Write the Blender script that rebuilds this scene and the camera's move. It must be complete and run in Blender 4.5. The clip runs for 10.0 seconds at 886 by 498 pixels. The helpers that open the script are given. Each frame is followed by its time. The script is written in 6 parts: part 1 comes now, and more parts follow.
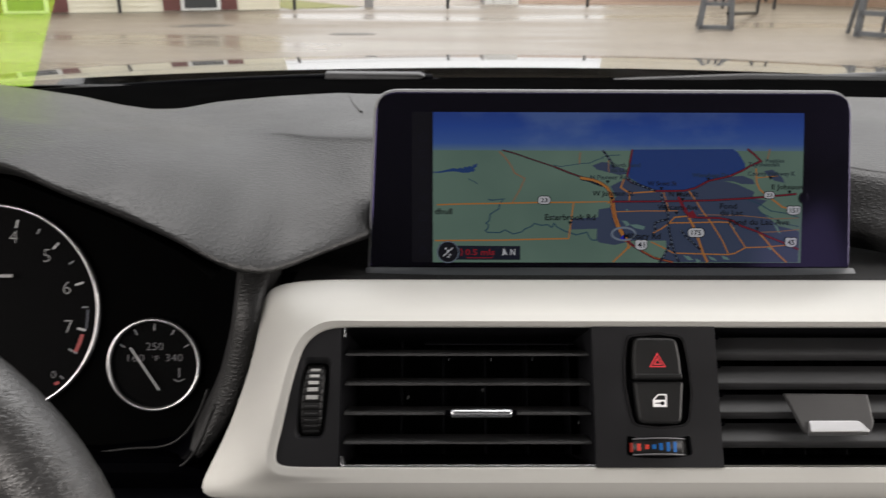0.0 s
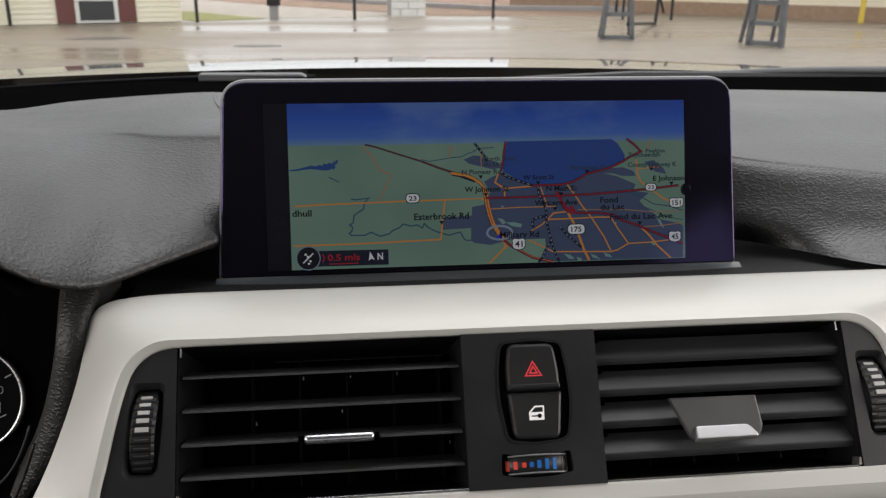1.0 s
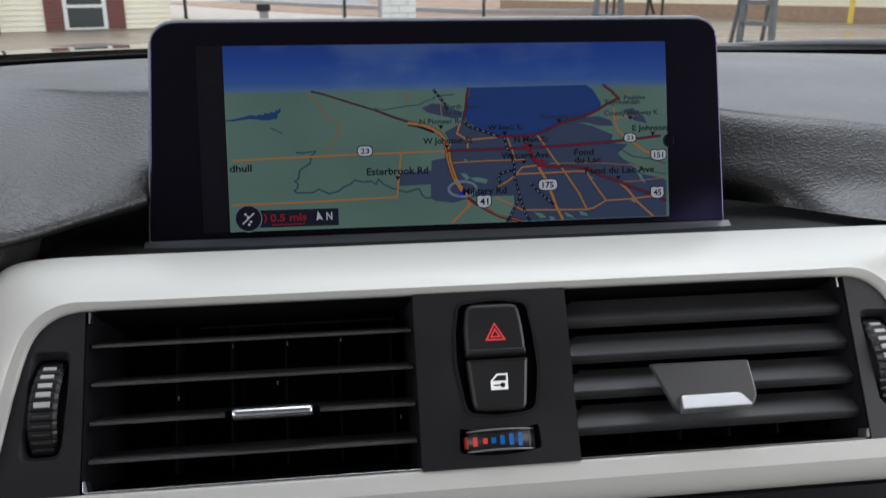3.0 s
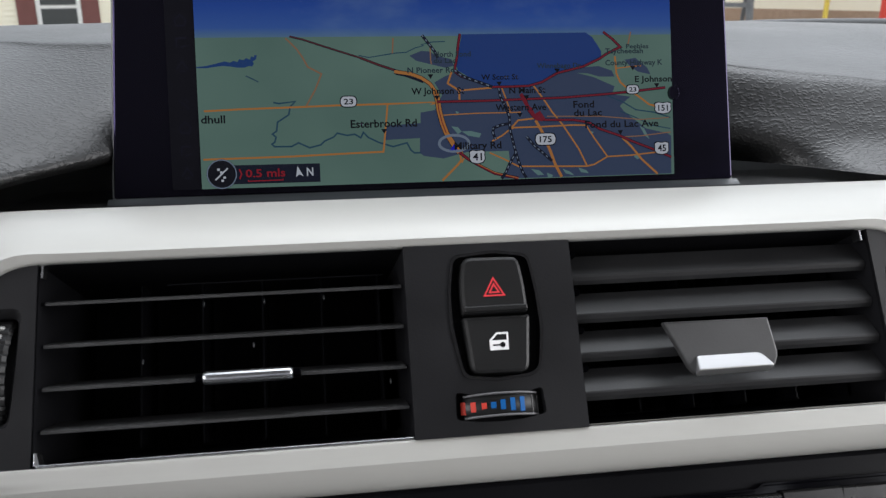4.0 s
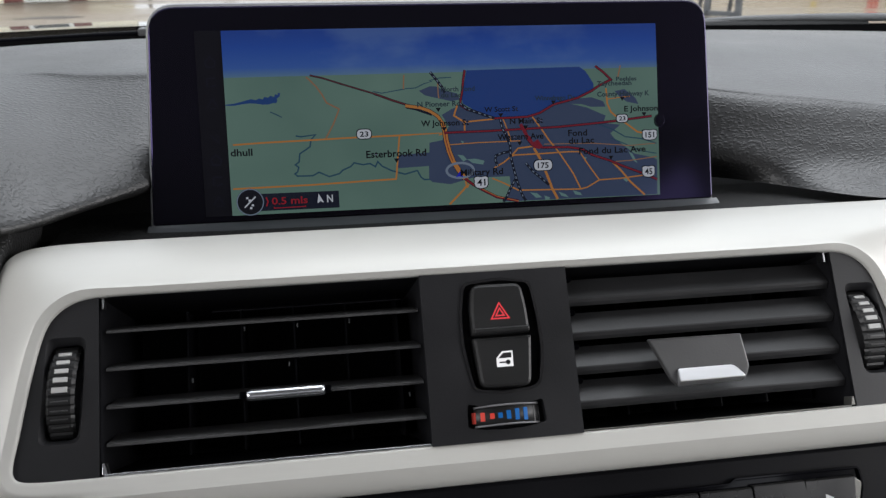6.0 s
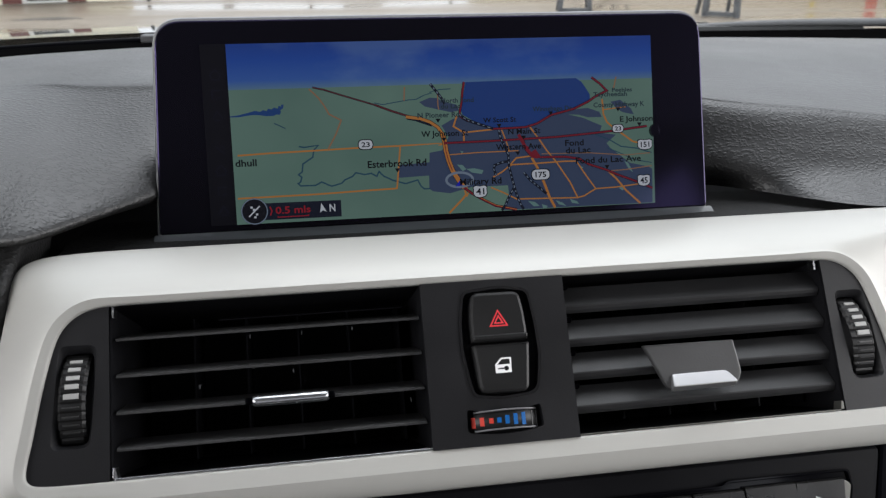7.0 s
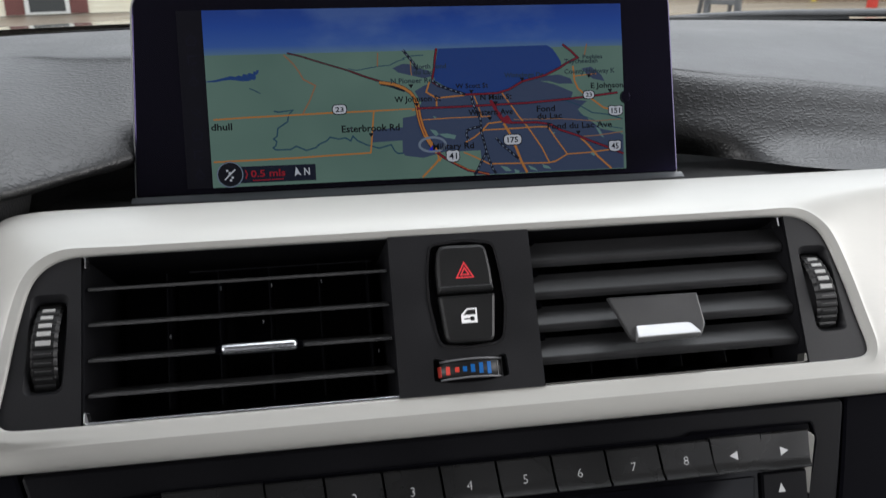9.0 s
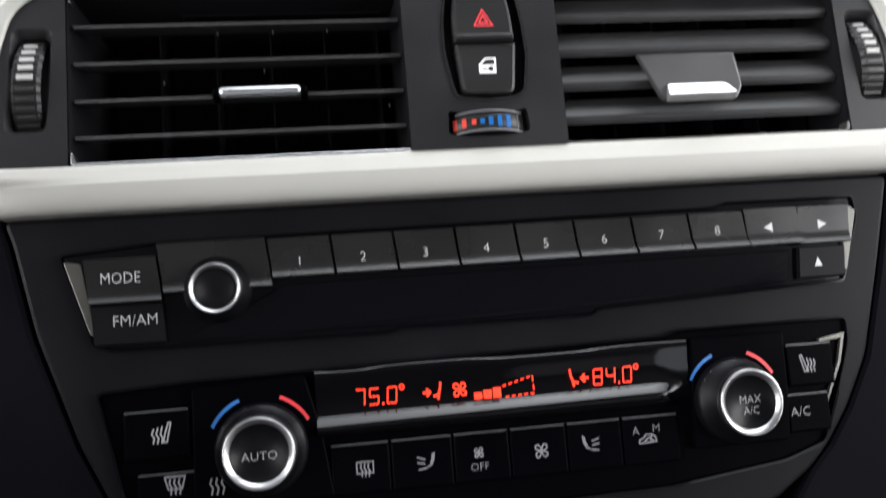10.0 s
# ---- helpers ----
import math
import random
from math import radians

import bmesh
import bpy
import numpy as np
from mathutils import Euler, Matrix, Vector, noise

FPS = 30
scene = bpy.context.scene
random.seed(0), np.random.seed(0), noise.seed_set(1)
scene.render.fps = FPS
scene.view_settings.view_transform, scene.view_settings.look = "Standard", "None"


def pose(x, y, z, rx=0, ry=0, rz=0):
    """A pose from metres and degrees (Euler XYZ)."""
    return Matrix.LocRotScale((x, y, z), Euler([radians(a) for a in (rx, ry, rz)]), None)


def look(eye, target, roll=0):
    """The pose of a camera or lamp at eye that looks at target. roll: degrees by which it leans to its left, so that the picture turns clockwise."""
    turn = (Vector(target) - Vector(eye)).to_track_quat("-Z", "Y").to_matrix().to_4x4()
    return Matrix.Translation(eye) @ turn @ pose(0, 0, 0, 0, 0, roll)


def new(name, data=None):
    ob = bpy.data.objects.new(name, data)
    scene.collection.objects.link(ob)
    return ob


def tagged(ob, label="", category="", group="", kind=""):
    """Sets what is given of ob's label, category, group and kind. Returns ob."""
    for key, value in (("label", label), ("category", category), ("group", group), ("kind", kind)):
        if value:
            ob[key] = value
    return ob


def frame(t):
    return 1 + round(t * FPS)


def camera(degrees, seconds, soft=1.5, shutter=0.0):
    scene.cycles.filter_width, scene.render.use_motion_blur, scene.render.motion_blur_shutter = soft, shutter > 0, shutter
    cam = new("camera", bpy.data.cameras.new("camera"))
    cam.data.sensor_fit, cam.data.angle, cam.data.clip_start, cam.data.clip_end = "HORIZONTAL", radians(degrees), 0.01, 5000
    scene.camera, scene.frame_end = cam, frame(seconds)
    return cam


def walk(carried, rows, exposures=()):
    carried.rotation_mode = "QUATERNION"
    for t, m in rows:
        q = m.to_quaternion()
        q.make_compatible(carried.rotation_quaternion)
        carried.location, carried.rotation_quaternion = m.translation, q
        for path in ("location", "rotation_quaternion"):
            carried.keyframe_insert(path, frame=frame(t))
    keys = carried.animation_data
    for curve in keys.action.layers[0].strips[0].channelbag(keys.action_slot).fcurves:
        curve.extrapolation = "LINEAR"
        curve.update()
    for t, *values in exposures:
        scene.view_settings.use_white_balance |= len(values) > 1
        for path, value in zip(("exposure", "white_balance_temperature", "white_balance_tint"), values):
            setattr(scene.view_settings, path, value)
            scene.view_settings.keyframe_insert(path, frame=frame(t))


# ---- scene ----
from mathutils.geometry import tessellate_polygon
cam = camera(56.2, 10.0, soft=1.3, shutter=0.3)
cam.data.dof.use_dof, cam.data.dof.focus_distance, cam.data.dof.aperture_fstop = True, 0.37, 30.0
PATH = [
    (0, (-0.0969, -0.444, 1.1798), (-0.0795, 1.4407, 0.5108), 0.28),
    (0.3, (-0.085, -0.4312, 1.1723), (0.0286, 1.4584, 0.5268), 0.40),
    (0.5, (-0.0785, -0.4238, 1.1695), (0.0705, 1.4635, 0.5245), 0.33),
    (0.7, (-0.075, -0.416, 1.1677), (0.1151, 1.4615, 0.5054), 0.46),
    (1, (-0.0699, -0.4096, 1.1635), (0.1501, 1.4716, 0.5212), 0.45),
    (1.2, (-0.0705, -0.4077, 1.1621), (0.1684, 1.4727, 0.5243), 0.49),
    (1.5, (-0.0755, -0.404, 1.1626), (0.1594, 1.478, 0.5277), 0.31),
    (1.7, (-0.0758, -0.404, 1.1616), (0.1434, 1.48, 0.5272), 0.05),
    (2, (-0.0732, -0.404, 1.1638), (0.1278, 1.4826, 0.5313), -0.17),
    (2.2, (-0.0628, -0.4009, 1.1563), (0.1382, 1.4834, 0.5167), -0.16),
    (2.5, (-0.0456, -0.3962, 1.1494), (0.1696, 1.4894, 0.5181), -0.23),
    (2.7, (-0.042, -0.3917, 1.1448), (0.1764, 1.4937, 0.5141), -0.28),
    (3, (-0.05, -0.3793, 1.131), (0.1853, 1.5037, 0.4996), -0.06),
    (3.2, (-0.0504, -0.3714, 1.1172), (0.1888, 1.516, 0.5006), -0.15),
    (4.3, (-0.0548, -0.3587, 1.1052), (0.2413, 1.5133, 0.4662), 0.21),
    (4.5, (-0.0584, -0.3617, 1.1098), (0.2374, 1.504, 0.4528), 0.15),
    (5, (-0.0524, -0.3629, 1.1124), (0.2524, 1.4925, 0.4306), 0.41),
    (5.2, (-0.0548, -0.3658, 1.1127), (0.2466, 1.4906, 0.4324), -0.02),
    (5.5, (-0.0631, -0.3744, 1.1238), (0.2437, 1.4768, 0.4317), 0.07),
    (6, (-0.0633, -0.384, 1.1368), (0.2384, 1.4676, 0.4436), -0.10),
    (7.5, (-0.0653, -0.3919, 1.1435), (0.2416, 1.4601, 0.4535), -0.26),
    (8, (-0.0656, -0.3929, 1.1442), (0.2457, 1.4609, 0.4614), -0.34),
    (8.5, (-0.0683, -0.3929, 1.1414), (0.243, 1.4633, 0.465), -0.32),
    (8.7, (-0.0643, -0.3963, 1.138), (0.2445, 1.4591, 0.4583), -0.39),
    (9, (-0.0535, -0.4058, 1.1246), (0.2456, 1.4547, 0.4543), -0.42),
    (9.3, (-0.059, -0.4104, 1.1011), (0.2484, 1.4575, 0.4558), -0.31),
    (9.5, (-0.0585, -0.4154, 1.0873), (0.2395, 1.4529, 0.4388), 0.00),
    (9.7, (-0.0579, -0.4127, 1.0748), (0.2317, 1.4395, 0.378), -0.12),
    (9.8, (-0.0593, -0.4117, 1.0635), (0.2302, 1.4334, 0.3483), -0.12),
    (10, (-0.0591, -0.4086, 1.0514), (0.2275, 1.4048, 0.258), -0.05),
]
EXPOSURES = [(0, 0.42, 6580, 15.0), (1.2, 0.32, 6400, 14), (2.8, 0.38, 5960, 13), (5.0, 0.58, 6080, 13), (6.0, 0.52, 6080, 13), (8.0, 0.46, 6080, 13), (9.0, 0.50, 6080, 13), (9.5, 0.95, 6080, 12), (10.0, 1.32, 6100, 12)]
walk(cam, [(t, look(eye, target, roll)) for t, eye, target, roll in PATH], EXPOSURES)

# ---- world, light ----
world = bpy.data.worlds.new("overcast_sky")
scene.world = world
world.use_nodes = True
wn, wl = world.node_tree.nodes, world.node_tree.links
sky = wn.new("ShaderNodeTexSky")
sky.sky_type, sky.sun_disc = "NISHITA", False
sky.sun_elevation, sky.sun_rotation = radians(63), radians(34)
sky.air_density, sky.dust_density, sky.ozone_density = 1.6, 6.0, 1.0
grey = wn.new("ShaderNodeHueSaturation")
grey.inputs["Saturation"].default_value = 0.12
wl.new(sky.outputs[0], grey.inputs["Color"])
cloud = wn.new("ShaderNodeMix")
cloud.data_type = "RGBA"
cloud.inputs["Factor"].default_value = 0.5
cloud.inputs["B"].default_value = (9.0, 9.0, 8.9, 1)
wl.new(grey.outputs[0], cloud.inputs["A"])
wl.new(cloud.outputs["Result"], wn["Background"].inputs["Color"])
wn["Background"].inputs["Strength"].default_value = 0.185
sun = new("sun", bpy.data.lights.new("sun", "SUN"))
sun.data.energy, sun.data.angle, sun.data.color = 0.58, radians(50), (1.0, 0.97, 0.93)
sun.matrix_world = look((8, 12, 28), (0, 0, 0))
# added fill lamps at the side windows, tinted warm like cabin bounce
for sgn in (-1, 1):
    side = new("side_fill_lamp", bpy.data.lights.new("side_fill_lamp", "AREA"))
    side.data.shape, side.data.size, side.data.size_y, side.data.energy = "RECTANGLE", 0.95, 0.36, 6.0 if sgn > 0 else 5.5
    side.data.color = (1.0, 0.96, 0.88)
    side.matrix_world = look((sgn * 0.74, -0.42, 1.20), (0, -0.42, 1.05))


# ---- materials ----
def lin(r, g, b):
    """Linear colour from 0..255 display values."""
    return tuple((c / 255 / 12.92) if c < 10.3 else ((c / 255 + 0.055) / 1.055) ** 2.4 for c in (r, g, b)) + (1.0,)


def material(name, colour, rough=0.5, metal=0.0, spec=0.5, emit=None, power=1.0, coat=0.0):
    m = bpy.data.materials.new(name)
    m.use_nodes = True
    b = m.node_tree.nodes["Principled BSDF"]
    b.inputs["Base Color"].default_value = (*colour[:3], 1.0)
    b.inputs["Roughness"].default_value = rough
    b.inputs["Metallic"].default_value = metal
    b.inputs["Specular IOR Level"].default_value = spec
    if coat:
        b.inputs["Coat Weight"].default_value = coat
        b.inputs["Coat Roughness"].default_value = 0.04
    if emit:
        b.inputs["Emission Color"].default_value = (*emit[:3], 1.0)
        b.inputs["Emission Strength"].default_value = power
    return m


def tex(m, kind, scale, stretch=(1, 1, 1), **inputs):
    """A procedural texture on object coordinates in metres."""
    n, l = m.node_tree.nodes, m.node_tree.links
    co, mp, t = n.new("ShaderNodeTexCoord"), n.new("ShaderNodeMapping"), n.new(kind)
    mp.inputs["Scale"].default_value = stretch
    l.new(co.outputs["Object"], mp.inputs[0])
    l.new(mp.outputs[0], t.inputs["Vector"])
    t.inputs["Scale"].default_value = scale
    for key, v in inputs.items():
        t.inputs[key.replace("_", " ")].default_value = v
    return t


def ramp(m, source, stops):
    n, l = m.node_tree.nodes, m.node_tree.links
    r = n.new("ShaderNodeValToRGB")
    e = r.color_ramp.elements
    while len(e) < len(stops):
        e.new(0.5)
    for el, (p, c) in zip(e, stops):
        el.position, el.color = p, c if len(c) == 4 else (*c, 1.0)
    l.new(source, r.inputs[0])
    return r


def grey_ramp(m, source, lo, hi, a=0.3, b=0.7):
    return ramp(m, source, [(a, (lo, lo, lo)), (b, (hi, hi, hi))])


def bump(m, source, strength, dist=0.001, chain=None):
    n, l = m.node_tree.nodes, m.node_tree.links
    b = n.new("ShaderNodeBump")
    b.inputs["Strength"].default_value, b.inputs["Distance"].default_value = strength, dist
    l.new(source, b.inputs["Height"])
    if chain:
        l.new(chain.outputs[0], b.inputs["Normal"])
    l.new(b.outputs[0], n["Principled BSDF"].inputs["Normal"])
    return b


def to(m, socket, name):
    m.node_tree.links.new(socket, m.node_tree.nodes["Principled BSDF"].inputs[name])


def leather(name, tone, rough, size, relief, spec):
    """Soft grained skin: rounded pebbles drawn out sideways, shallow creases, fine pores."""
    m = material(name, (tone, tone, tone * 1.04), rough, spec=spec)
    warp = tex(m, "ShaderNodeTexNoise", size * 0.3, Detail=3.0)
    v = tex(m, "ShaderNodeTexVoronoi", size, (0.6, 1, 1), Randomness=1.0)
    v.feature = "SMOOTH_F1"
    v.inputs["Smoothness"].default_value = 0.35
    n, l = m.node_tree.nodes, m.node_tree.links
    shift = n.new("ShaderNodeVectorMath")
    shift.operation = "MULTIPLY_ADD"
    shift.inputs[1].default_value = (0.0045, 0.0035, 0.0035)
    l.new(warp.outputs["Color"], shift.inputs[0])
    l.new(v.inputs["Vector"].links[0].from_socket, shift.inputs[2])
    l.new(shift.outputs[0], v.inputs["Vector"])
    big = tex(m, "ShaderNodeTexNoise", 14, Detail=3.0)
    fine = tex(m, "ShaderNodeTexNoise", 1800, Detail=2.0)
    fold = tex(m, "ShaderNodeTexNoise", size * 0.8, (0.35, 1, 1), Detail=3.0)
    to(m, grey_ramp(m, big.outputs[0], tone * 0.9, tone * 1.1).outputs[0], "Base Color")
    to(m, grey_ramp(m, big.outputs[0], rough - 0.04, rough + 0.04).outputs[0], "Roughness")
    pebble = grey_ramp(m, v.outputs["Distance"], 1.0, 0.0, 0.12, 0.62)
    pebble.color_ramp.interpolation = "EASE"
    b = bump(m, pebble.outputs[0], relief, 0.0007)
    b = bump(m, fold.outputs[0], relief * 0.35, 0.0004, b)
    bump(m, fine.outputs[0], 0.04, 0.0003, b)
    return m


def plastic(name, tone, rough, grain=1400, depth=0.12, spec=0.5, blue=1.02):
    m = material(name, (tone, tone, tone * blue), rough, spec=spec)
    big, fine = tex(m, "ShaderNodeTexNoise", 30, Detail=4.0), tex(m, "ShaderNodeTexNoise", grain, Detail=2.0)
    to(m, ramp(m, big.outputs[0], [(p, (tone * k, tone * k, tone * k * blue)) for p, k in ((0.3, 0.85), (0.7, 1.15))]).outputs[0], "Base Color")
    to(m, grey_ramp(m, big.outputs[0], rough - 0.05, rough + 0.07).outputs[0], "Roughness")
    bump(m, fine.outputs[0], depth, 0.0003)
    return m


DASH = leather("dash_leather", 0.010, 0.41, 700, 0.27, 0.38)
SHROUD = leather("shroud_leather", 0.016, 0.47, 720, 0.42, 0.30)
GAUGE = material("matt_gauge_black", (0.0028, 0.0028, 0.003), 0.6, spec=0.02)
HOOD_EDGE = plastic("shroud_edge_plastic", 0.016, 0.5, spec=0.25)
# toned down so the strip reads as a gap in shadow
SHELF = leather("shelf_grain", 0.006, 0.6, 900, 0.35, 0.14)
RIM_LEATHER = leather("wheel_leather", 0.020, 0.40, 1000, 0.34, 0.8)
TRIM = material("satin_silver", (0.37, 0.365, 0.342), 0.45, 0.12, spec=0.35)
_f = tex(TRIM, "ShaderNodeTexNoise", 1500, (0.05, 1, 1), Detail=2.0)
_b = tex(TRIM, "ShaderNodeTexNoise", 9, Detail=3.0)
to(TRIM, grey_ramp(TRIM, _b.outputs[0], 0.38, 0.48).outputs[0], "Roughness")
_c = tex(TRIM, "ShaderNodeTexNoise", 22, (0.25, 1, 1), Detail=5.0, Roughness=0.6)
to(TRIM, ramp(TRIM, _c.outputs[0], [(0.3, (0.352, 0.348, 0.326)), (0.7, (0.385, 0.379, 0.354))]).outputs[0], "Base Color")
bump(TRIM, _f.outputs[0], 0.08, 0.0002)
# climate keys take this darker black; light's fall-off down the console is in it
BLACK = plastic("black_plastic", 0.0009, 0.34, spec=0.010, blue=1.6)
DIAL = plastic("dial_plastic", 0.0024, 0.34, 2000, 0.05, spec=0.10, blue=1.3)
GREY = plastic("charcoal_plastic", 0.0068, 0.46, spec=0.27, blue=1.15)
TAB = plastic("tab_plastic", 0.030, 0.45)
SWITCH = plastic("switch_plastic", 0.0075, 0.40, 2200, spec=0.28)
POLISH = material("polished_black", (0.004, 0.004, 0.005), 0.05, spec=1.0, coat=1.0)
SLAT = plastic("vent_slat_plastic", 0.022, 0.44)
# the thin slats' plastic again, darkened against the light its broad faces catch
BROAD = plastic("darkened_slat_plastic", 0.012, 0.44, spec=0.36, blue=1.06)
DEEP = plastic("vent_duct_black", 0.0060, 0.5, spec=0.07, blue=1.15)
VANE = material("glossy_vane", (0.004, 0.004, 0.005), 0.25, spec=0.10)
CONSOLE = plastic("console_plastic", 0.0050, 0.40, spec=0.06, blue=1.2)
GLOSS = material("piano_black", (0.002, 0.002, 0.003), 0.06, spec=0.18)
_d = tex(GLOSS, "ShaderNodeTexNoise", 60, Detail=5.0)
to(GLOSS, grey_ramp(GLOSS, _d.outputs[0], 0.04, 0.1).outputs[0], "Roughness")
CHROME = material("satin_chrome", (0.50, 0.51, 0.53), 0.26, 1.0)
RING = material("brushed_ring", (0.62, 0.62, 0.63), 0.36, 1.0)
DIAL_RING = material("satin_dial_ring", (0.36, 0.36, 0.37), 0.33, 1.0)
LEDGE = material("smoked_ledge", (0.022, 0.024, 0.027), 0.38)
EDGE = material("grey_rim_plastic", (0.11, 0.11, 0.115), 0.42)
BUTTON = plastic("satin_black_button", 0.0085, 0.26, 2400, 0.04, 0.36)
READOUT = material("readout_glass", (0.0015, 0.0015, 0.002), 0.07, spec=0.2)
# smoky tone stands for cream reflections in the radio and climate frame ends
SMOKED = material("smoky_metal", (0.085, 0.083, 0.076), 0.32, 0.6)
# paler grey for the highlight line painted along the climate keys
KEY_GLINT = material("key_glint_grey", (0.045, 0.046, 0.050), 0.4)
SATIN = material("satin_aluminium", (0.52, 0.52, 0.53), 0.36, 0.9)
SIDE = plastic("console_side_black", 0.0026, 0.5, spec=0.015, blue=1.5)
RUBBER = plastic("black_rubber", 0.012, 0.6)
FRIT = plastic("black_cowl", 0.0020, 0.85, spec=0.0)
# print with a faint glow of its own added
ICON = material("white_print", (0.38, 0.38, 0.38), 0.5, emit=(0.7, 0.72, 0.75), power=0.025)
WHEEL_MARK = material("pale_grey_mark", (0.30, 0.30, 0.29), 0.5)
NUMERAL = material("grey_numeral_print", (0.26, 0.26, 0.26), 0.5)
DIM_ICON = material("grey_print", (0.17, 0.17, 0.18), 0.5)
RED_ICON = material("red_print", (0.62, 0.035, 0.045), 0.45)
DIM_RED = material("unlit_red_print", (0.26, 0.02, 0.02), 0.5)
DIM_BLUE = material("unlit_blue_print", (0.05, 0.055, 0.075), 0.5)
RED_MARK = material("dull_red_print", (0.46, 0.045, 0.03), 0.5, spec=0.12)
BLUE_MARK = material("dull_blue_print", (0.008, 0.085, 0.27), 0.5, spec=0.12)
BRIGHT = material("bright_white_print", (0.75, 0.75, 0.75), 0.5)
BLUE_ICON = material("blue_print", (0.016, 0.105, 0.34), 0.45)
AMBER = material("orange_segments", (0.1, 0.01, 0.0), 0.5, emit=lin(255, 48, 20), power=0.85)
GLASS_FRONT = material("display_glass", (0.003, 0.003, 0.004), 0.10, spec=0.32)
GLASS_FRONT.node_tree.nodes["Principled BSDF"].inputs["Specular Tint"].default_value = (0.46, 0.36, 1.0, 1)


def glow(name, r, g, b, power=1.0):
    """A lit patch of the screen behind its coated cover."""
    m = material(name, (0.005, 0.005, 0.006), 0.09, spec=0.25, emit=lin(r, g, b), power=power * 0.285)
    m.node_tree.nodes["Principled BSDF"].inputs["Specular Tint"].default_value = (0.55, 0.45, 1.0, 1)
    return m


# ---- mesh helpers ----
def plane_frame(origin, lean):
    """Local x to the right, y up the leaning face, z out of the face."""
    a = radians(lean)
    x, u, n = Vector((1, 0, 0)), Vector((0, math.sin(a), math.cos(a))), Vector((0, -math.cos(a), math.sin(a)))
    return Matrix.Translation(origin) @ Matrix((x, u, n)).transposed().to_4x4()


SCREEN = plane_frame((0, -0.029, 1.025), 16.6)
VENTS = plane_frame((0, -0.1175, 0.9945), 32)
RADIO = plane_frame((0, -0.146, 0.936), 30)
WORLD = Matrix.Identity(4)


def thing(name, place, label, category, group="", kind=""):
    ob = new(name)
    ob.location = place
    ob.empty_display_size = 0.02
    return tagged(ob, label, category, group, kind)


def adopt(ob, parent):
    if parent:
        ob.parent = parent
        if parent.parent is None:
            ob.matrix_parent_inverse = Matrix.Translation(-Vector(parent.location))
    return ob


def mesh(name, verts, faces, mat, parent=None, label="", smooth=False, m=WORLD):
    me = bpy.data.meshes.new(name)
    me.from_pydata([tuple(m @ Vector(v)) for v in verts], [], faces)
    me.materials.append(mat)
    me.polygons.foreach_set("use_smooth", [smooth] * len(me.polygons))
    me.update()
    return tagged(adopt(new(name, me), parent), label)


def part(name, bm, mat, parent, label="", smooth=False):
    bmesh.ops.recalc_face_normals(bm, faces=bm.faces)
    me = bpy.data.meshes.new(name)
    bm.to_mesh(me)
    bm.free()
    me.materials.append(mat)
    me.polygons.foreach_set("use_smooth", [smooth] * len(me.polygons))
    return tagged(adopt(new(name, me), parent), label)


def rounded(poly, radius, steps=4):
    """A polygon with its corners rounded; radius may be a list."""
    out, n = [], len(poly)
    for i in range(n):
        p, a, b = Vector(poly[i]), Vector(poly[i - 1]), Vector(poly[(i + 1) % n])
        r = radius[i] if isinstance(radius, (list, tuple)) else radius
        da, db = (a - p), (b - p)
        k = min(r, da.length * 0.48, db.length * 0.48)
        if k < 1e-5:
            out.append(tuple(p))
            continue
        pa, pb = p + da.normalized() * k, p + db.normalized() * k
        for s in range(steps + 1):
            t = s / steps
            q = pa * (1 - t) ** 2 + p * 2 * t * (1 - t) + pb * t * t
            out.append((q.x, q.y))
    return out


def slab(outline, d0, d1, m=WORLD, edge=0.0006, bm=None):
    """A flat plate of the outline from depth d0 to d1 with a chamfered front edge."""
    bm = bm or bmesh.new()
    n = len(outline)
    c = Vector((sum(p[0] for p in outline) / n, sum(p[1] for p in outline) / n))
    area = sum(outline[i - 1][0] * outline[i][1] - outline[i][0] * outline[i - 1][1] for i in range(n))
    if area < 0:
        outline = list(reversed(outline))

    def inset(k):
        res = []
        for i in range(n):
            p, a, b = Vector(outline[i]), Vector(outline[i - 1]), Vector(outline[(i + 1) % n])
            e0, e1 = (p - a).normalized(), (b - p).normalized()
            nn = Vector((-e0.y - e1.y, e0.x + e1.x))
            nn = nn.normalized() if nn.length > 1e-6 else Vector((0, 0))
            q = p + nn * k
            res.append((q.x, q.y))
        return res

    rings = [(outline, d0), (outline, d1 - edge), (inset(edge * 0.3), d1 - edge * 0.3), (inset(edge), d1)]
    made = [[bm.verts.new(m @ Vector((x, y, d))) for x, y in pts] for pts, d in rings]
    for a, b in zip(made, made[1:]):
        for i in range(n):
            bm.faces.new((a[i - 1], a[i], b[i], b[i - 1]))
    bm.faces.new(made[-1])
    bm.faces.new(list(reversed(made[0])))
    return bm


def frame_slab(outer, inner, d0, d1, m=WORLD, bm=None):
    """A flat ring between two outlines of as many points."""
    bm = bm or bmesh.new()
    n = len(outer)
    rows = [(outer, d0), (outer, d1), (inner, d1), (inner, d0)]
    made = [[bm.verts.new(m @ Vector((x, y, d))) for x, y in pts] for pts, d in rows]
    for k in range(4):
        a, b = made[k], made[(k + 1) % 4]
        for i in range(n):
            bm.faces.new((a[i - 1], a[i], b[i], b[i - 1]))
    return bm


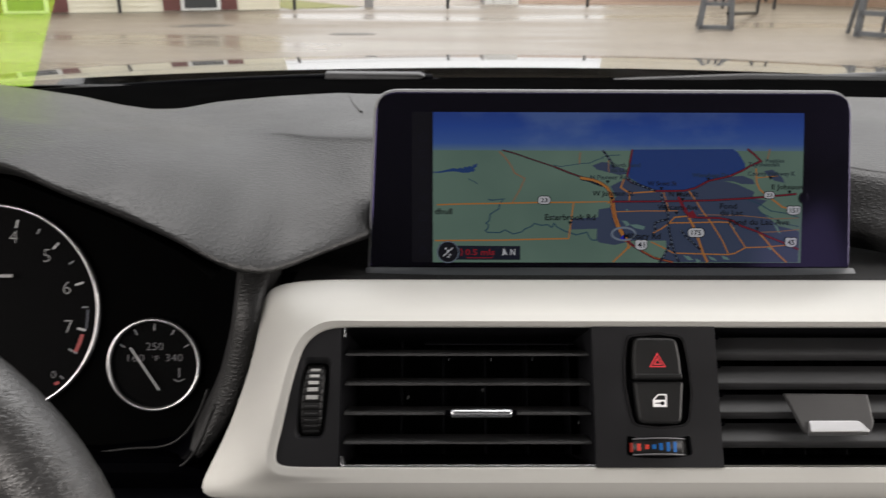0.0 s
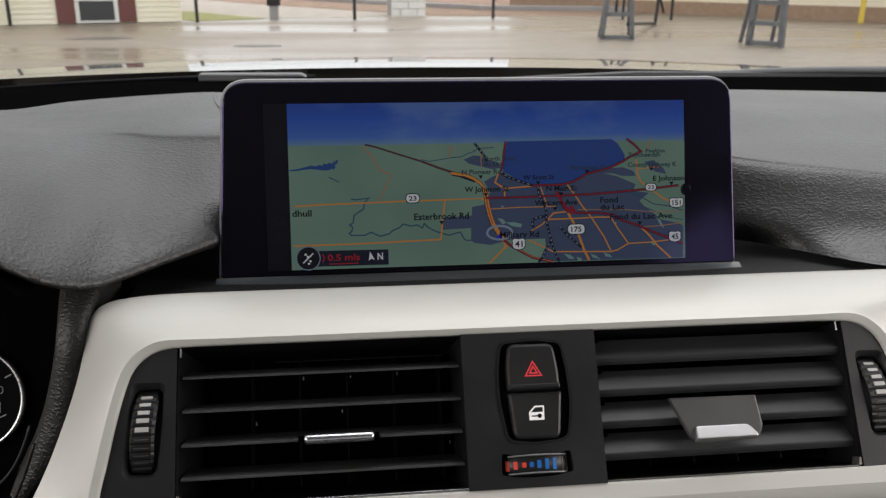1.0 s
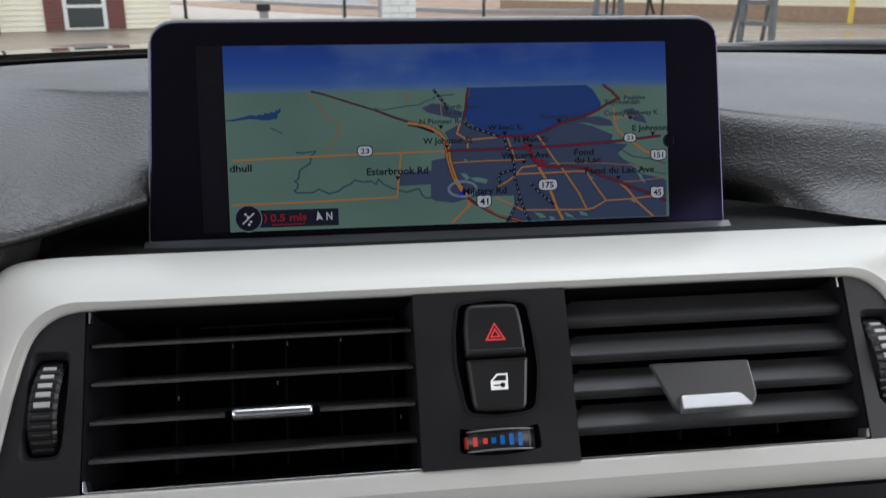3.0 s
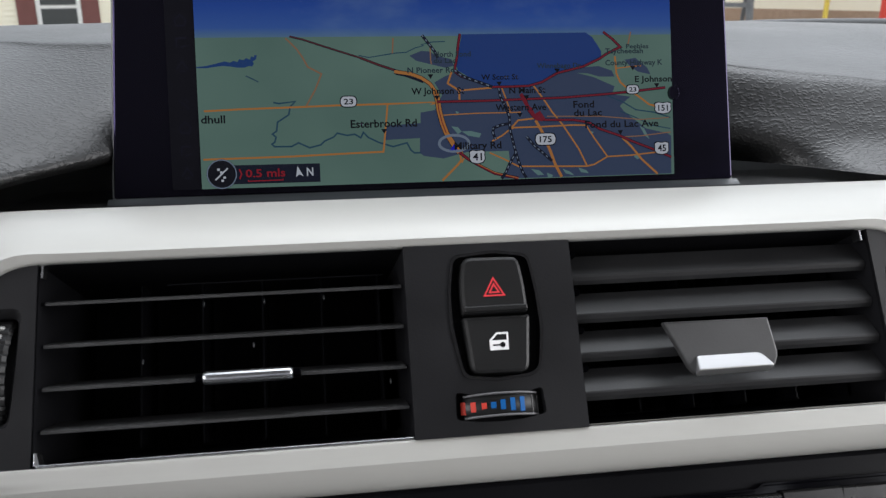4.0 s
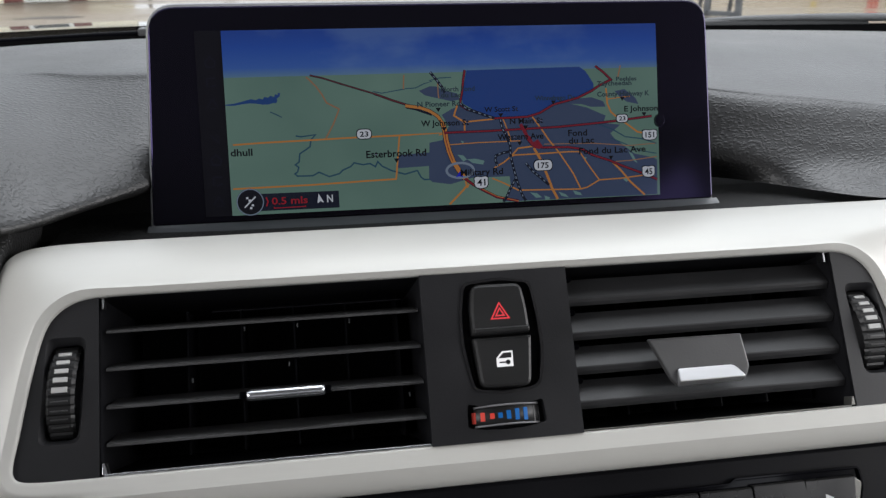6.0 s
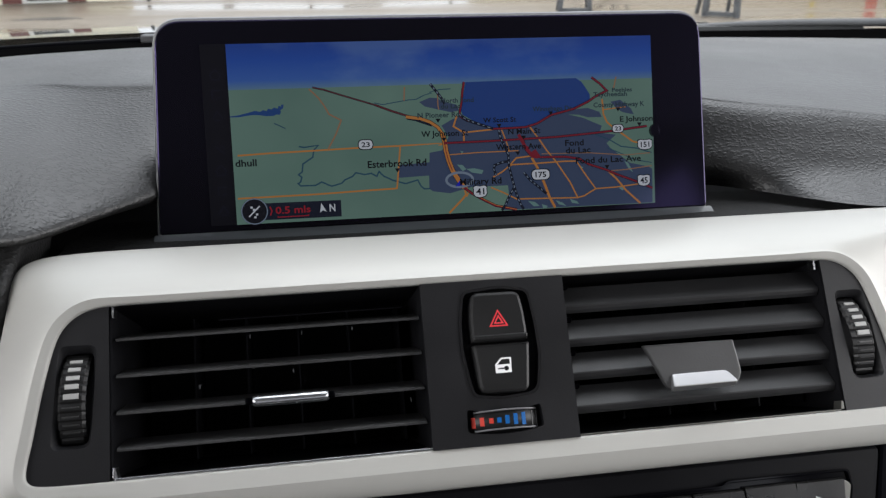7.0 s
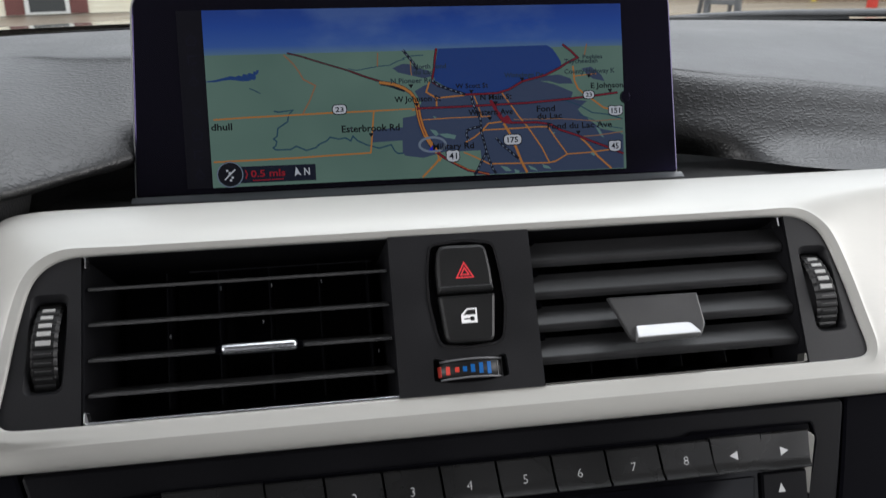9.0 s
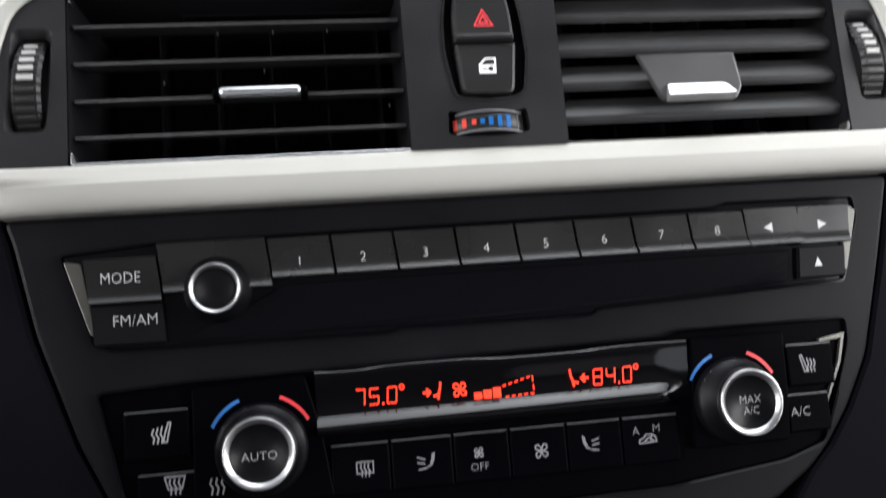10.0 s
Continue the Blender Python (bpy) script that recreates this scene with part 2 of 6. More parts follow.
def slab_hole(outline, holes, d0, d1, m=WORLD):
    """A plate with openings through it."""
    loops = [outline] + holes
    flat = [p for lp in loops for p in lp]
    tris = tessellate_polygon([[Vector((x, y, 0)) for x, y in lp] for lp in loops])
    bm = bmesh.new()
    a = [bm.verts.new(m @ Vector((x, y, d0))) for x, y in flat]
    b = [bm.verts.new(m @ Vector((x, y, d1))) for x, y in flat]
    for t in tris:
        bm.faces.new([b[i] for i in t])
        bm.faces.new([a[i] for i in reversed(t)])
    k = 0
    for lp in loops:
        n = len(lp)
        for i in range(n):
            p, q = k + i, k + (i + 1) % n
            bm.faces.new((a[p], a[q], b[q], b[p]))
        k += n
    return bm


def shrunk(outline, k):
    n = len(outline)
    cx, cy = sum(p[0] for p in outline) / n, sum(p[1] for p in outline) / n
    return [(x - k * (x - cx) / max(math.hypot(x - cx, y - cy), 1e-6), y - k * (y - cy) / max(math.hypot(x - cx, y - cy), 1e-6)) for x, y in outline]


def rect(x0, y0, x1, y1):
    return [(x0, y0), (x1, y0), (x1, y1), (x0, y1)]


def circle(cx, cy, r, n=32, ry=None):
    return [(cx + r * math.cos(2 * math.pi * i / n), cy + (ry or r) * math.sin(2 * math.pi * i / n)) for i in range(n)]


def box(bm, x0, y0, z0, x1, y1, z1, m=WORLD):
    v = [bm.verts.new(m @ Vector(p)) for p in ((x0, y0, z0), (x1, y0, z0), (x1, y1, z0), (x0, y1, z0), (x0, y0, z1), (x1, y0, z1), (x1, y1, z1), (x0, y1, z1))]
    for f in ((3, 2, 1, 0), (4, 5, 6, 7), (0, 1, 5, 4), (1, 2, 6, 5), (2, 3, 7, 6), (3, 0, 4, 7)):
        bm.faces.new([v[i] for i in f])
    return bm


def ribbon(pts, width, d, m, bm=None, closed=False, thick=0.00008):
    """A flat printed line through points of a face."""
    bm = bm or bmesh.new()
    pts = [Vector(p) for p in pts]
    n = len(pts)
    left, right = [], []
    for i, p in enumerate(pts):
        a = pts[i - 1] if (i or closed) else p
        b = pts[(i + 1) % n] if (i < n - 1 or closed) else p
        e0, e1 = (p - a), (b - p)
        e0 = e0.normalized() if e0.length > 1e-9 else e1.normalized()
        e1 = e1.normalized() if e1.length > 1e-9 else e0
        t = (e0 + e1)
        t = t.normalized() if t.length > 1e-6 else e0
        nn = Vector((-t.y, t.x))
        k = width / 2 / max(0.5, nn.dot(Vector((-e0.y, e0.x))))
        left.append(bm.verts.new(m @ Vector((*(p + nn * k), d))))
        right.append(bm.verts.new(m @ Vector((*(p - nn * k), d))))
    for i in range(n if closed else n - 1):
        j = (i + 1) % n
        bm.faces.new((right[i], right[j], left[j], left[i]))
    return bm


def lathe(profile, cx, cy, m, n=40, bm=None):
    """A turned piece: (radius, depth) pairs round an axis out of the face."""
    bm = bm or bmesh.new()
    rings = []
    for r, d in profile:
        if r < 1e-6:
            rings.append([bm.verts.new(m @ Vector((cx, cy, d)))])
        else:
            rings.append([bm.verts.new(m @ Vector((cx + r * math.cos(2 * math.pi * i / n), cy + r * math.sin(2 * math.pi * i / n), d))) for i in range(n)])
    for a, b in zip(rings, rings[1:]):
        for i in range(n):
            if len(a) == 1 and len(b) == 1:
                continue
            if len(b) == 1:
                bm.faces.new((a[i - 1], a[i], b[0]))
            elif len(a) == 1:
                bm.faces.new((a[0], b[i], b[i - 1]))
            else:
                bm.faces.new((a[i - 1], a[i], b[i], b[i - 1]))
    return bm


def tube(pts, r, seg=10, bm=None, cap=True):
    """A round bar through 3D points."""
    bm = bm or bmesh.new()
    pts = [Vector(p) for p in pts]
    rings = []
    up = Vector((0, 0, 1))
    for i, p in enumerate(pts):
        t = (pts[min(i + 1, len(pts) - 1)] - pts[max(i - 1, 0)]).normalized()
        ref = up if abs(t.dot(up)) < 0.95 else Vector((1, 0, 0))
        a = t.cross(ref).normalized()
        b = a.cross(t)
        rings.append([bm.verts.new(p + (a * math.cos(2 * math.pi * k / seg) + b * math.sin(2 * math.pi * k / seg)) * r) for k in range(seg)])
    for a, b in zip(rings, rings[1:]):
        for k in range(seg):
            bm.faces.new((a[k - 1], a[k], b[k], b[k - 1]))
    if cap:
        bm.faces.new(rings[0])
        bm.faces.new(list(reversed(rings[-1])))
    return bm


def spline(keys, steps):
    """A smooth curve through keys (tuples of equal length)."""
    keys = [np.array(k, float) for k in keys]
    out = []
    for i in range(len(keys) - 1):
        p0, p1, p2, p3 = keys[max(i - 1, 0)], keys[i], keys[i + 1], keys[min(i + 2, len(keys) - 1)]
        for s in range(steps):
            t = s / steps
            out.append(0.5 * (2 * p1 + (p2 - p0) * t + (2 * p0 - 5 * p1 + 4 * p2 - p3) * t * t + (3 * p1 - p0 - 3 * p2 + p3) * t ** 3))
    out.append(keys[-1])
    return out


def grid_mesh(name, rows, mat, parent=None, label="", closed=False, smooth=True, m=WORLD):
    """A surface over rows of 3D points."""
    w = len(rows[0])
    verts = [tuple(p) for row in rows for p in row]
    faces = []
    for i in range(len(rows) - 1):
        for k in range(w if closed else w - 1):
            k2 = (k + 1) % w
            faces.append((i * w + k, i * w + k2, (i + 1) * w + k2, (i + 1) * w + k))
    return mesh(name, verts, faces, mat, parent, label, smooth, m)


def text(name, body, cx, cy, d, mat, parent, m, height=0.003, width=None, label=""):
    """Lettering laid on a face, fitted to a height of its capitals and a width."""
    cu = bpy.data.curves.new(name, "FONT")
    cu.body, cu.size, cu.resolution_u, cu.offset = body, 1.0, 2, 0.022 if m is SCREEN else -0.018
    tmp = bpy.data.objects.new(name, cu)
    scene.collection.objects.link(tmp)
    deps = bpy.context.evaluated_depsgraph_get()
    me = bpy.data.meshes.new_from_object(tmp.evaluated_get(deps))
    bpy.data.objects.remove(tmp)
    co = np.array([v.co[:] for v in me.vertices])
    lo, hi = co.min(0), co.max(0)
    sy = height / 0.7
    sx = width / (hi[0] - lo[0]) if width else sy
    mid = (lo[0] + hi[0]) / 2
    for v in me.vertices:
        v.co = m @ Vector((cx + (v.co.x - mid) * sx, cy + (v.co.y - 0.35) * sy, d))
    me.materials.clear()
    me.materials.append(mat)
    return tagged(adopt(new(name, me), parent), label)


# ---- dashboard body ----
def profile_row(x, keys, steps=5):
    return [(x, y, z) for y, z in spline(keys, steps)]


# stations across the car: x, then the profile from the windscreen side to the driver side
STATIONS_DRIVER = [
    (-0.72, (0.22, 1.055), (0.12, 1.075), (0.05, 1.085), (-0.02, 1.090), (-0.04, 1.088), (-0.06, 1.085), (-0.09, 1.070), (-0.10, 1.050), (-0.10, 1.020)),
    (-0.45, (0.20, 1.060), (0.12, 1.098), (0.05, 1.113), (-0.035, 1.1220), (-0.055, 1.1225), (-0.075, 1.1200), (-0.09, 1.1165), (-0.102, 1.1115), (-0.094, 1.104)),
    (-0.351, (0.21, 1.060), (0.14, 1.086), (0.05, 1.1045), (-0.035, 1.1125), (-0.052, 1.1130), (-0.072, 1.1115), (-0.088, 1.1090), (-0.101, 1.105), (-0.094, 1.098)),
    (-0.300, (0.190, 1.050), (0.165, 1.0710), (0.05, 1.0915), (-0.032, 1.1025), (-0.051, 1.1045), (-0.071, 1.1030), (-0.0875, 1.1010), (-0.1003, 1.0980), (-0.0935, 1.091)),
    (-0.281, (0.172, 1.052), (0.160, 1.0730), (0.05, 1.0868), (-0.030, 1.0980), (-0.050, 1.1000), (-0.070, 1.0990), (-0.087, 1.0980), (-0.100, 1.0955), (-0.093, 1.089)),
    (-0.258, (0.190, 1.056), (0.180, 1.0750), (0.12, 1.0765), (0.065, 1.0800), (0.010, 1.0880), (-0.035, 1.0925), (-0.072, 1.0905), (-0.0995, 1.0855), (-0.0925, 1.079)),
    (-0.236, (0.204, 1.058), (0.194, 1.0755), (0.12, 1.0768), (0.075, 1.0770), (0.035, 1.0795), (-0.025, 1.0855), (-0.065, 1.0850), (-0.099, 1.0765), (-0.092, 1.069)),
]
STATIONS_MIDDLE = [
    (-0.212, (0.216, 1.060), (0.205, 1.0758), (0.11, 1.0772), (0.066, 1.0769), (0.045, 1.0764), (0.000, 1.0750), (-0.050, 1.0730), (-0.097, 1.0635), (-0.088, 1.056)),
    (-0.190, (0.222, 1.060), (0.212, 1.0760), (0.11, 1.0772), (0.064, 1.0766), (0.052, 1.0744), (0.000, 1.0665), (-0.050, 1.0580), (-0.088, 1.0465), (-0.080, 1.039)),
    (-0.172, (0.226, 1.060), (0.216, 1.0762), (0.11, 1.0772), (0.060, 1.0764), (0.047, 1.0732), (0.014, 1.0645), (-0.030, 1.0535), (-0.070, 1.0385), (-0.056, 1.032)),
    (-0.150, (0.222, 1.060), (0.212, 1.0762), (0.11, 1.0772), (0.058, 1.0764), (0.045, 1.0726), (0.014, 1.0622), (-0.015, 1.0525), (-0.045, 1.0390), (-0.030, 1.033)),
    (-0.131, (0.222, 1.060), (0.212, 1.0762), (0.11, 1.0772), (0.058, 1.0764), (0.045, 1.0724), (0.020, 1.0625), (0.000, 1.0535), (-0.022, 1.0400), (-0.010, 1.033)),
    (-0.112, (0.205, 1.068), (0.190, 1.0700), (0.11, 1.0710), (0.070, 1.0700), (0.060, 1.0680), (0.035, 1.0580), (0.025, 1.0440), (0.020, 1.0330), (0.020, 1.024)),
]
STATIONS_PASSENGER = [
    (0.116, (0.215, 1.074), (0.195, 1.0770), (0.11, 1.0765), (0.060, 1.0730), (0.050, 1.0700), (0.035, 1.0580), (0.025, 1.0440), (0.020, 1.0330), (0.015, 1.020)),
    (0.132, (0.215, 1.074), (0.195, 1.0770), (0.11, 1.0760), (0.032, 1.0688), (0.020, 1.0662), (0.013, 1.0600), (0.005, 1.0485), (-0.002, 1.0350), (0.010, 1.022)),
    (0.200, (0.215, 1.074), (0.193, 1.0770), (0.10, 1.0745), (0.022, 1.0625), (0.008, 1.0592), (0.000, 1.0538), (-0.010, 1.0445), (-0.026, 1.0325), (-0.056, 1.0262)),
    (0.300, (0.215, 1.072), (0.190, 1.0755), (0.10, 1.0715), (0.012, 1.0535), (-0.002, 1.0503), (-0.010, 1.0455), (-0.020, 1.0378), (-0.038, 1.0290), (-0.066, 1.0245)),
    (0.720, (0.200, 1.055), (0.170, 1.0600), (0.08, 1.0550), (-0.010, 1.0350), (-0.012, 1.0330), (-0.014, 1.0310), (-0.020, 1.0270), (-0.040, 1.0225), (-0.080, 1.0185)),
]
stations = [np.array([v for p in st[1:] for v in p] + [st[0]]) for st in STATIONS_DRIVER + STATIONS_MIDDLE + STATIONS_PASSENGER]
order = sorted(stations, key=lambda a: a[-1])
# refine across: smooth interpolation with the x as the parameter
xs = np.array([a[-1] for a in order])
vals = np.array([a[:-1] for a in order])
slopes = np.zeros_like(vals)
dx = np.diff(xs)[:, None]
sec = np.diff(vals, axis=0) / dx
for i in range(1, len(xs) - 1):
    same = (sec[i - 1] * sec[i]) > 0
    slopes[i] = np.where(same, 2 * sec[i - 1] * sec[i] / np.where(same, sec[i - 1] + sec[i], 1), 0)
slopes[0], slopes[-1] = sec[0], sec[-1]
dash_rows = []
for xq in np.concatenate([np.linspace(-0.72, -0.3, 22), np.linspace(-0.295, 0.32, 124), np.linspace(0.34, 0.72, 14)]):
    i = min(max(np.searchsorted(xs, xq) - 1, 0), len(xs) - 2)
    h = xs[i + 1] - xs[i]
    t = (xq - xs[i]) / h
    v = ((1 + 2 * t) * (1 - t) ** 2 * vals[i] + t * (1 - t) ** 2 * h * slopes[i] + t * t * (3 - 2 * t) * vals[i + 1] + t * t * (t - 1) * h * slopes[i + 1])
    keys = [tuple(v[2 * k : 2 * k + 2]) for k in range(9)]
    dash_rows.append(profile_row(float(xq), keys, 7))
dash = thing("dashboard", (0, 0.1, 0.9), "dark grey soft-touch dashboard with leather grain", "dashboard", kind="structure")
grid_mesh("dash_pad", dash_rows, DASH, dash)
part("corner_bead", tube(spline([(-0.1660, 0.2100, 1.0762), (-0.1625, 0.1900, 1.0770), (-0.1560, 0.1560, 1.0774), (-0.1480, 0.1250, 1.0774)], 5), 0.0010, 8), DASH, dash, smooth=True)
# body below the pad, behind all the panels
bm = bmesh.new()
box(bm, -0.72, 0.0, 0.55, 0.72, 0.2, 1.008)
box(bm, -0.72, 0.21, 0.55, 0.72, 0.5, 1.0)
part("dash_core", bm, RUBBER, dash)
# grained strip between the trim and the foot of the display
shelf_rows = [[(x, y, z) for x in np.linspace(-0.170, 0.235, 42)] for y, z in ((-0.076, 1.008), (-0.072, 1.0190), (-0.066, 1.0220), (-0.058, 1.0226), (-0.040, 1.0215), (-0.010, 1.0185), (0.015, 1.0150))]
grid_mesh("shelf_strip", shelf_rows, SHELF, dash, "grained grey strip toned down like a shaded gap")
# black cowl between pad and windscreen
cowl_rows = [[(x, y, z - 0.045 * max(0, -x - 0.25) - 0.006 * max(0, x - 0.25)) for x in np.linspace(-0.74, 0.74, 31)] for y, z in ((0.205, 1.055), (0.22, 1.064), (0.30, 1.062), (0.40, 1.0585), (0.455, 1.056), (0.47, 1.03))]
grid_mesh("windscreen_shelf", cowl_rows, FRIT, dash)

# ---- silver trim round the vents ----
trim = thing("dash_trim", (0, -0.12, 0.95), "satin silver trim panel framing the centre air vents", "trim panel")
OPEN_L = [(-0.1393, -0.0307), (-0.1612, -0.0307), (-0.1660, -0.0296), (-0.1672, -0.026), (-0.1647, -0.0160), (-0.1615, 0.0020), (-0.1575, 0.0185), (-0.1545, 0.0238), (-0.1500, 0.0278), (-0.1440, 0.0301)]
left_in = OPEN_L[1:]
right_in = [(-x - 0.0015, u) for x, u in reversed(left_in)]
top_in = [(x, 0.0306) for x in np.linspace(-0.134, 0.132, 13)]
bot_in = [(x, -0.0307) for x in np.linspace(0.138, -0.139, 13)]
inner = left_in + top_in + right_in + bot_in
NI = len(inner)


def grown(k, top):
    out = []
    for i in range(NI):
        p, a, b = Vector(inner[i]), Vector(inner[i - 1]), Vector(inner[(i + 1) % NI])
        e0, e1 = (p - a).normalized(), (b - p).normalized()
        nn = Vector((-e0.y - e1.y, e0.x + e1.x)).normalized()
        q = p + nn * (top if p.y > 0.0302 else k)
        out.append((q.x, q.y))
    return out


def outer_point(i, level):
    """Where the trim runs outside its lip, level 0 near to 3 far."""
    x, u = inner[i]
    top = [(0.0390, -0.0014), (0.0456, -0.0090), (0.0518, -0.0180), (0.0568, -0.0276)][level]
    bot = [(-0.0372, 0.0036), (-0.0420, 0.0021), (-0.0462, -0.0010), (-0.0445, -0.0090)][level]
    f = (u + 0.0307) / 0.0613
    s = min(max(f, 0), 1)
    if i < len(left_in):
        ex, eu, ed = LEFT_EDGE[i]
        gx, gu = g3[i]
        k = [0.22, 0.5, 0.8, 1.0][level]
        return (gx + (ex - gx) * k, gu + (eu - gu) * k, 0.0027 + (ed - 0.0027) * k ** 1.15)
    if len(left_in) + 13 <= i < len(left_in) + 13 + len(right_in):
        far = [0.012, 0.05, 0.2, 0.45][level]
        a = min(max((s - 0.5) / 0.5, 0), 1)
        c = min(max((0.3 - s) / 0.3, 0), 1)
        uu = u + (top[0] - u) * a + (bot[0] - u) * c
        dd = [0.0022, -0.003, -0.004, -0.004][level] * (1 - a) * (1 - c) + top[1] * a + bot[1] * c
        return (x + far, uu, dd)
    row = top if u > 0 else bot
    xx = x
    if u > 0 and x < -0.05:
        xx = x - [0.003, 0.008, 0.014, 0.020][level] * ((-0.05 - x) / 0.084) ** 1.5
    if u < 0 and x < -0.05:
        xx = x - [0.005, 0.014, 0.022, 0.028][level] * ((-0.05 - x) / 0.089) ** 1.5
    if x > 0.1:
        xx = x + [0.0, 0.012, 0.06, 0.2][level] * (x - 0.1) / 0.035 * 0.6
    return (xx, row[0], row[1])


LEFT_EDGE = spline([(-0.2050, -0.0462, -0.013), (-0.2005, -0.034, -0.0135), (-0.1922, -0.016, -0.0145), (-0.1872, 0.000, -0.0150), (-0.1840, 0.012, -0.0160), (-0.1815, 0.026, -0.0185), (-0.1806, 0.040, -0.0205), (-0.1794, 0.0505, -0.0225), (-0.1722, 0.0560, -0.0268)], 8)
LEFT_EDGE = [tuple(LEFT_EDGE[round(k * (len(LEFT_EDGE) - 1) / (len(left_in) - 1))]) for k in range(len(left_in))]
g1, g2, g3 = grown(0.0004, 0.0004), grown(0.0036, 0.0024), grown(0.0046, 0.0034)
rows = [[(*p, -0.006) for p in inner], [(*p, 0.0014) for p in inner], [(*p, 0.0020) for p in g1], [(*p, 0.0028 if p[1] < -0.03 else 0.0031) for p in g2], [(*p, 0.0031 if p[1] < -0.03 else 0.0021 if p[1] > 0.03 else 0.0027) for p in g3]]
rows += [[outer_point(i, k) for i in range(NI)] for k in range(4)]
skirt = [rows[-1], [(p[0] + 0.003 * (p[0] < -0.15), p[1] + (0.003 if p[1] > 0 else 0.0), p[2] - 0.012) for p in rows[-1]]]
trim_face = grid_mesh("trim_face", rows, TRIM, trim, closed=True, m=VENTS)
crease = trim_face.data.attributes.new("crease_edge", "FLOAT", "EDGE")
for e in trim_face.data.edges:
    a, b = sorted(e.vertices)
    ring = a // NI
    if ring == b // NI:
        low = inner[a % NI][1] < -0.03 and inner[b % NI][1] < -0.03
        crease.data[e.index].value = {1: 0.8, 2: 0.6, 3: 0.0 if low else 1.0, 5: 1.0 if low else 0.0}.get(ring, 0.0)
sharp = trim_face.data.attributes.new("sharp_edge", "BOOLEAN", "EDGE")
for e in trim_face.data.edges:
    a, b = sorted(e.vertices)
    if a // NI == b // NI:
        low = inner[a % NI][1] < -0.03 and inner[b % NI][1] < -0.03
        sharp.data[e.index].value = (low and a // NI == 5) or (not low and a // NI == 3)
sub = trim_face.modifiers.new("soft", "SUBSURF")
sub.levels = sub.render_levels = 2
trim_edge = grid_mesh("trim_return", skirt, TRIM, trim, closed=True, m=VENTS)
sub = trim_edge.modifiers.new("soft", "SUBSURF")
sub.levels = sub.render_levels = 2

# ---- vents ----
def slat_mesh(name, x0, x1, u, d, chord, tilt, thick, parent, mat, m=VENTS):
    """An air vane: front edge at (u, d), running back and up by the tilt."""
    a = radians(tilt)
    back = Vector((0, math.sin(a), -math.cos(a)))
    up = Vector((0, math.cos(a), math.sin(a)))
    sec_pts = [(0.0, -0.5), (0.06, -0.5 - 0.1), (1.0, -0.25), (1.0, 0.25), (0.12, 0.5), (0.03, 0.42), (0.0, 0.2)]
    bm = bmesh.new()
    ends = []
    for x in (x0, x1):
        ends.append([bm.verts.new(m @ (Vector((x, u, d)) + back * (p * chord) + up * (q * thick))) for p, q in sec_pts])
    n = len(sec_pts)
    for i in range(n):
        bm.faces.new((ends[0][i - 1], ends[0][i], ends[1][i], ends[1][i - 1]))
    bm.faces.new(ends[0])
    bm.faces.new(list(reversed(ends[1])))
    return part(name, bm, mat, parent)


def broad_slat(x0, x1, u, parent):
    """A broad vane: a sloping upper face that rounds over into a short lip."""
    sec_pts = [(u, -0.0036), (u + 0.0012, -0.0026), (u + 0.0024, -0.0020), (u + 0.0030, -0.0021), (u + 0.0108, -0.0079), (u + 0.0102, -0.0094), (u + 0.0020, -0.0060)]
    bm = bmesh.new()
    ends = [[bm.verts.new(VENTS @ Vector((x, a, d))) for a, d in sec_pts] for x in (x0, x1)]
    n = len(sec_pts)
    for i in range(n):
        bm.faces.new((ends[0][i - 1], ends[0][i], ends[1][i], ends[1][i - 1]))
    bm.faces.new(ends[0])
    bm.faces.new(list(reversed(ends[1])))
    slat = part("slat", bm, BROAD, parent)
    part("pivot_peg", lathe([(0.0013, -0.006), (0.0013, -0.0035), (0.0010, -0.0030), (0.0, -0.0030)], x0 + 0.0036, u + 0.0106, VENTS, 10), BLACK, slat)


def duct(parent, x0, x1):
    u0, u1, back = -0.0304, 0.0304, -0.05
    bm = bmesh.new()
    front = [bm.verts.new(VENTS @ Vector((x, u, 0.0))) for x, u in rect(x0, u0, x1, u1)]
    rear = [bm.verts.new(VENTS @ Vector((x, u, back))) for x, u in rect(x0 + 0.004, u0 + 0.004, x1 - 0.004, u1 - 0.004)]
    for i in range(4):
        bm.faces.new((front[i - 1], front[i], rear[i], rear[i - 1]))
    bm.faces.new(rear)
    part("duct", bm, DEEP, parent)
    # upright vanes behind the slats
    for k in range(5):
        x = x0 + 0.0065 + 0.0197 * (k + 1)
        v = bmesh.new()
        box(v, x - 0.0003, u0 + 0.004, -0.046, x + 0.0003, u1 - 0.004, -0.0205, VENTS)
        part("upright_vane", v, VANE, parent)


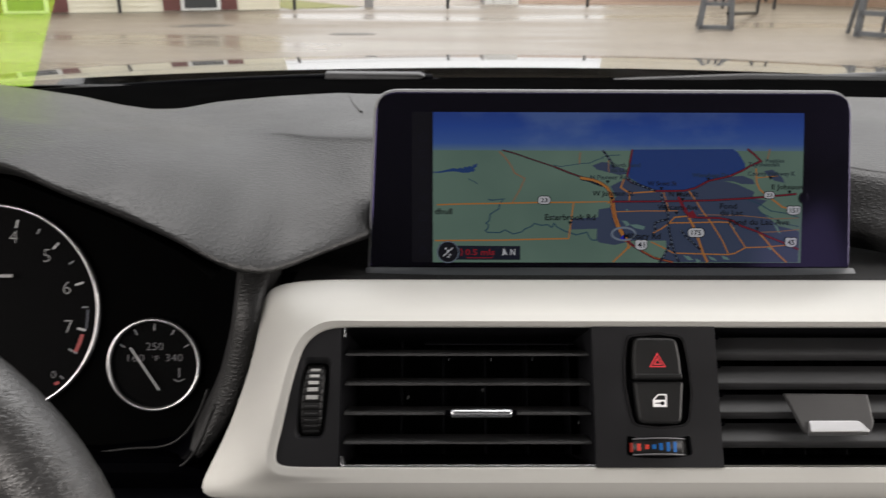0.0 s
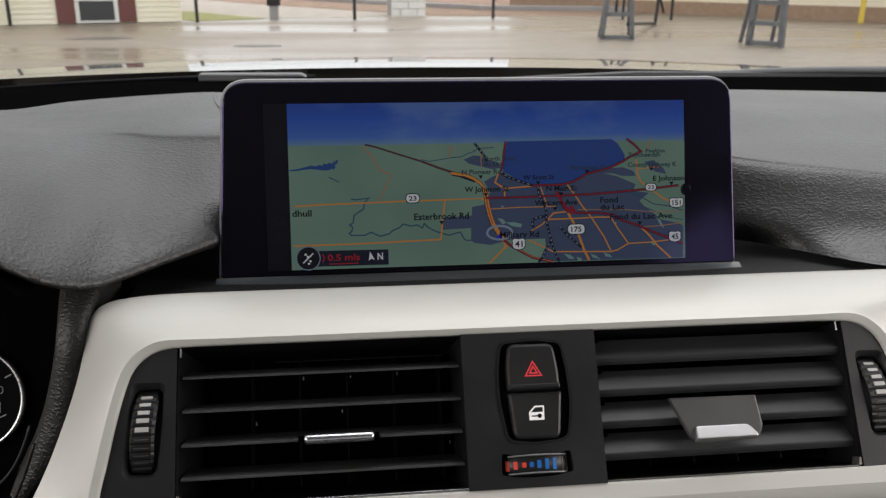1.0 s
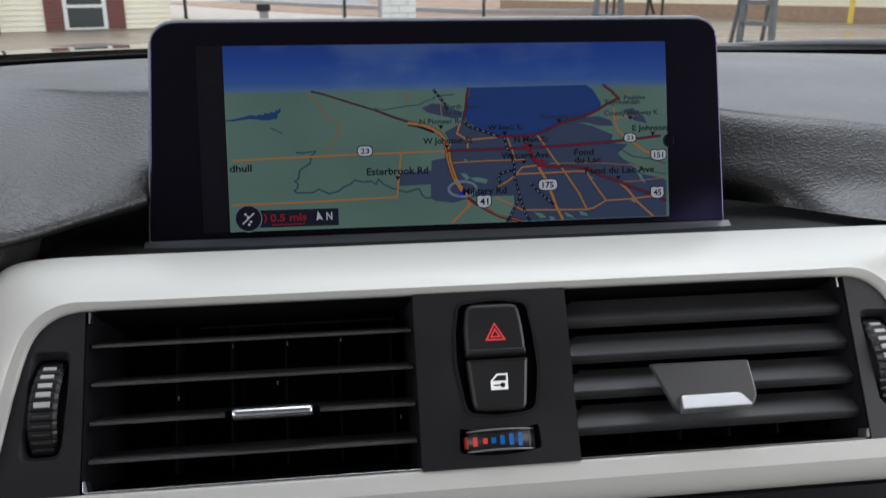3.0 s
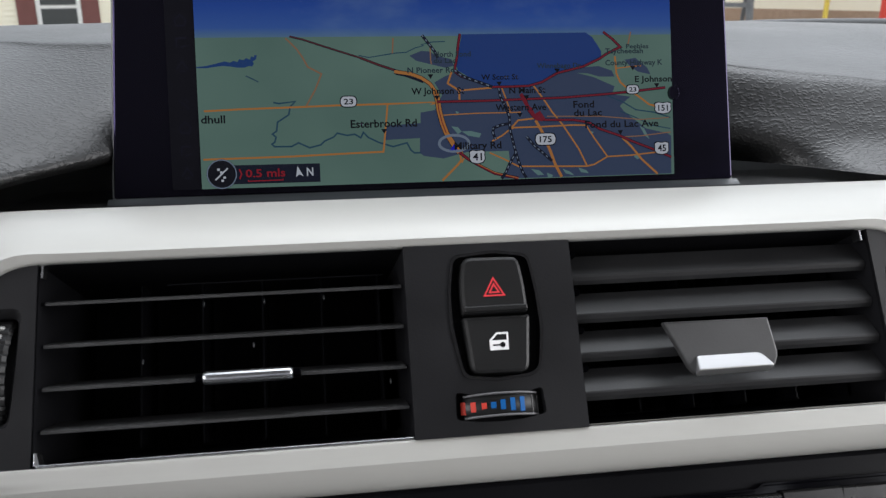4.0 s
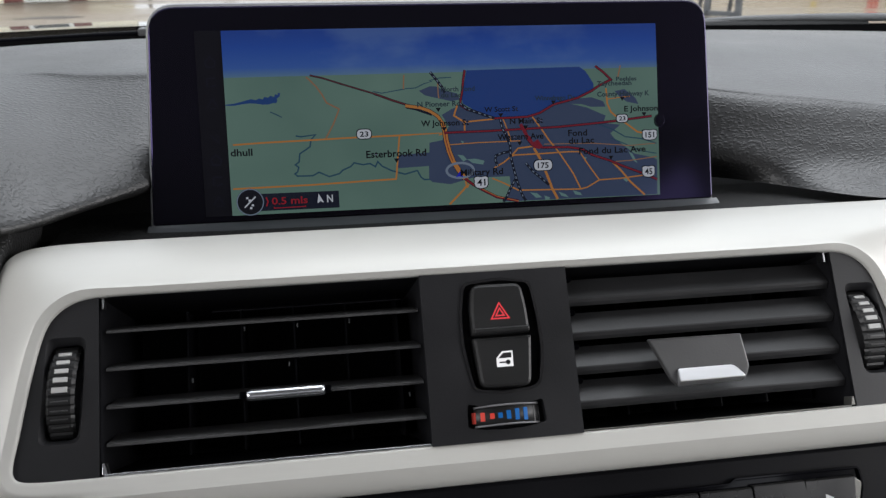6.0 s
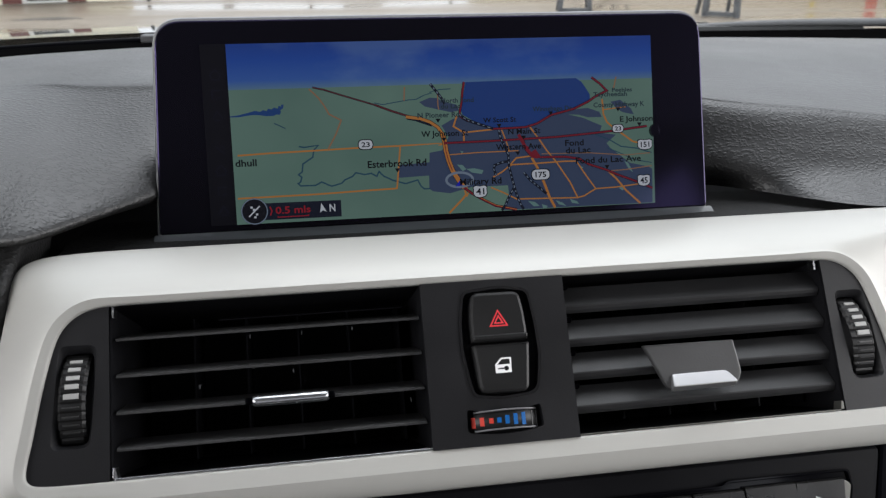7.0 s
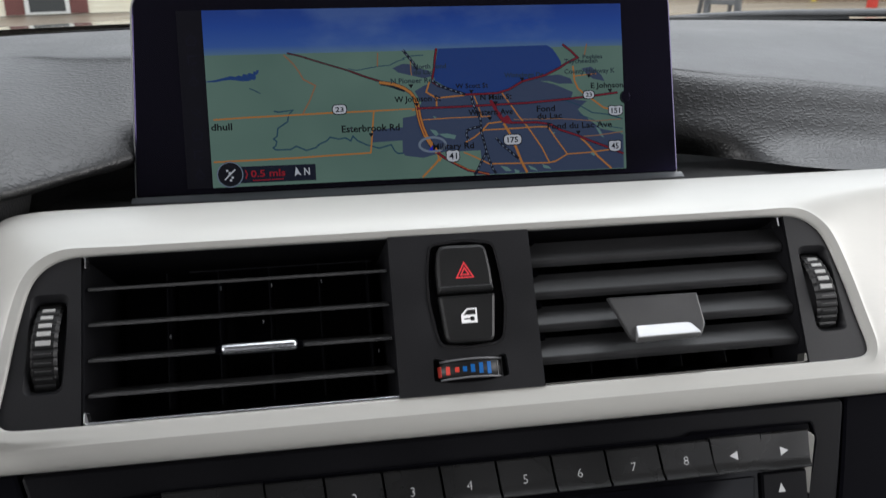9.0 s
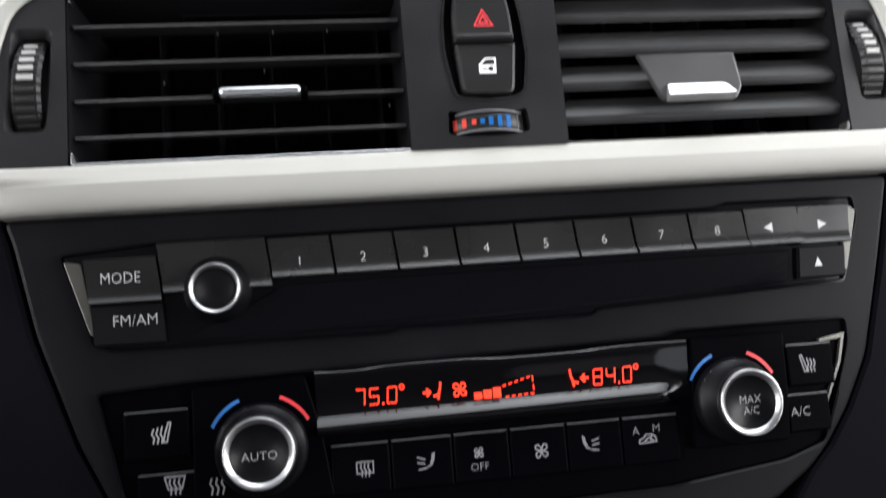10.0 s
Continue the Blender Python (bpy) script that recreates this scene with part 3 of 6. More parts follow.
def thumbwheel(parent, cx, slant, sign):
    """The serrated volume wheel in its slot."""
    def bend(u):
        return cx + slant * u
    slot = rounded([(bend(-0.0172) - 0.0055, -0.0172), (bend(-0.0172) + 0.0052, -0.0172), (bend(0.0142) + 0.0055, 0.0142), (bend(0.0142) - 0.0050, 0.0142)], 0.003)
    wheel = part("thumbwheel", slab(slot, -0.008, -0.0040, VENTS, 0.0004), DEEP, parent)
    r = 0.021
    bm = bmesh.new()
    rings = []
    steps = 44
    for k in range(steps + 1):
        a = -0.86 + 1.72 * k / steps
        rr = r - (0.0005 if k % 4 == 0 else 0.0)
        u, d = rr * math.sin(a) - 0.0015, rr * math.cos(a) - 0.0172
        c = bend(u)
        rings.append([bm.verts.new(VENTS @ Vector((c + o, u, d - e))) for o, e in ((-0.0046, 0.0012), (-0.0036, 0.0), (0.0036, 0.0), (0.0046, 0.0012))])
    for p, q in zip(rings, rings[1:]):
        for i in range(3):
            bm.faces.new((p[i], p[i + 1], q[i + 1], q[i]))
    part("ridged_drum", bm, SWITCH, wheel)
    for u in (-0.0046, -0.0078, -0.0106, -0.0132):
        a = math.asin((u + 0.0015) / r)
        tilt = Matrix.Translation((bend(u), u, r * math.cos(a) - 0.0172 + 0.0003)) @ Matrix.Rotation(-a, 4, "X")
        part("grip_line", slab(rect(-0.0028, -0.0002, 0.0028, 0.0002), -0.0006, 0.0002, VENTS @ tilt, 0.00005), TAB, wheel)
    for k, (u, w) in enumerate(((0.0114, 0.0042), (0.0086, 0.0042), (0.0056, 0.0044), (0.0026, 0.0046), (-0.0008, 0.0050))):
        a = math.asin((u + 0.0015) / r)
        d = r * math.cos(a) - 0.0172 + 0.00035
        tilt = Matrix.Translation((bend(u), u, d)) @ Matrix.Rotation(-a, 4, "X")
        h = 0.0009 + 0.0001 * k
        part("white_mark", slab(rect(-w / 2, -h * 0.7, w / 2, h * 0.7), -0.0006, 0.0002, VENTS @ tilt, 0.0001), WHEEL_MARK, wheel)


def end_block(parent, outline, sign):
    cx, slant = (-0.1512, 0.055) if sign < 0 else (0.1502, -0.09)
    hole = rounded([(cx + slant * u + o, u) for o, u in ((-0.0068, -0.0188), (0.0066, -0.0188), (0.0070, 0.0170), (-0.0060, 0.0172))], 0.003)
    block = part("end_block", slab_hole(outline, [hole], -0.03, 0.0008, VENTS), GREY, parent, "charcoal plastic end block")
    inner_hole = rounded([(cx + slant * u + o, u) for o, u in ((-0.0058, -0.0176), (0.0056, -0.0176), (0.0060, 0.0146), (-0.0052, 0.0146))], 0.003)
    rows = [[(x, u, d) for x, u in pts] for pts, d in ((hole, 0.0008), (inner_hole, -0.0010), (inner_hole, -0.006))]
    grid_mesh("wheel_recess", rows, GREY, block, closed=True, m=VENTS)


vent_l = thing("air_vent", (-0.085, -0.1, 0.965), "black air vent with thin slats and chrome tab", "air vent", "centre air vents")
duct(vent_l, -0.1390, -0.0266)
end_block(vent_l, OPEN_L + [(-0.1393, 0.0306)], -1)
for u in (0.0184, 0.0052, -0.0078, -0.0204):
    slat_mesh("slat", -0.1375, -0.0275, u, -0.0015, 0.017, 12, 0.0011, vent_l, SLAT)
slat_mesh("rear_slat", -0.1020, -0.0330, 0.0236, -0.0062, 0.010, 12, 0.0004, vent_l, DIAL)
# glints on the upright vanes' edges, put in as tiny grey plates
for x, u in ((-0.0907, 0.0167), (-0.0717, 0.0166), (-0.0527, 0.0169), (-0.0754, 0.0028), (-0.1094, -0.0005), (-0.0324, -0.0116)):
    part("vane_glint", slab(rect(x - 0.0002, u - 0.0007, x + 0.0002, u + 0.0007), -0.007, -0.006, VENTS, 0.0001), LEDGE, vent_l)
thumbwheel(vent_l, -0.1512, 0.055, -1)
bm = bmesh.new()
rings = []
for f in (0.0, 0.02, 0.06, 0.5, 0.94, 0.98, 1.0):
    x = -0.0902 + 0.0272 * f
    k = 0.75 if f in (0.0, 1.0) else 0.95 if f in (0.02, 0.98) else 1.0
    rings.append([bm.verts.new(VENTS @ Vector((x, -0.0076 + k * 0.0021 * math.cos(t), 0.0006 + k * 0.0030 * math.sin(t)))) for t in [2 * math.pi * j / 18 for j in range(18)]])
for p, q in zip(rings, rings[1:]):
    for i in range(18):
        bm.faces.new((p[i - 1], p[i], q[i], q[i - 1]))
bm.faces.new(rings[0])
bm.faces.new(list(reversed(rings[-1])))
tab = part("chrome_tab", bm, CHROME, vent_l, "polished chrome tab", True)
for x in (-0.0927, -0.0632):
    part("tab_end", slab(rounded(rect(x, -0.0086, x + 0.0025, -0.0062), 0.0006), -0.006, 0.0012, VENTS, 0.0005), BLACK, tab)
part("chrome_strip", slab(rect(-0.1375, -0.0306, -0.0268, -0.0298), -0.004, 0.0014, VENTS, 0.0002), CHROME, vent_l, "thin chrome strip")
part("chrome_corner", slab(rect(-0.1383, 0.0262, -0.1377, 0.0300), -0.004, 0.0004, VENTS, 0.0001), CHROME, vent_l)
part("chrome_corner", slab(rounded([(-0.1383, -0.0300), (-0.1366, -0.0300), (-0.1376, -0.0262), (-0.1383, -0.0262)], 0.0002), -0.004, 0.0010, VENTS, 0.0001), CHROME, vent_l)
vent_r = thing("air_vent", (0.085, -0.1, 0.965), "black air vent with broad tilted slats and chrome-edged tab", "air vent", "centre air vents")
duct(vent_r, 0.0292, 0.1386)
end_block(vent_r, [(-x - (0.0003 if x > -0.14 else 0.0015), u) for x, u in OPEN_L + [(-0.1393, 0.0306)]], 1)
for u in (0.0161, 0.0030, -0.0099, -0.0226):
    broad_slat(0.0280, 0.1380, u, vent_r)
thumbwheel(vent_r, 0.1502, -0.09, 1)
pad = part("tab_plate", slab(rounded([(0.0578, 0.0009), (0.0650, -0.0150), (0.0668, -0.0168), (0.0938, -0.0172), (0.0966, -0.0122), (0.0949, 0.0006)], [0.0005, 0.001, 0.001, 0.002, 0.002, 0.0005]), 0.0010, 0.0032, VENTS, 0.0006), TAB, vent_r, "charcoal tab plate")
lip_tilt = VENTS @ Matrix.Translation((0, -0.0110, 0.0032)) @ Matrix.Rotation(radians(-26), 4, "X")
part("chrome_tab", slab(rounded([(0.0668, -0.0056), (0.0676, 0.0), (0.0900, 0.0), (0.0934, -0.0054)], [0.0008, 0.001, 0.002, 0.0015]), -0.0030, 0.0006, lip_tilt, 0.0005), SATIN, pad, "bright satin metal lip")
part("chrome_strip", slab(rect(0.0292, -0.0306, 0.1368, -0.0300), -0.004, 0.0010, VENTS, 0.0002), SMOKED, vent_r, "thin smoky metal strip")
part("chrome_corner", slab(rect(0.1362, 0.0262, 0.1370, 0.0300), -0.004, 0.0004, VENTS, 0.0001), CHROME, vent_r)

part("chrome_corner", slab(rounded([(0.1366, -0.0300), (0.1382, -0.0300), (0.1382, -0.0268), (0.1374, -0.0268)], 0.0002), -0.004, 0.0010, VENTS, 0.0001), SMOKED, vent_r)

# ---- hazard and lock switches ----
switches = thing("switch_panel", (0.001, -0.12, 0.965), "charcoal switch panel with hazard and lock buttons", "switch panel")
well = rounded([(-0.0109, 0.0268), (0.0032, 0.0281), (0.0144, 0.0264), (0.0165, 0.0137), (0.0173, 0.0021), (0.0162, -0.0060), (0.0149, -0.0119), (0.0119, -0.0136), (0.0012, -0.0146), (-0.0099, -0.0132), (-0.0114, -0.0074), (-0.0133, 0.0040), (-0.0130, 0.0153)], 0.0026)
slot = rounded([(-0.0130, -0.0172), (-0.0060, -0.0187), (0.0010, -0.0192), (0.0080, -0.0187), (0.0150, -0.0172), (0.0157, -0.0255), (0.0085, -0.0267), (0.0010, -0.0271), (-0.0065, -0.0268), (-0.0134, -0.0257)], 0.0014)
part("faceplate", slab_hole([(-0.0266, -0.0309), (0.0290, -0.0309), (0.0290, 0.0306), (-0.0266, 0.0306)], [well, slot], -0.012, 0.0026, VENTS), GREY, switches)
wf = part("button_well", slab(well, -0.008, -0.0022, VENTS, 0.0002), DEEP, switches, "black button well")
part("well_wall", frame_slab(well, shrunk(well, 0.0010), -0.0030, 0.0031, VENTS), POLISH, wf, "glossy black rim")
haz = part("hazard_button", slab(rounded([(-0.0090, 0.0069), (0.0125, 0.0069), (0.0122, 0.0160), (0.0108, 0.0254), (-0.0078, 0.0256), (-0.0092, 0.0170)], [0.0010, 0.0010, 0.004, 0.003, 0.003, 0.004]), -0.003, 0.0048, VENTS, 0.0012), SWITCH, switches)
part("button_ridge", slab(rounded(rect(-0.0086, 0.0074, 0.0122, 0.0094), 0.0006), 0.003, 0.0058, VENTS, 0.0007), SWITCH, haz)
lock = part("lock_button", slab(rounded([(-0.0076, -0.0121), (0.0110, -0.0124), (0.0129, 0.0060), (-0.0091, 0.0060)], [0.0032, 0.0030, 0.0010, 0.0010], 5), -0.003, 0.0048, VENTS, 0.0012), SWITCH, switches)
tri = [(-0.0015, 0.0126), (0.0050, 0.0126), (0.00175, 0.0183)]
t_bm = ribbon([Vector(p) for p in tri], 0.0005, 0.0049, VENTS, closed=True)
c = Vector((0.0018, 0.01453))
ribbon([c + (Vector(p) - c) * 0.47 for p in tri], 0.0005, 0.0049, VENTS, t_bm, True)
part("warning_triangle", t_bm, RED_ICON, haz, "red warning triangle")
l_bm = slab([(-0.0012, -0.0050), (0.0049, -0.0050), (0.0049, -0.0019), (-0.0012, -0.0019)], 0.00482, 0.0049, VENTS, 0.00002)
ribbon([(-0.0010, -0.0020), (0.0013, 0.0003), (0.0047, 0.0003), (0.0047, -0.0020)], 0.0006, 0.0049, VENTS, l_bm)
symbol = part("door_lock_symbol", l_bm, BRIGHT, lock, "white car door symbol")
k_bm = ribbon([(-0.0002, -0.0034), (0.0024, -0.0034)], 0.0005, 0.00496, VENTS)
slab(circle(0.0030, -0.0034, 0.0009, 12), 0.00492, 0.00496, VENTS, 0.00001, k_bm)
part("key_symbol", k_bm, DEEP, symbol)
tw = part("temperature_wheel_slot", slab(slot, -0.008, -0.0010, VENTS, 0.0003), DEEP, switches)
bm = bmesh.new()
rings = []
for k in range(25):
    a = -0.62 + 1.24 * k / 24
    x, d = 0.0012 + 0.0205 * math.sin(a), 0.0205 * math.cos(a) - 0.0160
    rings.append([bm.verts.new(VENTS @ Vector((x, u - 0.0012 * math.sin(a) ** 2, d - e))) for u, e in ((-0.0256, 0.0012), (-0.0250, 0.0), (-0.0186, 0.0), (-0.0180, 0.0012))])
for p, q in zip(rings, rings[1:]):
    for i in range(3):
        bm.faces.new((p[i], p[i + 1], q[i + 1], q[i]))
drum = part("temperature_drum", bm, SWITCH, tw, smooth=True)
for u in (-0.0252, -0.0184):
    rim = [VENTS @ Vector((0.0012 + 0.0207 * math.sin(a), u - 0.0012 * math.sin(a) ** 2, 0.0207 * math.cos(a) - 0.0160)) for a in np.linspace(-0.60, 0.62, 15)]
    part("drum_rim", tube(rim, 0.00035, 6), EDGE, drum, smooth=True)
for x, h, mat_ in ((-0.0108, 0.0044, RED_MARK), (-0.0078, 0.0034, RED_MARK), (-0.0045, 0.0021, RED_MARK), (-0.0016, 0.0021, BLUE_MARK), (0.0014, 0.0034, BLUE_MARK), (0.0046, 0.0044, BLUE_MARK), (0.0078, 0.0050, BLUE_MARK), (0.0114, 0.0058, TAB), (0.0134, 0.0058, TAB)):
    a = math.asin((x - 0.0012) / 0.0205)
    d = 0.0205 * math.cos(a) - 0.0160 + 0.0001
    mm = VENTS @ Matrix.Translation((x, -0.0220 - 0.0012 * math.sin(a) ** 2, d)) @ Matrix.Rotation(a, 4, "Y")
    part("temperature_mark", slab(rect(*((-0.0008, -h * 0.45, 0.0008, h * 0.45) if mat_ is not TAB else (-0.00018, -h * 0.5, 0.00018, h * 0.5))), -0.0004, 0.0001, mm, 0.00005), mat_, drum)


# ---- infotainment display ----
display = thing("infotainment_display", (0, -0.01, 1.015), "wide freestanding dashboard display showing a navigation map", "display")
body_pts = rounded([(-0.1335, -0.0045), (0.1262, -0.0045), (0.1248, 0.0922), (-0.1296, 0.0922)], [0.003, 0.003, 0.013, 0.013], 8)
part("housing", slab(body_pts, -0.016, -0.0006, SCREEN, 0.0030), EDGE, display, "grey display housing")
inner_pts = rounded([(-0.1322, -0.0030), (0.1249, -0.0030), (0.1236, 0.0902), (-0.1283, 0.0902)], [0.002, 0.002, 0.0115, 0.0115], 8)
part("bezel", slab(inner_pts, -0.004, 0.0, SCREEN, 0.0008), GLASS_FRONT, display, "glossy black bezel glass")
# ledge under the glass
rows = []
for u, d in ((-0.0028, 0.0002), (-0.0050, 0.0040), (-0.0068, 0.0100), (-0.0082, 0.0118), (-0.0105, 0.0112), (-0.0160, 0.0)):
    rows.append([(x, u, d * (1 - 0.3 * (abs(x + 0.0036) / 0.13) ** 6)) for x in np.linspace(-0.1340, 0.1268, 27)])
grid_mesh("ledge", rows, LEDGE, display, "dark grey ledge under the glass", m=SCREEN)

L = 0.0003  # first lit layer above the glass
mm_ = 0.001


def lit(name, pts, layer, mat, parent=display, label=""):
    return part(name, slab([(x * mm_, u * mm_) for x, u in pts], L + layer * 0.0001 - 0.00005, L + layer * 0.0001, SCREEN, 0.00001), mat, parent, label)


def line(name, pts, width, layer, mat, parent, smooth=0):
    if smooth:
        pts = [tuple(p) for p in spline(pts, smooth)]
    return part(name, ribbon([(x * mm_, u * mm_) for x, u in pts], width * mm_, L + layer * 0.0001, SCREEN), mat, parent)


# unlit menu strip and the lit panel
UNLIT = glow("unlit_menu", 8, 8, 14)
UNLIT.node_tree.nodes["Principled BSDF"].inputs["Specular IOR Level"].default_value = 0.08
part("menu_strip", slab(rect(-0.1097, 0.0, -0.0985, 0.0797), 0.0, 0.0002, SCREEN, 0.00001), UNLIT, display, "unlit menu strip")
DIMMENU = glow("dim_menu_icon", 22, 23, 36)
MENU = [[[(-1, 0), (0, 1), (1, 0), (0.7, -1), (-0.7, -1), (-1, 0)]], [[(-0.8, -0.8), (-0.8, 0.9), (0.9, 0.9)], [(-0.2, -0.8), (0.9, -0.4)]], [[(-1, -0.6), (0, 0.9), (1, -0.6)], [(-0.5, -0.9), (0.6, -0.9)]], [[(-0.9, 0.8), (0.9, -0.8)], [(0.2, 0.9), (0.9, 0.3)]]]
for k, u in enumerate((0.0665, 0.0575, 0.0485, 0.0335, 0.0245, 0.0150, 0.0065)):
    bm = bmesh.new()
    for st in MENU[k % 4]:
        ribbon([(-0.1038 + 0.0022 * x, u + 0.0022 * y) for x, y in st], 0.0006, 0.00025, SCREEN, bm)
    part("menu_icon", bm, DIMMENU, display)
part("panel_tab", slab([(x, u) for x, u in circle(0.0985, 0.0346, 0.0022, 20, 0.0030)], L, L + 0.0022, SCREEN, 0.0001), GLASS_FRONT, display)
SKY = glow("map_sky", 40, 70, 140)
_g = tex(SKY, "ShaderNodeTexNoise", 14, (0.5, 1, 3), Detail=3.0)
n_, l_ = SKY.node_tree.nodes, SKY.node_tree.links
_co, _sep = n_.new("ShaderNodeTexCoord"), n_.new("ShaderNodeSeparateXYZ")
l_.new(_co.outputs["Object"], _sep.inputs[0])
_mr = n_.new("ShaderNodeMapRange")
_mr.inputs["From Min"].default_value, _mr.inputs["From Max"].default_value = 1.0815, 1.1015
l_.new(_sep.outputs["Z"], _mr.inputs["Value"])
_ad = n_.new("ShaderNodeMath")
_ad.operation, _ad.inputs[1].default_value = "MULTIPLY_ADD", 0.12
l_.new(_g.outputs[0], _ad.inputs[0])
l_.new(_mr.outputs[0], _ad.inputs[2])
_rp = ramp(SKY, _ad.outputs[0], [(0.0, lin(112, 142, 138)), (0.10, lin(98, 132, 160)), (0.28, lin(64, 104, 180)), (0.7, lin(42, 84, 172)), (1.0, lin(38, 74, 158))])
_cl = tex(SKY, "ShaderNodeTexNoise", 22, (0.7, 1, 1.5), Detail=5.0, Roughness=0.6)
_cm = grey_ramp(SKY, _cl.outputs[0], 0.0, 0.32, 0.54, 0.70)
_cx = n_.new("ShaderNodeMix")
_cx.data_type = "RGBA"
_cx.inputs["B"].default_value = lin(120, 150, 190)
l_.new(_cm.outputs[0], _cx.inputs["Factor"])
l_.new(_rp.outputs[0], _cx.inputs["A"])
l_.new(_cx.outputs["Result"], n_["Principled BSDF"].inputs["Emission Color"])
LAND = glow("map_land", 108, 138, 122)
_ln = tex(LAND, "ShaderNodeTexNoise", 25, Detail=2.0)
LAND.node_tree.links.new(ramp(LAND, _ln.outputs[0], [(0.35, lin(102, 132, 118)), (0.7, lin(114, 144, 128))]).outputs[0], LAND.node_tree.nodes["Principled BSDF"].inputs["Emission Color"])
LAKE = glow("map_lake", 38, 70, 136)
CITY = glow("map_city", 66, 80, 106)
WOOD = glow("map_park", 112, 146, 140)
ORANGE = glow("map_orange_road", 196, 130, 62)
DULL = glow("map_small_road", 160, 118, 84)
CRIMSON = glow("map_red_road", 132, 30, 44)
RUST = glow("map_rust_road", 104, 44, 46)
FAINT = glow("map_faint_ink", 44, 60, 66)
WATER = glow("map_stream", 40, 78, 98)
DARK = glow("map_dark_line", 22, 28, 42)
PALE = glow("map_pale_line", 128, 142, 158)
INK = glow("map_ink", 5, 8, 10)
PAPER = glow("map_shield_white", 214, 218, 222)
REDTEXT = glow("map_red_text", 160, 30, 40)
BLUEMARK = glow("map_position", 34, 40, 190)

land = lit("map_panel", [(-98.5, 0), (98.3, 0), (98.6, 62), (-98.5, 62)], 0, LAND, label="green map area")
lit("map_sky_band", [(-98.5, 59.5), (98.5, 59.5), (98.5, 79.6), (-98.5, 79.6)], 1, SKY, land, "blue sky band above the map")
lit("lake", [(8, 60.1), (7.3, 56.9), (5.3, 47.4), (5.8, 45.3), (12.2, 41.5), (16.5, 39.6), (22, 38.4), (30.8, 38.3), (38.7, 39.4), (45.5, 42), (49, 44.1), (57, 45.6), (63.9, 47.7), (67.4, 49.9), (67.4, 52.6), (65.8, 55.3), (63.6, 58.6), (60.8, 60.5)], 2, LAKE, land, "dark blue lake")
lit("city_area", [(-4.1, 40.6), (0.3, 43), (4.1, 44.4), (12.2, 41.1), (22, 38.2), (30.8, 38.1), (38.7, 39.2), (45.5, 41.7), (49.2, 43.8), (54.6, 44.1), (63.7, 41.8), (68.2, 39.8), (72.8, 37.8), (71.5, 34.5), (79.6, 33.3), (74.8, 29.5), (76.5, 27.3), (81.6, 23.3), (86.2, 19.7), (95.6, 17.5), (97.3, 16.3), (96.9, 0.3), (22.8, 0.3), (26.4, 6.2), (26, 11.8), (18.8, 11.8), (8.9, 11.9), (-1.6, 9.4), (-9.7, 10.7), (-11.2, 12), (-11, 18), (-25.1, 17.6), (-24.9, 23.4), (-10.5, 24.1), (-10.3, 28.4), (-4.4, 29.3), (-1.1, 35.3)], 2, CITY, land, "slate built-up area")
lit("north_town", [(-13.9, 51.6), (-9, 53.5), (-5.2, 53.2), (-3.7, 51.7), (3.3, 50), (4.4, 47.2), (0.4, 46.6), (-4.9, 47.9), (-11.3, 49.5)], 2, CITY, land)
lit("east_town", [(77.5, 48.9), (82.3, 49.7), (87.5, 45.5), (88.9, 42.6), (83.4, 43.8), (80.2, 45.9)], 2, CITY, land)
lit("east_town", [(50.1, 44), (60.4, 46), (66.1, 46.4), (71.8, 44.4), (72.9, 41.9), (66, 42), (61.4, 43.4)], 2, CITY, land)
for q in ([(2.2, 22.5), (4.9, 22.1), (6.5, 20.2), (4.8, 19.3)], [(6.5, 20.3), (10.3, 20.4), (14.6, 19.3), (13.8, 17.6), (9.1, 18.5)], [(35.2, 4), (38.6, 3.4), (40.8, 1.4), (38, 1.3)], [(48.8, 3.7), (52.2, 2.3), (53.8, 0.7), (50.1, 1.7)], [(55.7, 4), (59.1, 2.8), (60.2, 1.4), (56.7, 2)], [(41.9, 2.2), (44.7, 1.2), (44.1, 0.3), (42.4, 0.3)], [(81.2, 8.9), (83.5, 7.5), (81.8, 6.7), (80.3, 7.9)], [(83.3, 20.9), (85.3, 19.7), (87.5, 15.2), (85.5, 16.6)], [(4.1, 28.8), (5.7, 28.2), (4.7, 27.4)], [(60.7, 19.4), (63, 18.7), (62, 17.8)]):
    lit("park", q, 3, WOOD, land)
lit("pond", [(-98.6, 48.0), (-94.6, 48.4), (-90.7, 49.3), (-87.6, 50.1), (-85.4, 49.6), (-84.0, 50.3), (-82.5, 49.8), (-81.8, 50.9), (-80.3, 50.5), (-79.1, 51.3), (-77.6, 50.7), (-77.1, 52.0), (-76.0, 51.5), (-76.0, 52.4), (-74.9, 52.4), (-75.2, 50.9), (-76.6, 50.0), (-76.2, 49.1), (-76.9, 48.0), (-78.2, 48.2), (-79.8, 47.6), (-82.7, 47.6), (-85.5, 48.1), (-88.1, 48.3), (-90.7, 48.1), (-94.7, 47.5), (-98.4, 47.6)], 3, glow("map_pond", 36, 72, 128), land)
line("pond", [(-79.6, 44.3), (-77.3, 43.2), (-74.7, 41.8)], 0.45, 3, WATER, land)
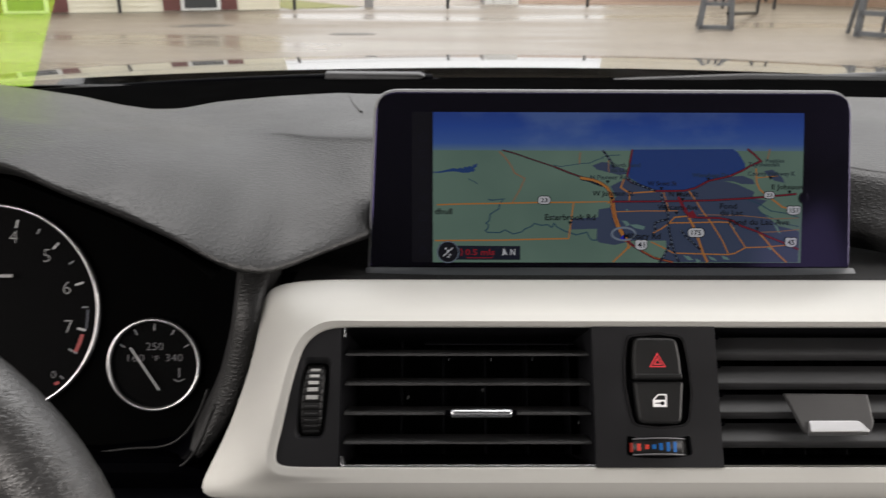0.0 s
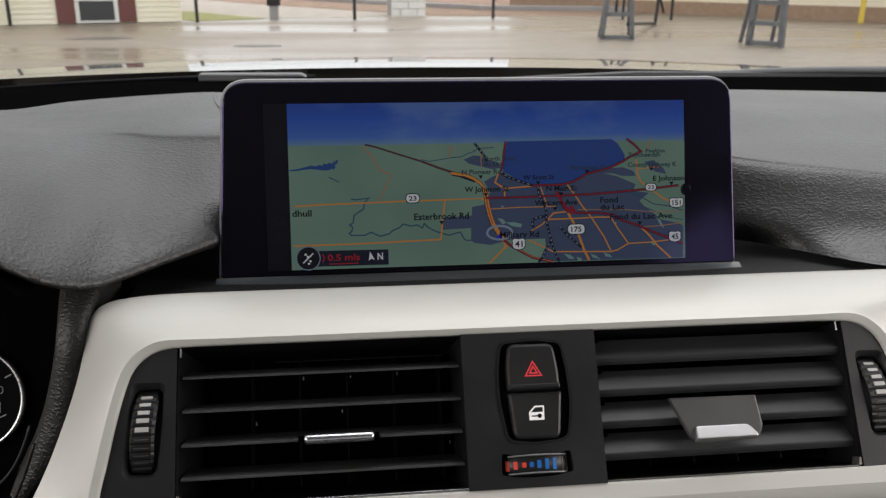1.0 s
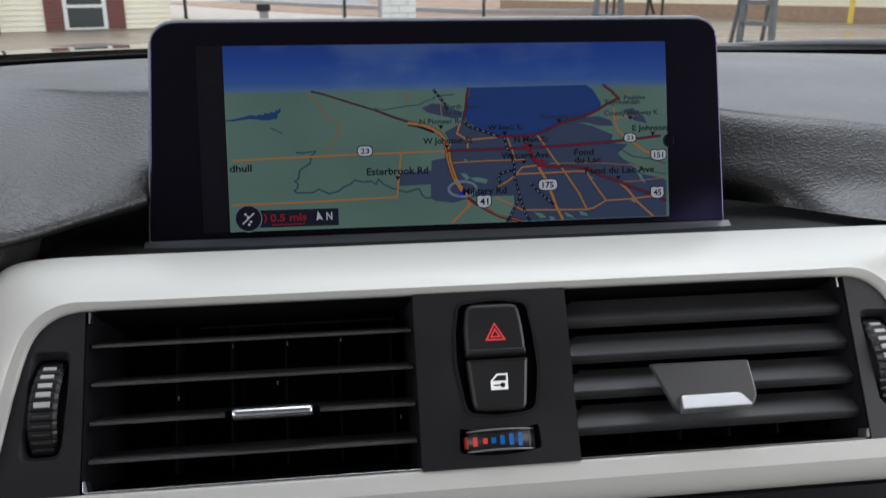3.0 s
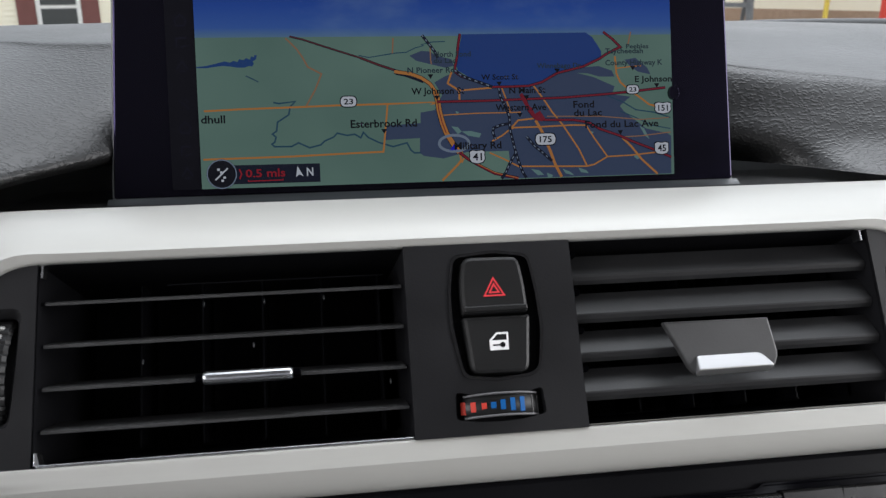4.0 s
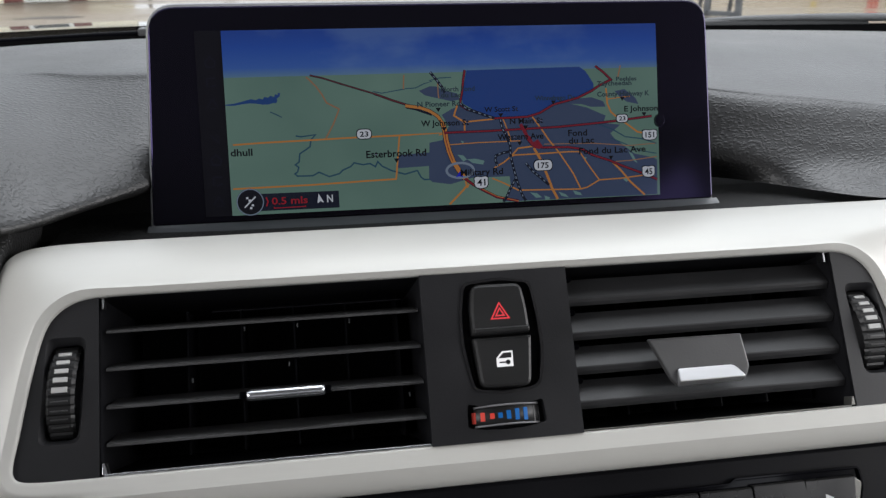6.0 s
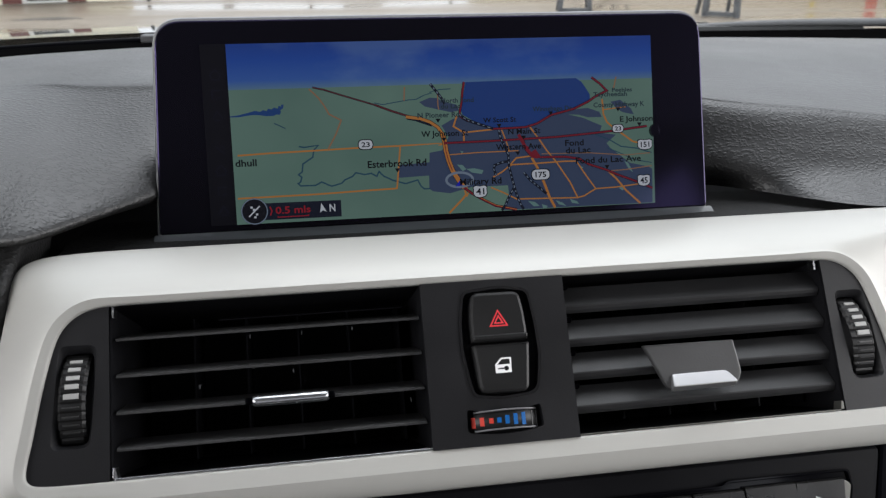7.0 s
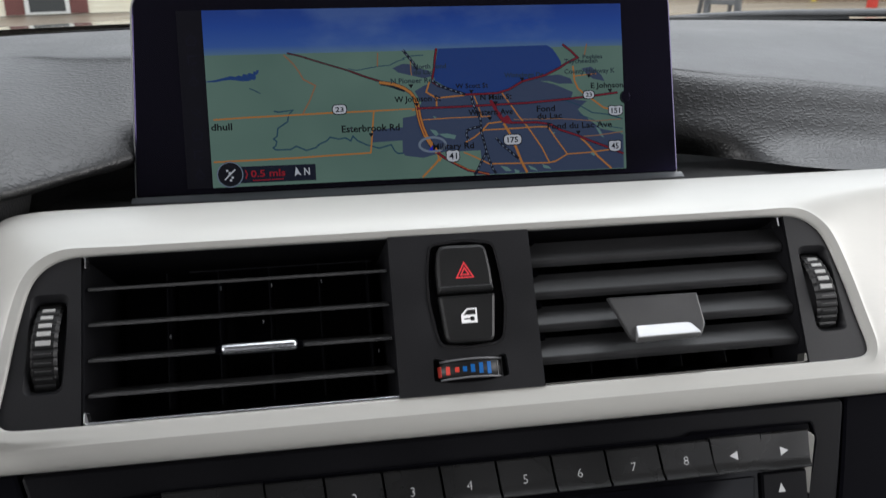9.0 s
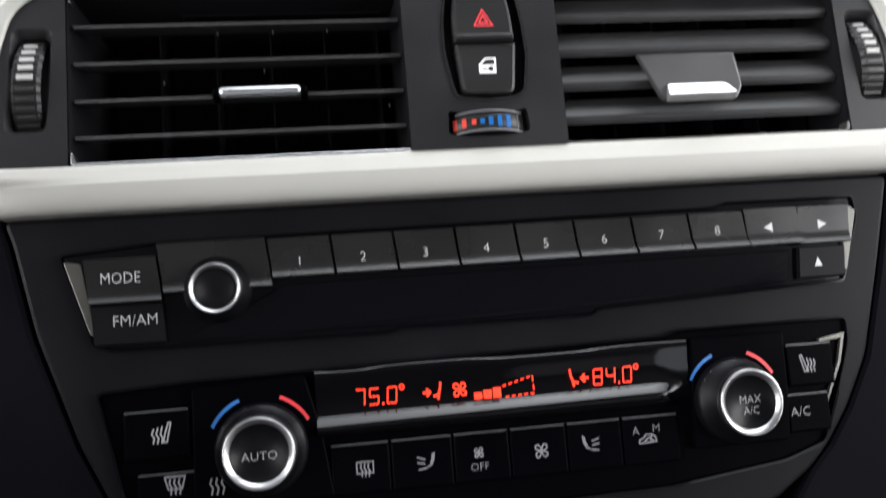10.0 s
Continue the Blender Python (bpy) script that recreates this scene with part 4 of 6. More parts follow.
line("stream", [(-69.3, 33.6), (-67.1, 33.1), (-60.7, 33.8), (-62.8, 31.7), (-63.4, 28.6), (-68, 25.7), (-68.5, 22.2), (-70.2, 21), (-68.8, 19.8), (-69.4, 17.8), (-70.6, 17), (-69.5, 16), (-62.9, 15.9), (-60.1, 17.3), (-55.7, 15.2), (-51.2, 16.3), (-49.6, 17.8), (-46.1, 19.2), (-44.5, 20.8), (-40.6, 19.8), (-37.5, 20.2), (-35.1, 18.7), (-34, 20.9), (-32.1, 18.8), (-28.1, 16.7), (-22.1, 14.8), (-16.4, 16.2), (-15, 13.3), (-13.5, 12), (-10.9, 12)], 0.62, 4, WATER, land)
line("stream", [(-34.6, 51.9), (-30.6, 51), (-25.5, 51.8), (-19.4, 52.7), (-15.3, 52.9), (-11.7, 54.6), (-8.1, 55.6), (-8.9, 56), (-4.5, 57), (0.9, 57.2)], 0.4, 4, WATER, land)
line("stream", [(69.2, 34), (76, 31.2), (81.8, 27.7), (89.9, 26.5), (97.1, 24.1)], 0.5, 4, WATER, land)
line("stream", [(74.8, 27.3), (81.7, 24.4), (88.6, 21), (97, 19.4)], 0.4, 4, WATER, land)


def road(pts, width, layer, mat, case=True):
    if case:
        line("road_edge", pts, width + 0.45, layer - 1, DARK, land)
    return line("road", pts, width, layer, mat, land)


road([(-96.3, 30.6), (-82.7, 31.1), (-61.3, 31.5), (-44.5, 31.9), (-23.4, 32.1), (-4.4, 32.5), (-5.6, 31.7), (-3.6, 32.1)], 0.75, 6, ORANGE, False)
road([(-23.7, 32.1), (-25.9, 14.6), (-26.2, 12.8), (-40.4, 12.5), (-62.3, 11.9), (-97.4, 11.6)], 0.75, 6, ORANGE, False)
road([(-63.4, 58.9), (-61.5, 57.1), (-59.2, 54.6), (-56.9, 51.1), (-55.1, 47.5), (-49.8, 44.6), (-52.6, 38.2), (-56.4, 31.8)], 0.65, 6, DULL, False)
road([(-20.4, 58.7), (-20.9, 52.5)], 0.6, 6, DULL, False)
road([(-61.8, 59.6), (-56.5, 58.3), (-47.7, 55.3), (-34.2, 50.9)], 0.35, 8, RUST, True)
road([(-34.2, 50.9), (-26.7, 47.9), (-19.7, 45.5), (-13.7, 44.1)], 0.6, 8, RUST, True)
road([(-20.5, 45.1), (-13.7, 44), (-9.6, 42.4), (-6.4, 40.2), (-5.8, 39.6), (-4.1, 36.9), (-3.2, 33.7)], 1.3, 10, ORANGE, True)
line("road_edge", [(-20, 44.3), (-16.2, 43.5), (-12.2, 42), (-8.7, 40.7)], 0.9, 7, DARK, land)
road([(-4.1, 37.1), (-3.2, 33.7), (-2.7, 29), (-1.6, 24.1), (-0.1, 19.8), (2.4, 15.5), (5, 11.6)], 2.0, 10, ORANGE, True)
line("lane_line", [(-4.3, 37.5), (-3.3, 33.7), (-2.8, 29), (-1.7, 24.1), (-0.2, 19.8)], 0.35, 11, CRIMSON, land)
road([(-3.6, 32.5), (16.2, 32.6), (31.8, 32.9), (49.8, 33.3), (68, 34.4), (79.6, 35.3), (94.9, 36.8)], 0.75, 12, CRIMSON, True)
road([(7.1, 60.1), (6.2, 55.8), (5.5, 50.6), (4.6, 46.9), (4.2, 44.8), (7.3, 42.6), (12.2, 40.9), (19.8, 38.2), (27.5, 38.2), (35.3, 38.4), (41, 39.9), (47.8, 43.6), (52.4, 44.6), (59.2, 46.2), (66.2, 49.3), (69.7, 51.5), (75.5, 54.1), (72.2, 57.4), (68.2, 60.5)], 0.75, 12, CRIMSON, True)
road([(31.8, 35.2), (34, 32), (34.9, 28.2), (37.1, 25.4), (41.6, 24.2), (54, 23.9), (60.8, 22.7), (65.3, 19.9), (73.9, 16.9), (79.1, 14.5), (89.5, 10.4), (96.7, 7.2)], 0.8, 12, CRIMSON, True)
lit("town_centre", [(34.1, 30.7), (36.3, 29.2), (37.4, 26.7), (39.7, 28), (41.8, 24.7), (40.4, 23.6), (37.7, 24.1), (34.9, 27.6)], 13, CRIMSON, land)
line("road", [(31.8, 35), (33.1, 32.5), (34.6, 29.6)], 1.5, 13, CRIMSON, land)
road([(-1.4, 27.1), (12.8, 27.6), (27.1, 27.6), (31.6, 27.7)], 0.45, 6, ORANGE, False)
road([(23.9, 37.7), (25.5, 33.2), (26.7, 29.4), (27.1, 27.6)], 0.6, 9, ORANGE, False)
road([(37.5, 38.4), (41.8, 32.4), (45, 27.4), (49.4, 21.9), (55.9, 11.9), (59.3, 4.6)], 0.7, 9, ORANGE, False)
road([(18.9, 15.9), (23.4, 18.2), (26.9, 20.8), (28.6, 21.3), (40.3, 21.4), (53.9, 21.8), (59.4, 21.6), (62.9, 16.1), (68.4, 8.2), (62.6, 5.1), (59.1, 4.4), (44.3, 4.8), (29.7, 5.2), (23.7, 8.4), (17.7, 11.2)], 0.65, 9, ORANGE, False)
road([(26.9, 20.8), (30.3, 24.3), (37.1, 24.9)], 0.7, 9, ORANGE, False)
road([(68.4, 8.2), (78.9, 8.5), (90.6, 9.5)], 0.6, 8, ORANGE, False)
road([(37.7, 24.1), (40.3, 19.4), (43.4, 11.7), (45.5, 5.6), (48.1, 0.3)], 1.2, 10, ORANGE, False)
road([(42.7, 25.7), (65.5, 25.3), (84, 23.5), (96.3, 24.1)], 0.4, 6, DULL, False)
road([(74.5, 16.7), (79, 12.3), (83.5, 6.7), (90.4, 0.3)], 0.9, 9, ORANGE, False)
road([(74.5, 16.3), (83.8, 16.6), (97, 17.9)], 0.45, 7, DULL, False)
road([(73.1, 50.3), (73.5, 43.2), (75.1, 39.4), (78.5, 36.4), (83.1, 33.2), (87.6, 29.8), (94.6, 28)], 0.8, 9, ORANGE, False)
road([(73, 45.2), (78.8, 45.8), (84.6, 46.2)], 0.5, 8, ORANGE, False)
road([(80.4, 60.5), (79, 55.2)], 0.6, 9, DULL, False)
road([(3.1, 44.8), (1.3, 40), (6, 37), (5.9, 32.7)], 0.8, 9, ORANGE, False)
road([(6, 37), (13.1, 37.5), (20.9, 38)], 0.7, 9, ORANGE, False)
road([(-5.4, 55.1), (-5.4, 49.6), (-5.1, 47.9)], 0.5, 9, DULL, False)
road([(5, 11.6), (8.7, 8.7), (14.1, 5.5), (19.5, 2.6), (29.5, 0.3)], 0.9, 12, CRIMSON, True)
line("lane_line", [(8.8, 8.9), (14.1, 5.8), (19.6, 2.9), (29.5, 0.3)], 0.3, 13, ORANGE, land)
road([(5.3, 11.1), (5.7, 8.4), (4.3, 6.7), (-2.5, 0.3)], 0.9, 9, ORANGE, False)
road([(6.1, 12), (7.1, 9.5), (5.9, 7.4)], 0.6, 8, ORANGE, False)


def railway(pts):
    line("railway", pts, 1.25, 14, DARK, land)
    q = [tuple(p) for p in spline(pts, 12)]
    dash_bm = bmesh.new()
    run, on = 0.0, []
    for a, b in zip(q, q[1:]):
        on.append(a)
        run += math.dist(a, b)
        if run > 2.0:
            if len(on) > 1:
                ribbon([(x * mm_, u * mm_) for x, u in on[: max(2, len(on) // 2 + 1)]], 0.00045, L + 0.0015, SCREEN, dash_bm)
            run, on = 0.0, []
    part("railway_dash", dash_bm, PALE, land)


railway([(22.5, 37.5), (23.1, 33.8), (25, 30), (26.5, 25.7), (26.6, 20.3), (28.3, 12.6), (29.7, 7.2), (31.3, 2.8), (32.8, 0.3)])
railway([(28.8, 11), (25.8, 6.2), (24, 2.5), (22.2, 0.3)])
railway([(20.3, 16.6), (19.3, 19.4), (19.7, 21.3), (23.1, 22.5), (26.1, 22.9)])
railway([(33.5, 17.4), (36.7, 13.5), (40, 10.7), (44.1, 7)])
railway([(-8.7, 59.6), (-5.7, 55.7), (-3.6, 52.8), (-2.4, 50.4)])
railway([(4.3, 45.3), (7.3, 42.9), (12.4, 40.9), (19.8, 38.2)])

for body, x, u, w, h in (("dhull", -92.8, 27.2, 9.3, 3), ("Esterbrook Rd", -25.6, 24.2, 26.9, 3.1), ("W Johnson St", -3, 36.9, 21.8, 2.6), ("N Pioneer Rd", -5.5, 45.4, 19.4, 2.3), ("North Fond", 3.5, 51.8, 15.4, 2.1), ("du Lac", 0.3, 49.2, 9.2, 2), ("W Scott St", 23, 42.2, 15.6, 2.2), ("Winnebago Dr", 48.4, 46.6, 19, 2.1), ("N Main St", 34.5, 36.6, 15.5, 2.5), ("Western Ave", 31.5, 29.6, 21.5, 2.7), ("Fond", 58.5, 30.3, 9.1, 2.8), ("du Lac", 60.2, 26.8, 12.2, 2.8), ("Fond du Lac Ave", 75, 21.8, 32.3, 2.8), ("Military Rd", 12.8, 14.3, 19.7, 2.9), ("E Johnson", 89.5, 40.5, 16.4, 2.5), ("County Highway K", 81.1, 47.5, 25.3, 2.2), ("Taycheedah", 76.9, 52.4, 16.7, 2.1), ("Peebles", 82.8, 54.3, 9.9, 1.8)):
    text("map_label", body, x * mm_, u * mm_, L + 0.0017, FAINT if u > 44 else INK, land, SCREEN, h * mm_, w * mm_)
for x, u in ((-5.8, 42.8), (-3.5, 34.1), (22.7, 39.4), (34.1, 33.6), (31, 26.4), (47.6, 44.4), (80.6, 45.1), (91, 37.7), (74.2, 18.2), (-25.6, 21)):
    lit("place_marker", [(x - 1.2, u + 0.9), (x + 1.2, u + 0.9), (x, u - 1.0)], 15, INK, land)


ROUND = [(-1, -1), (1, -1), (1, 1), (-1, 1)]
BADGE = [(-0.72, -0.86), (0.0, -1.05), (0.72, -0.86), (1.0, -0.35), (0.94, 0.25), (1.0, 0.78), (0.62, 1.0), (0.0, 0.86), (-0.62, 1.0), (-1.0, 0.78), (-0.94, 0.25), (-1.0, -0.35)]


def shield(body, x, u, w, h, r, shape=ROUND):
    for name, grow, d, mat in (("route_shield", 0.4, 0.0018, INK), ("shield_face", 0.0, 0.0019, PAPER)):
        pts = [((x + a * (w / 2 + grow)) * mm_, (u + b * (h / 2 + grow)) * mm_) for a, b in shape]
        part(name, slab(rounded(pts, r * mm_), L + d - 0.0001, L + d, SCREEN, 0.00001), mat, land)
    text("shield_number", body, x * mm_, u * mm_, L + 0.0020, INK, land, SCREEN, h * 0.55 * mm_, w * 0.62 * mm_)


shield("23", -39.5, 33.2, 6.2, 4.0, 2.2)
shield("23", 80.1, 36.1, 5.2, 3.4, 1.8)
shield("151", 93.3, 28.1, 7.0, 4.5, 0.4, BADGE)
shield("175", 41.5, 16.1, 8.4, 4.6, 2.3)
shield("45", 92.2, 11.1, 6.0, 5.0, 0.4, BADGE)
shield("41", 12.3, 9.6, 6.2, 5.2, 0.4, BADGE)
part("position_ring", ribbon([(x * mm_, u * mm_) for x, u in circle(2.9, 15.4, 6.2, 40, 3.3)], 0.0011, L + 0.0016, SCREEN, closed=True), PALE, land)
lit("position_arrow", [(0.8, 12.4), (4.4, 12.4), (2.8, 15.0)], 16, BLUEMARK, land)
lit("scale_bar", [(-92, 1.5), (-52.0, 1.4), (-52.0, 8.8), (-90, 9.0)], 15, DARK, land)
part("compass_disc", slab([(x * mm_, u * mm_) for x, u in circle(-90.4, 5.6, 5.9, 40)], L + 0.0016, L + 0.0018, SCREEN, 0.00001), glow("map_disc", 16, 18, 24), land)
part("compass_rim", ribbon([(x * mm_, u * mm_) for x, u in circle(-90.4, 5.6, 5.6, 40)], 0.00045, L + 0.0019, SCREEN, closed=True), PALE, land)
cb = ribbon([(-0.0929, 0.0033), (-0.0880, 0.0079)], 0.0006, L + 0.0019, SCREEN)
for x, u in ((-91.6, 7.4), (-90.6, 6.3), (-89.4, 4.2), (-90.2, 3.0)):
    ribbon([((x - 0.5) * mm_, u * mm_), ((x + 0.5) * mm_, u * mm_)], 0.0009, L + 0.0019, SCREEN, cb)
part("compass_needle", cb, PAPER, land)
text("scale_text", "0.5 mls", -0.0735, 0.0056, L + 0.0019, REDTEXT, land, SCREEN, 0.0031, 0.0155)
line("scale_line", [(-80.3, 3.0), (-80.3, 2.5), (-66.8, 2.6), (-66.8, 3.1)], 0.45, 19, REDTEXT, land)
line("scale_arc", [(-83.6, 3.4), (-82.8, 5.4), (-83.6, 7.4)], 0.6, 19, REDTEXT, land)
text("north_text", "N", -0.0560, 0.0056, L + 0.0019, PAPER, land, SCREEN, 0.0032, 0.0026)
lit("north_arrow", [(-61.6, 3.6), (-60.2, 4.6), (-58.6, 3.8), (-60.9, 8.0)], 19, PAPER, land)

# ---- radio ----
def icon(name, strokes, cx, cy, size, d, mat, parent, width=0.0005):
    bm = bmesh.new()
    for st in strokes:
        ribbon([(cx + x * size, cy + y * size) for x, y in st], width, d, RADIO, bm)
    return part(name, bm, mat, parent)


console = thing("centre_console", (0, -0.1, 0.8), "matte black centre console face with side panels", "console", kind="structure")
face = rounded([(-0.1630, 0.0190), (-0.1602, 0.0118), (-0.1533, -0.0197), (-0.1462, -0.0403), (-0.1408, -0.0560), (-0.1332, -0.0721), (-0.1240, -0.0900), (-0.1120, -0.1010), (0.0950, -0.0980), (0.1110, -0.0874), (0.1192, -0.0792), (0.1283, -0.0669), (0.1381, -0.0492), (0.1471, -0.0186), (0.1500, -0.0080), (0.1570, 0.0190)], 0.004)
part("console_face", slab(face, -0.05, -0.0020, RADIO, 0.0015), CONSOLE, console)
for sgn in (-1, 1):
    edge = [(-0.1638, 0.020), (-0.1610, 0.0118), (-0.1541, -0.0199), (-0.1470, -0.0406), (-0.1416, -0.0563), (-0.1339, -0.0725), (-0.1246, -0.0907), (-0.10, -0.104)] if sgn < 0 else [(0.1578, 0.020), (0.1508, -0.0080), (0.1479, -0.0188), (0.1388, -0.0495), (0.1289, -0.0673), (0.1197, -0.0798), (0.1114, -0.0880), (0.10, -0.104)]
    pts = [(sgn * 0.60, 0.020)] + edge + [(sgn * 0.09, -0.35), (sgn * 0.60, -0.35)]
    part("side_panel", slab(pts, -0.05, -0.0030, RADIO, 0.0020), SIDE, console)
part("lower_panel", slab([(-0.1, -0.106), (-0.1, -0.35), (0.1, -0.35), (0.1, -0.106)], -0.06, -0.006, RADIO, 0.002), SIDE, console)

radio = thing("radio_unit", (0, -0.14, 0.9), "black car radio panel with preset buttons and volume knob", "radio")
rad_out = rounded([(-0.1445, 0.0058), (-0.1130, 0.0085), (0.0860, 0.0092), (0.0880, 0.0108), (0.1395, 0.0106), (0.1402, 0.0030), (0.1315, -0.0205), (0.0360, -0.0243), (0.0340, -0.0262), (-0.0350, -0.0258), (-0.0370, -0.0270), (-0.1280, -0.0262), (-0.1345, -0.0240)], 0.0015)
part("radio_body", slab(rad_out, -0.04, -0.0012, RADIO, 0.0005), GLOSS, radio, "glossy black radio body")
lip = [(x * 1.004, u + (0.0006 if u > -0.008 else -0.0006)) for x, u in rad_out]
part("radio_rim", frame_slab(lip, rad_out, -0.004, 0.0002, RADIO), GLOSS, radio)


def preset(name, x0, x1, u0, u1, skew=0.0, step=True):
    """A button whose foot turns outwards."""
    bm = bmesh.new()
    prof = [(u1, -0.001), (u1, 0.0006), (u1 - 0.0006, 0.0012), (u0 + 0.0044, 0.0012), (u0 + 0.0036, 0.0013), (u0 + 0.0028, 0.00155), (u0 + 0.0020, 0.0019), (u0 + 0.0012, 0.00235), (u0 + 0.0005, 0.0028), (u0 + 0.0001, 0.0027), (u0, 0.0020), (u0, -0.001)] if step else [(u1, -0.001), (u1, 0.0008), (u1 - 0.0006, 0.0014), (u0 + 0.0006, 0.0014), (u0, 0.0008), (u0, -0.001)]
    span = (x1 - x0)
    cols = []
    for f in (0.0, 1.0):
        cols.append([bm.verts.new(RADIO @ Vector((x0 + span * f + skew * (u1 - u), u, d))) for u, d in prof])
    for a, b in zip(cols, cols[1:]):
        for i in range(len(prof) - 1):
            bm.faces.new((a[i], b[i], b[i + 1], a[i + 1]))
    bm.faces.new(cols[0])
    bm.faces.new(list(reversed(cols[-1])))
    return part(name, bm, BUTTON if step else CONSOLE, radio)


pitch = 0.02155
for k in range(8):
    x = -0.0780 + pitch * k
    b = preset("preset_button", x + 0.0005, x + pitch - 0.0005, -0.0058, 0.0078, 0.1)
    text("preset_number", str(k + 1), x + pitch / 2 + 0.0002, -0.0006 + 0.0002 * k, 0.00126, ICON, b, RADIO, 0.0034)
b = preset("seek_button", 0.0948, 0.1158, -0.0058, 0.0084, 0.06)
part("arrow_left", slab([(0.1020, 0.0008), (0.1054, 0.0024), (0.1054, -0.0010)], 0.0012, 0.00128, RADIO, 0.00001), ICON, b)
b = preset("seek_button", 0.1164, 0.1368, -0.0064, 0.0082, -0.1)
part("arrow_right", slab([(0.1270, 0.0008), (0.1236, 0.0024), (0.1236, -0.0010)], 0.0012, 0.00128, RADIO, 0.00001), ICON, b)
b = preset("eject_button", 0.1150, 0.1330, -0.0190, -0.0072, -0.1, False)
part("arrow_up", slab([(0.1202, -0.0148), (0.1232, -0.0148), (0.1217, -0.0114)], 0.0014, 0.00148, RADIO, 0.00001), ICON, b)
b = preset("mode_button", -0.1372, -0.1142, -0.0108, 0.0044, 0.12)
text("mode_text", "MODE", -0.1254, -0.0024, 0.00126, ICON, b, RADIO, 0.0037, 0.0124)
b = preset("band_button", -0.1350, -0.1125, -0.0245, -0.0113, 0.06, False)
text("band_text", "FM/AM", -0.1211, -0.0166, 0.00148, ICON, b, RADIO, 0.0037, 0.0138)
preset("knob_plate", -0.1138, -0.0785, -0.0085, 0.0084, 0.12)
part("cd_slot", slab(rounded(rect(-0.036, -0.0148, 0.089, -0.0122), 0.0008), -0.002, -0.0008, RADIO, 0.0002), DEEP, radio, "dark disc slot")
part("disc_flap", slab(rounded([(-0.108, -0.0252), (-0.072, -0.0080), (0.112, -0.0080), (0.110, -0.0195), (0.036, -0.0230), (-0.034, -0.0246)], 0.001), -0.003, -0.0002, RADIO, 0.0004), GLOSS, radio)
knob_c = (-0.0945, -0.0085)
knob = part("volume_knob", lathe([(0.0112, -0.002), (0.0110, 0.002), (0.0099, 0.0035), (0.0090, 0.0072), (0.0082, 0.0082), (0.0066, 0.0080), (0.0058, 0.0086), (0.0, 0.0092)], *knob_c, RADIO), DIAL, radio, smooth=True)
part("knob_ring", lathe([(0.0083, 0.0080), (0.0082, 0.0091), (0.0080, 0.0094), (0.0077, 0.0093), (0.0070, 0.0086), (0.0067, 0.0081)], *knob_c, RADIO), DIAL_RING, knob, "brushed silver ring", True)

# ends of the radio frame, a cream reflection put into their colour
for pts in ([(-0.1435, 0.0040), (-0.1378, 0.0030), (-0.1338, -0.0212), (-0.1356, -0.0206)], [(0.1358, 0.0084), (0.1400, 0.0052), (0.1335, -0.0172), (0.1316, -0.0150)]):
    part("frame_end", slab(rounded(pts, 0.0010), -0.003, 0.0004, RADIO, 0.0003), SMOKED, radio, "frame end coloured like a cream reflection")

# ---- climate control ----
climate = thing("climate_control", (0, -0.17, 0.86), "black climate panel with two silver-ringed dials and orange readout", "climate control")
ac_out = rounded([(-0.1340, -0.0400), (-0.1060, -0.0385), (0.0600, -0.0362), (0.0640, -0.0345), (0.1302, -0.0345), (0.1300, -0.0430), (0.1235, -0.0600), (0.1160, -0.0780), (0.1000, -0.0830), (0.0560, -0.0880), (-0.1160, -0.0905), (-0.1250, -0.0800)], 0.002)
part("climate_body", slab(ac_out, -0.04, -0.0010, RADIO, 0.0006), BLACK, climate)
part("climate_rim", frame_slab([(x * 1.005, u + (0.0007 if u > -0.06 else -0.0007)) for x, u in ac_out], ac_out, -0.004, 0.0006, RADIO), GLOSS, climate)
disp_rows = []
for x in np.linspace(-0.0645, 0.0670, 48):
    # surface bent to place reflections: lip steepens over two spans, lower ridge climbs
    climb = 0.0015 * (x + 0.0645) / 0.13
    fade = min(max((0.0640 - x) / 0.008, 0.0), 1.0)
    lip = 0.25 + 0.75 * max(math.exp(-((x + 0.054) / 0.012) ** 4), math.exp(-((x - 0.014) / 0.023) ** 6))
    row = [(-0.0374, -0.0006), (-0.0379, 0.0016 - 0.0014 * lip), (-0.0387, 0.0016 - 0.0006 * lip), (-0.0394, 0.0016), (-0.0402, 0.0016)]
    row += [(u + climb, 0.0006 + (d - 0.0006) * fade) for u, d in ((-0.0460, 0.0011), (-0.0524, 0.0006), (-0.0532, 0.0009), (-0.0539, 0.0016), (-0.0564, 0.0041), (-0.0571, 0.0045), (-0.0578, 0.0043))]
    row += [(-0.0596, 0.0030 * fade), (-0.0605, -0.0010)]
    disp_rows.append([(x, u, d) for u, d in row])
readout = grid_mesh("readout_window", disp_rows, READOUT, climate, "glossy black readout window", m=RADIO)

# reflection along the right edge, drawn as a thin smoky sliver
part("frame_end", slab([(0.1186, -0.0414), (0.1291, -0.0397), (0.1262, -0.0503), (0.1160, -0.0708), (0.1154, -0.0704), (0.1250, -0.0500), (0.1274, -0.0416), (0.1186, -0.0424)], -0.002, 0.0004, RADIO, 0.0001), SMOKED, climate, "frame end coloured like a cream reflection")


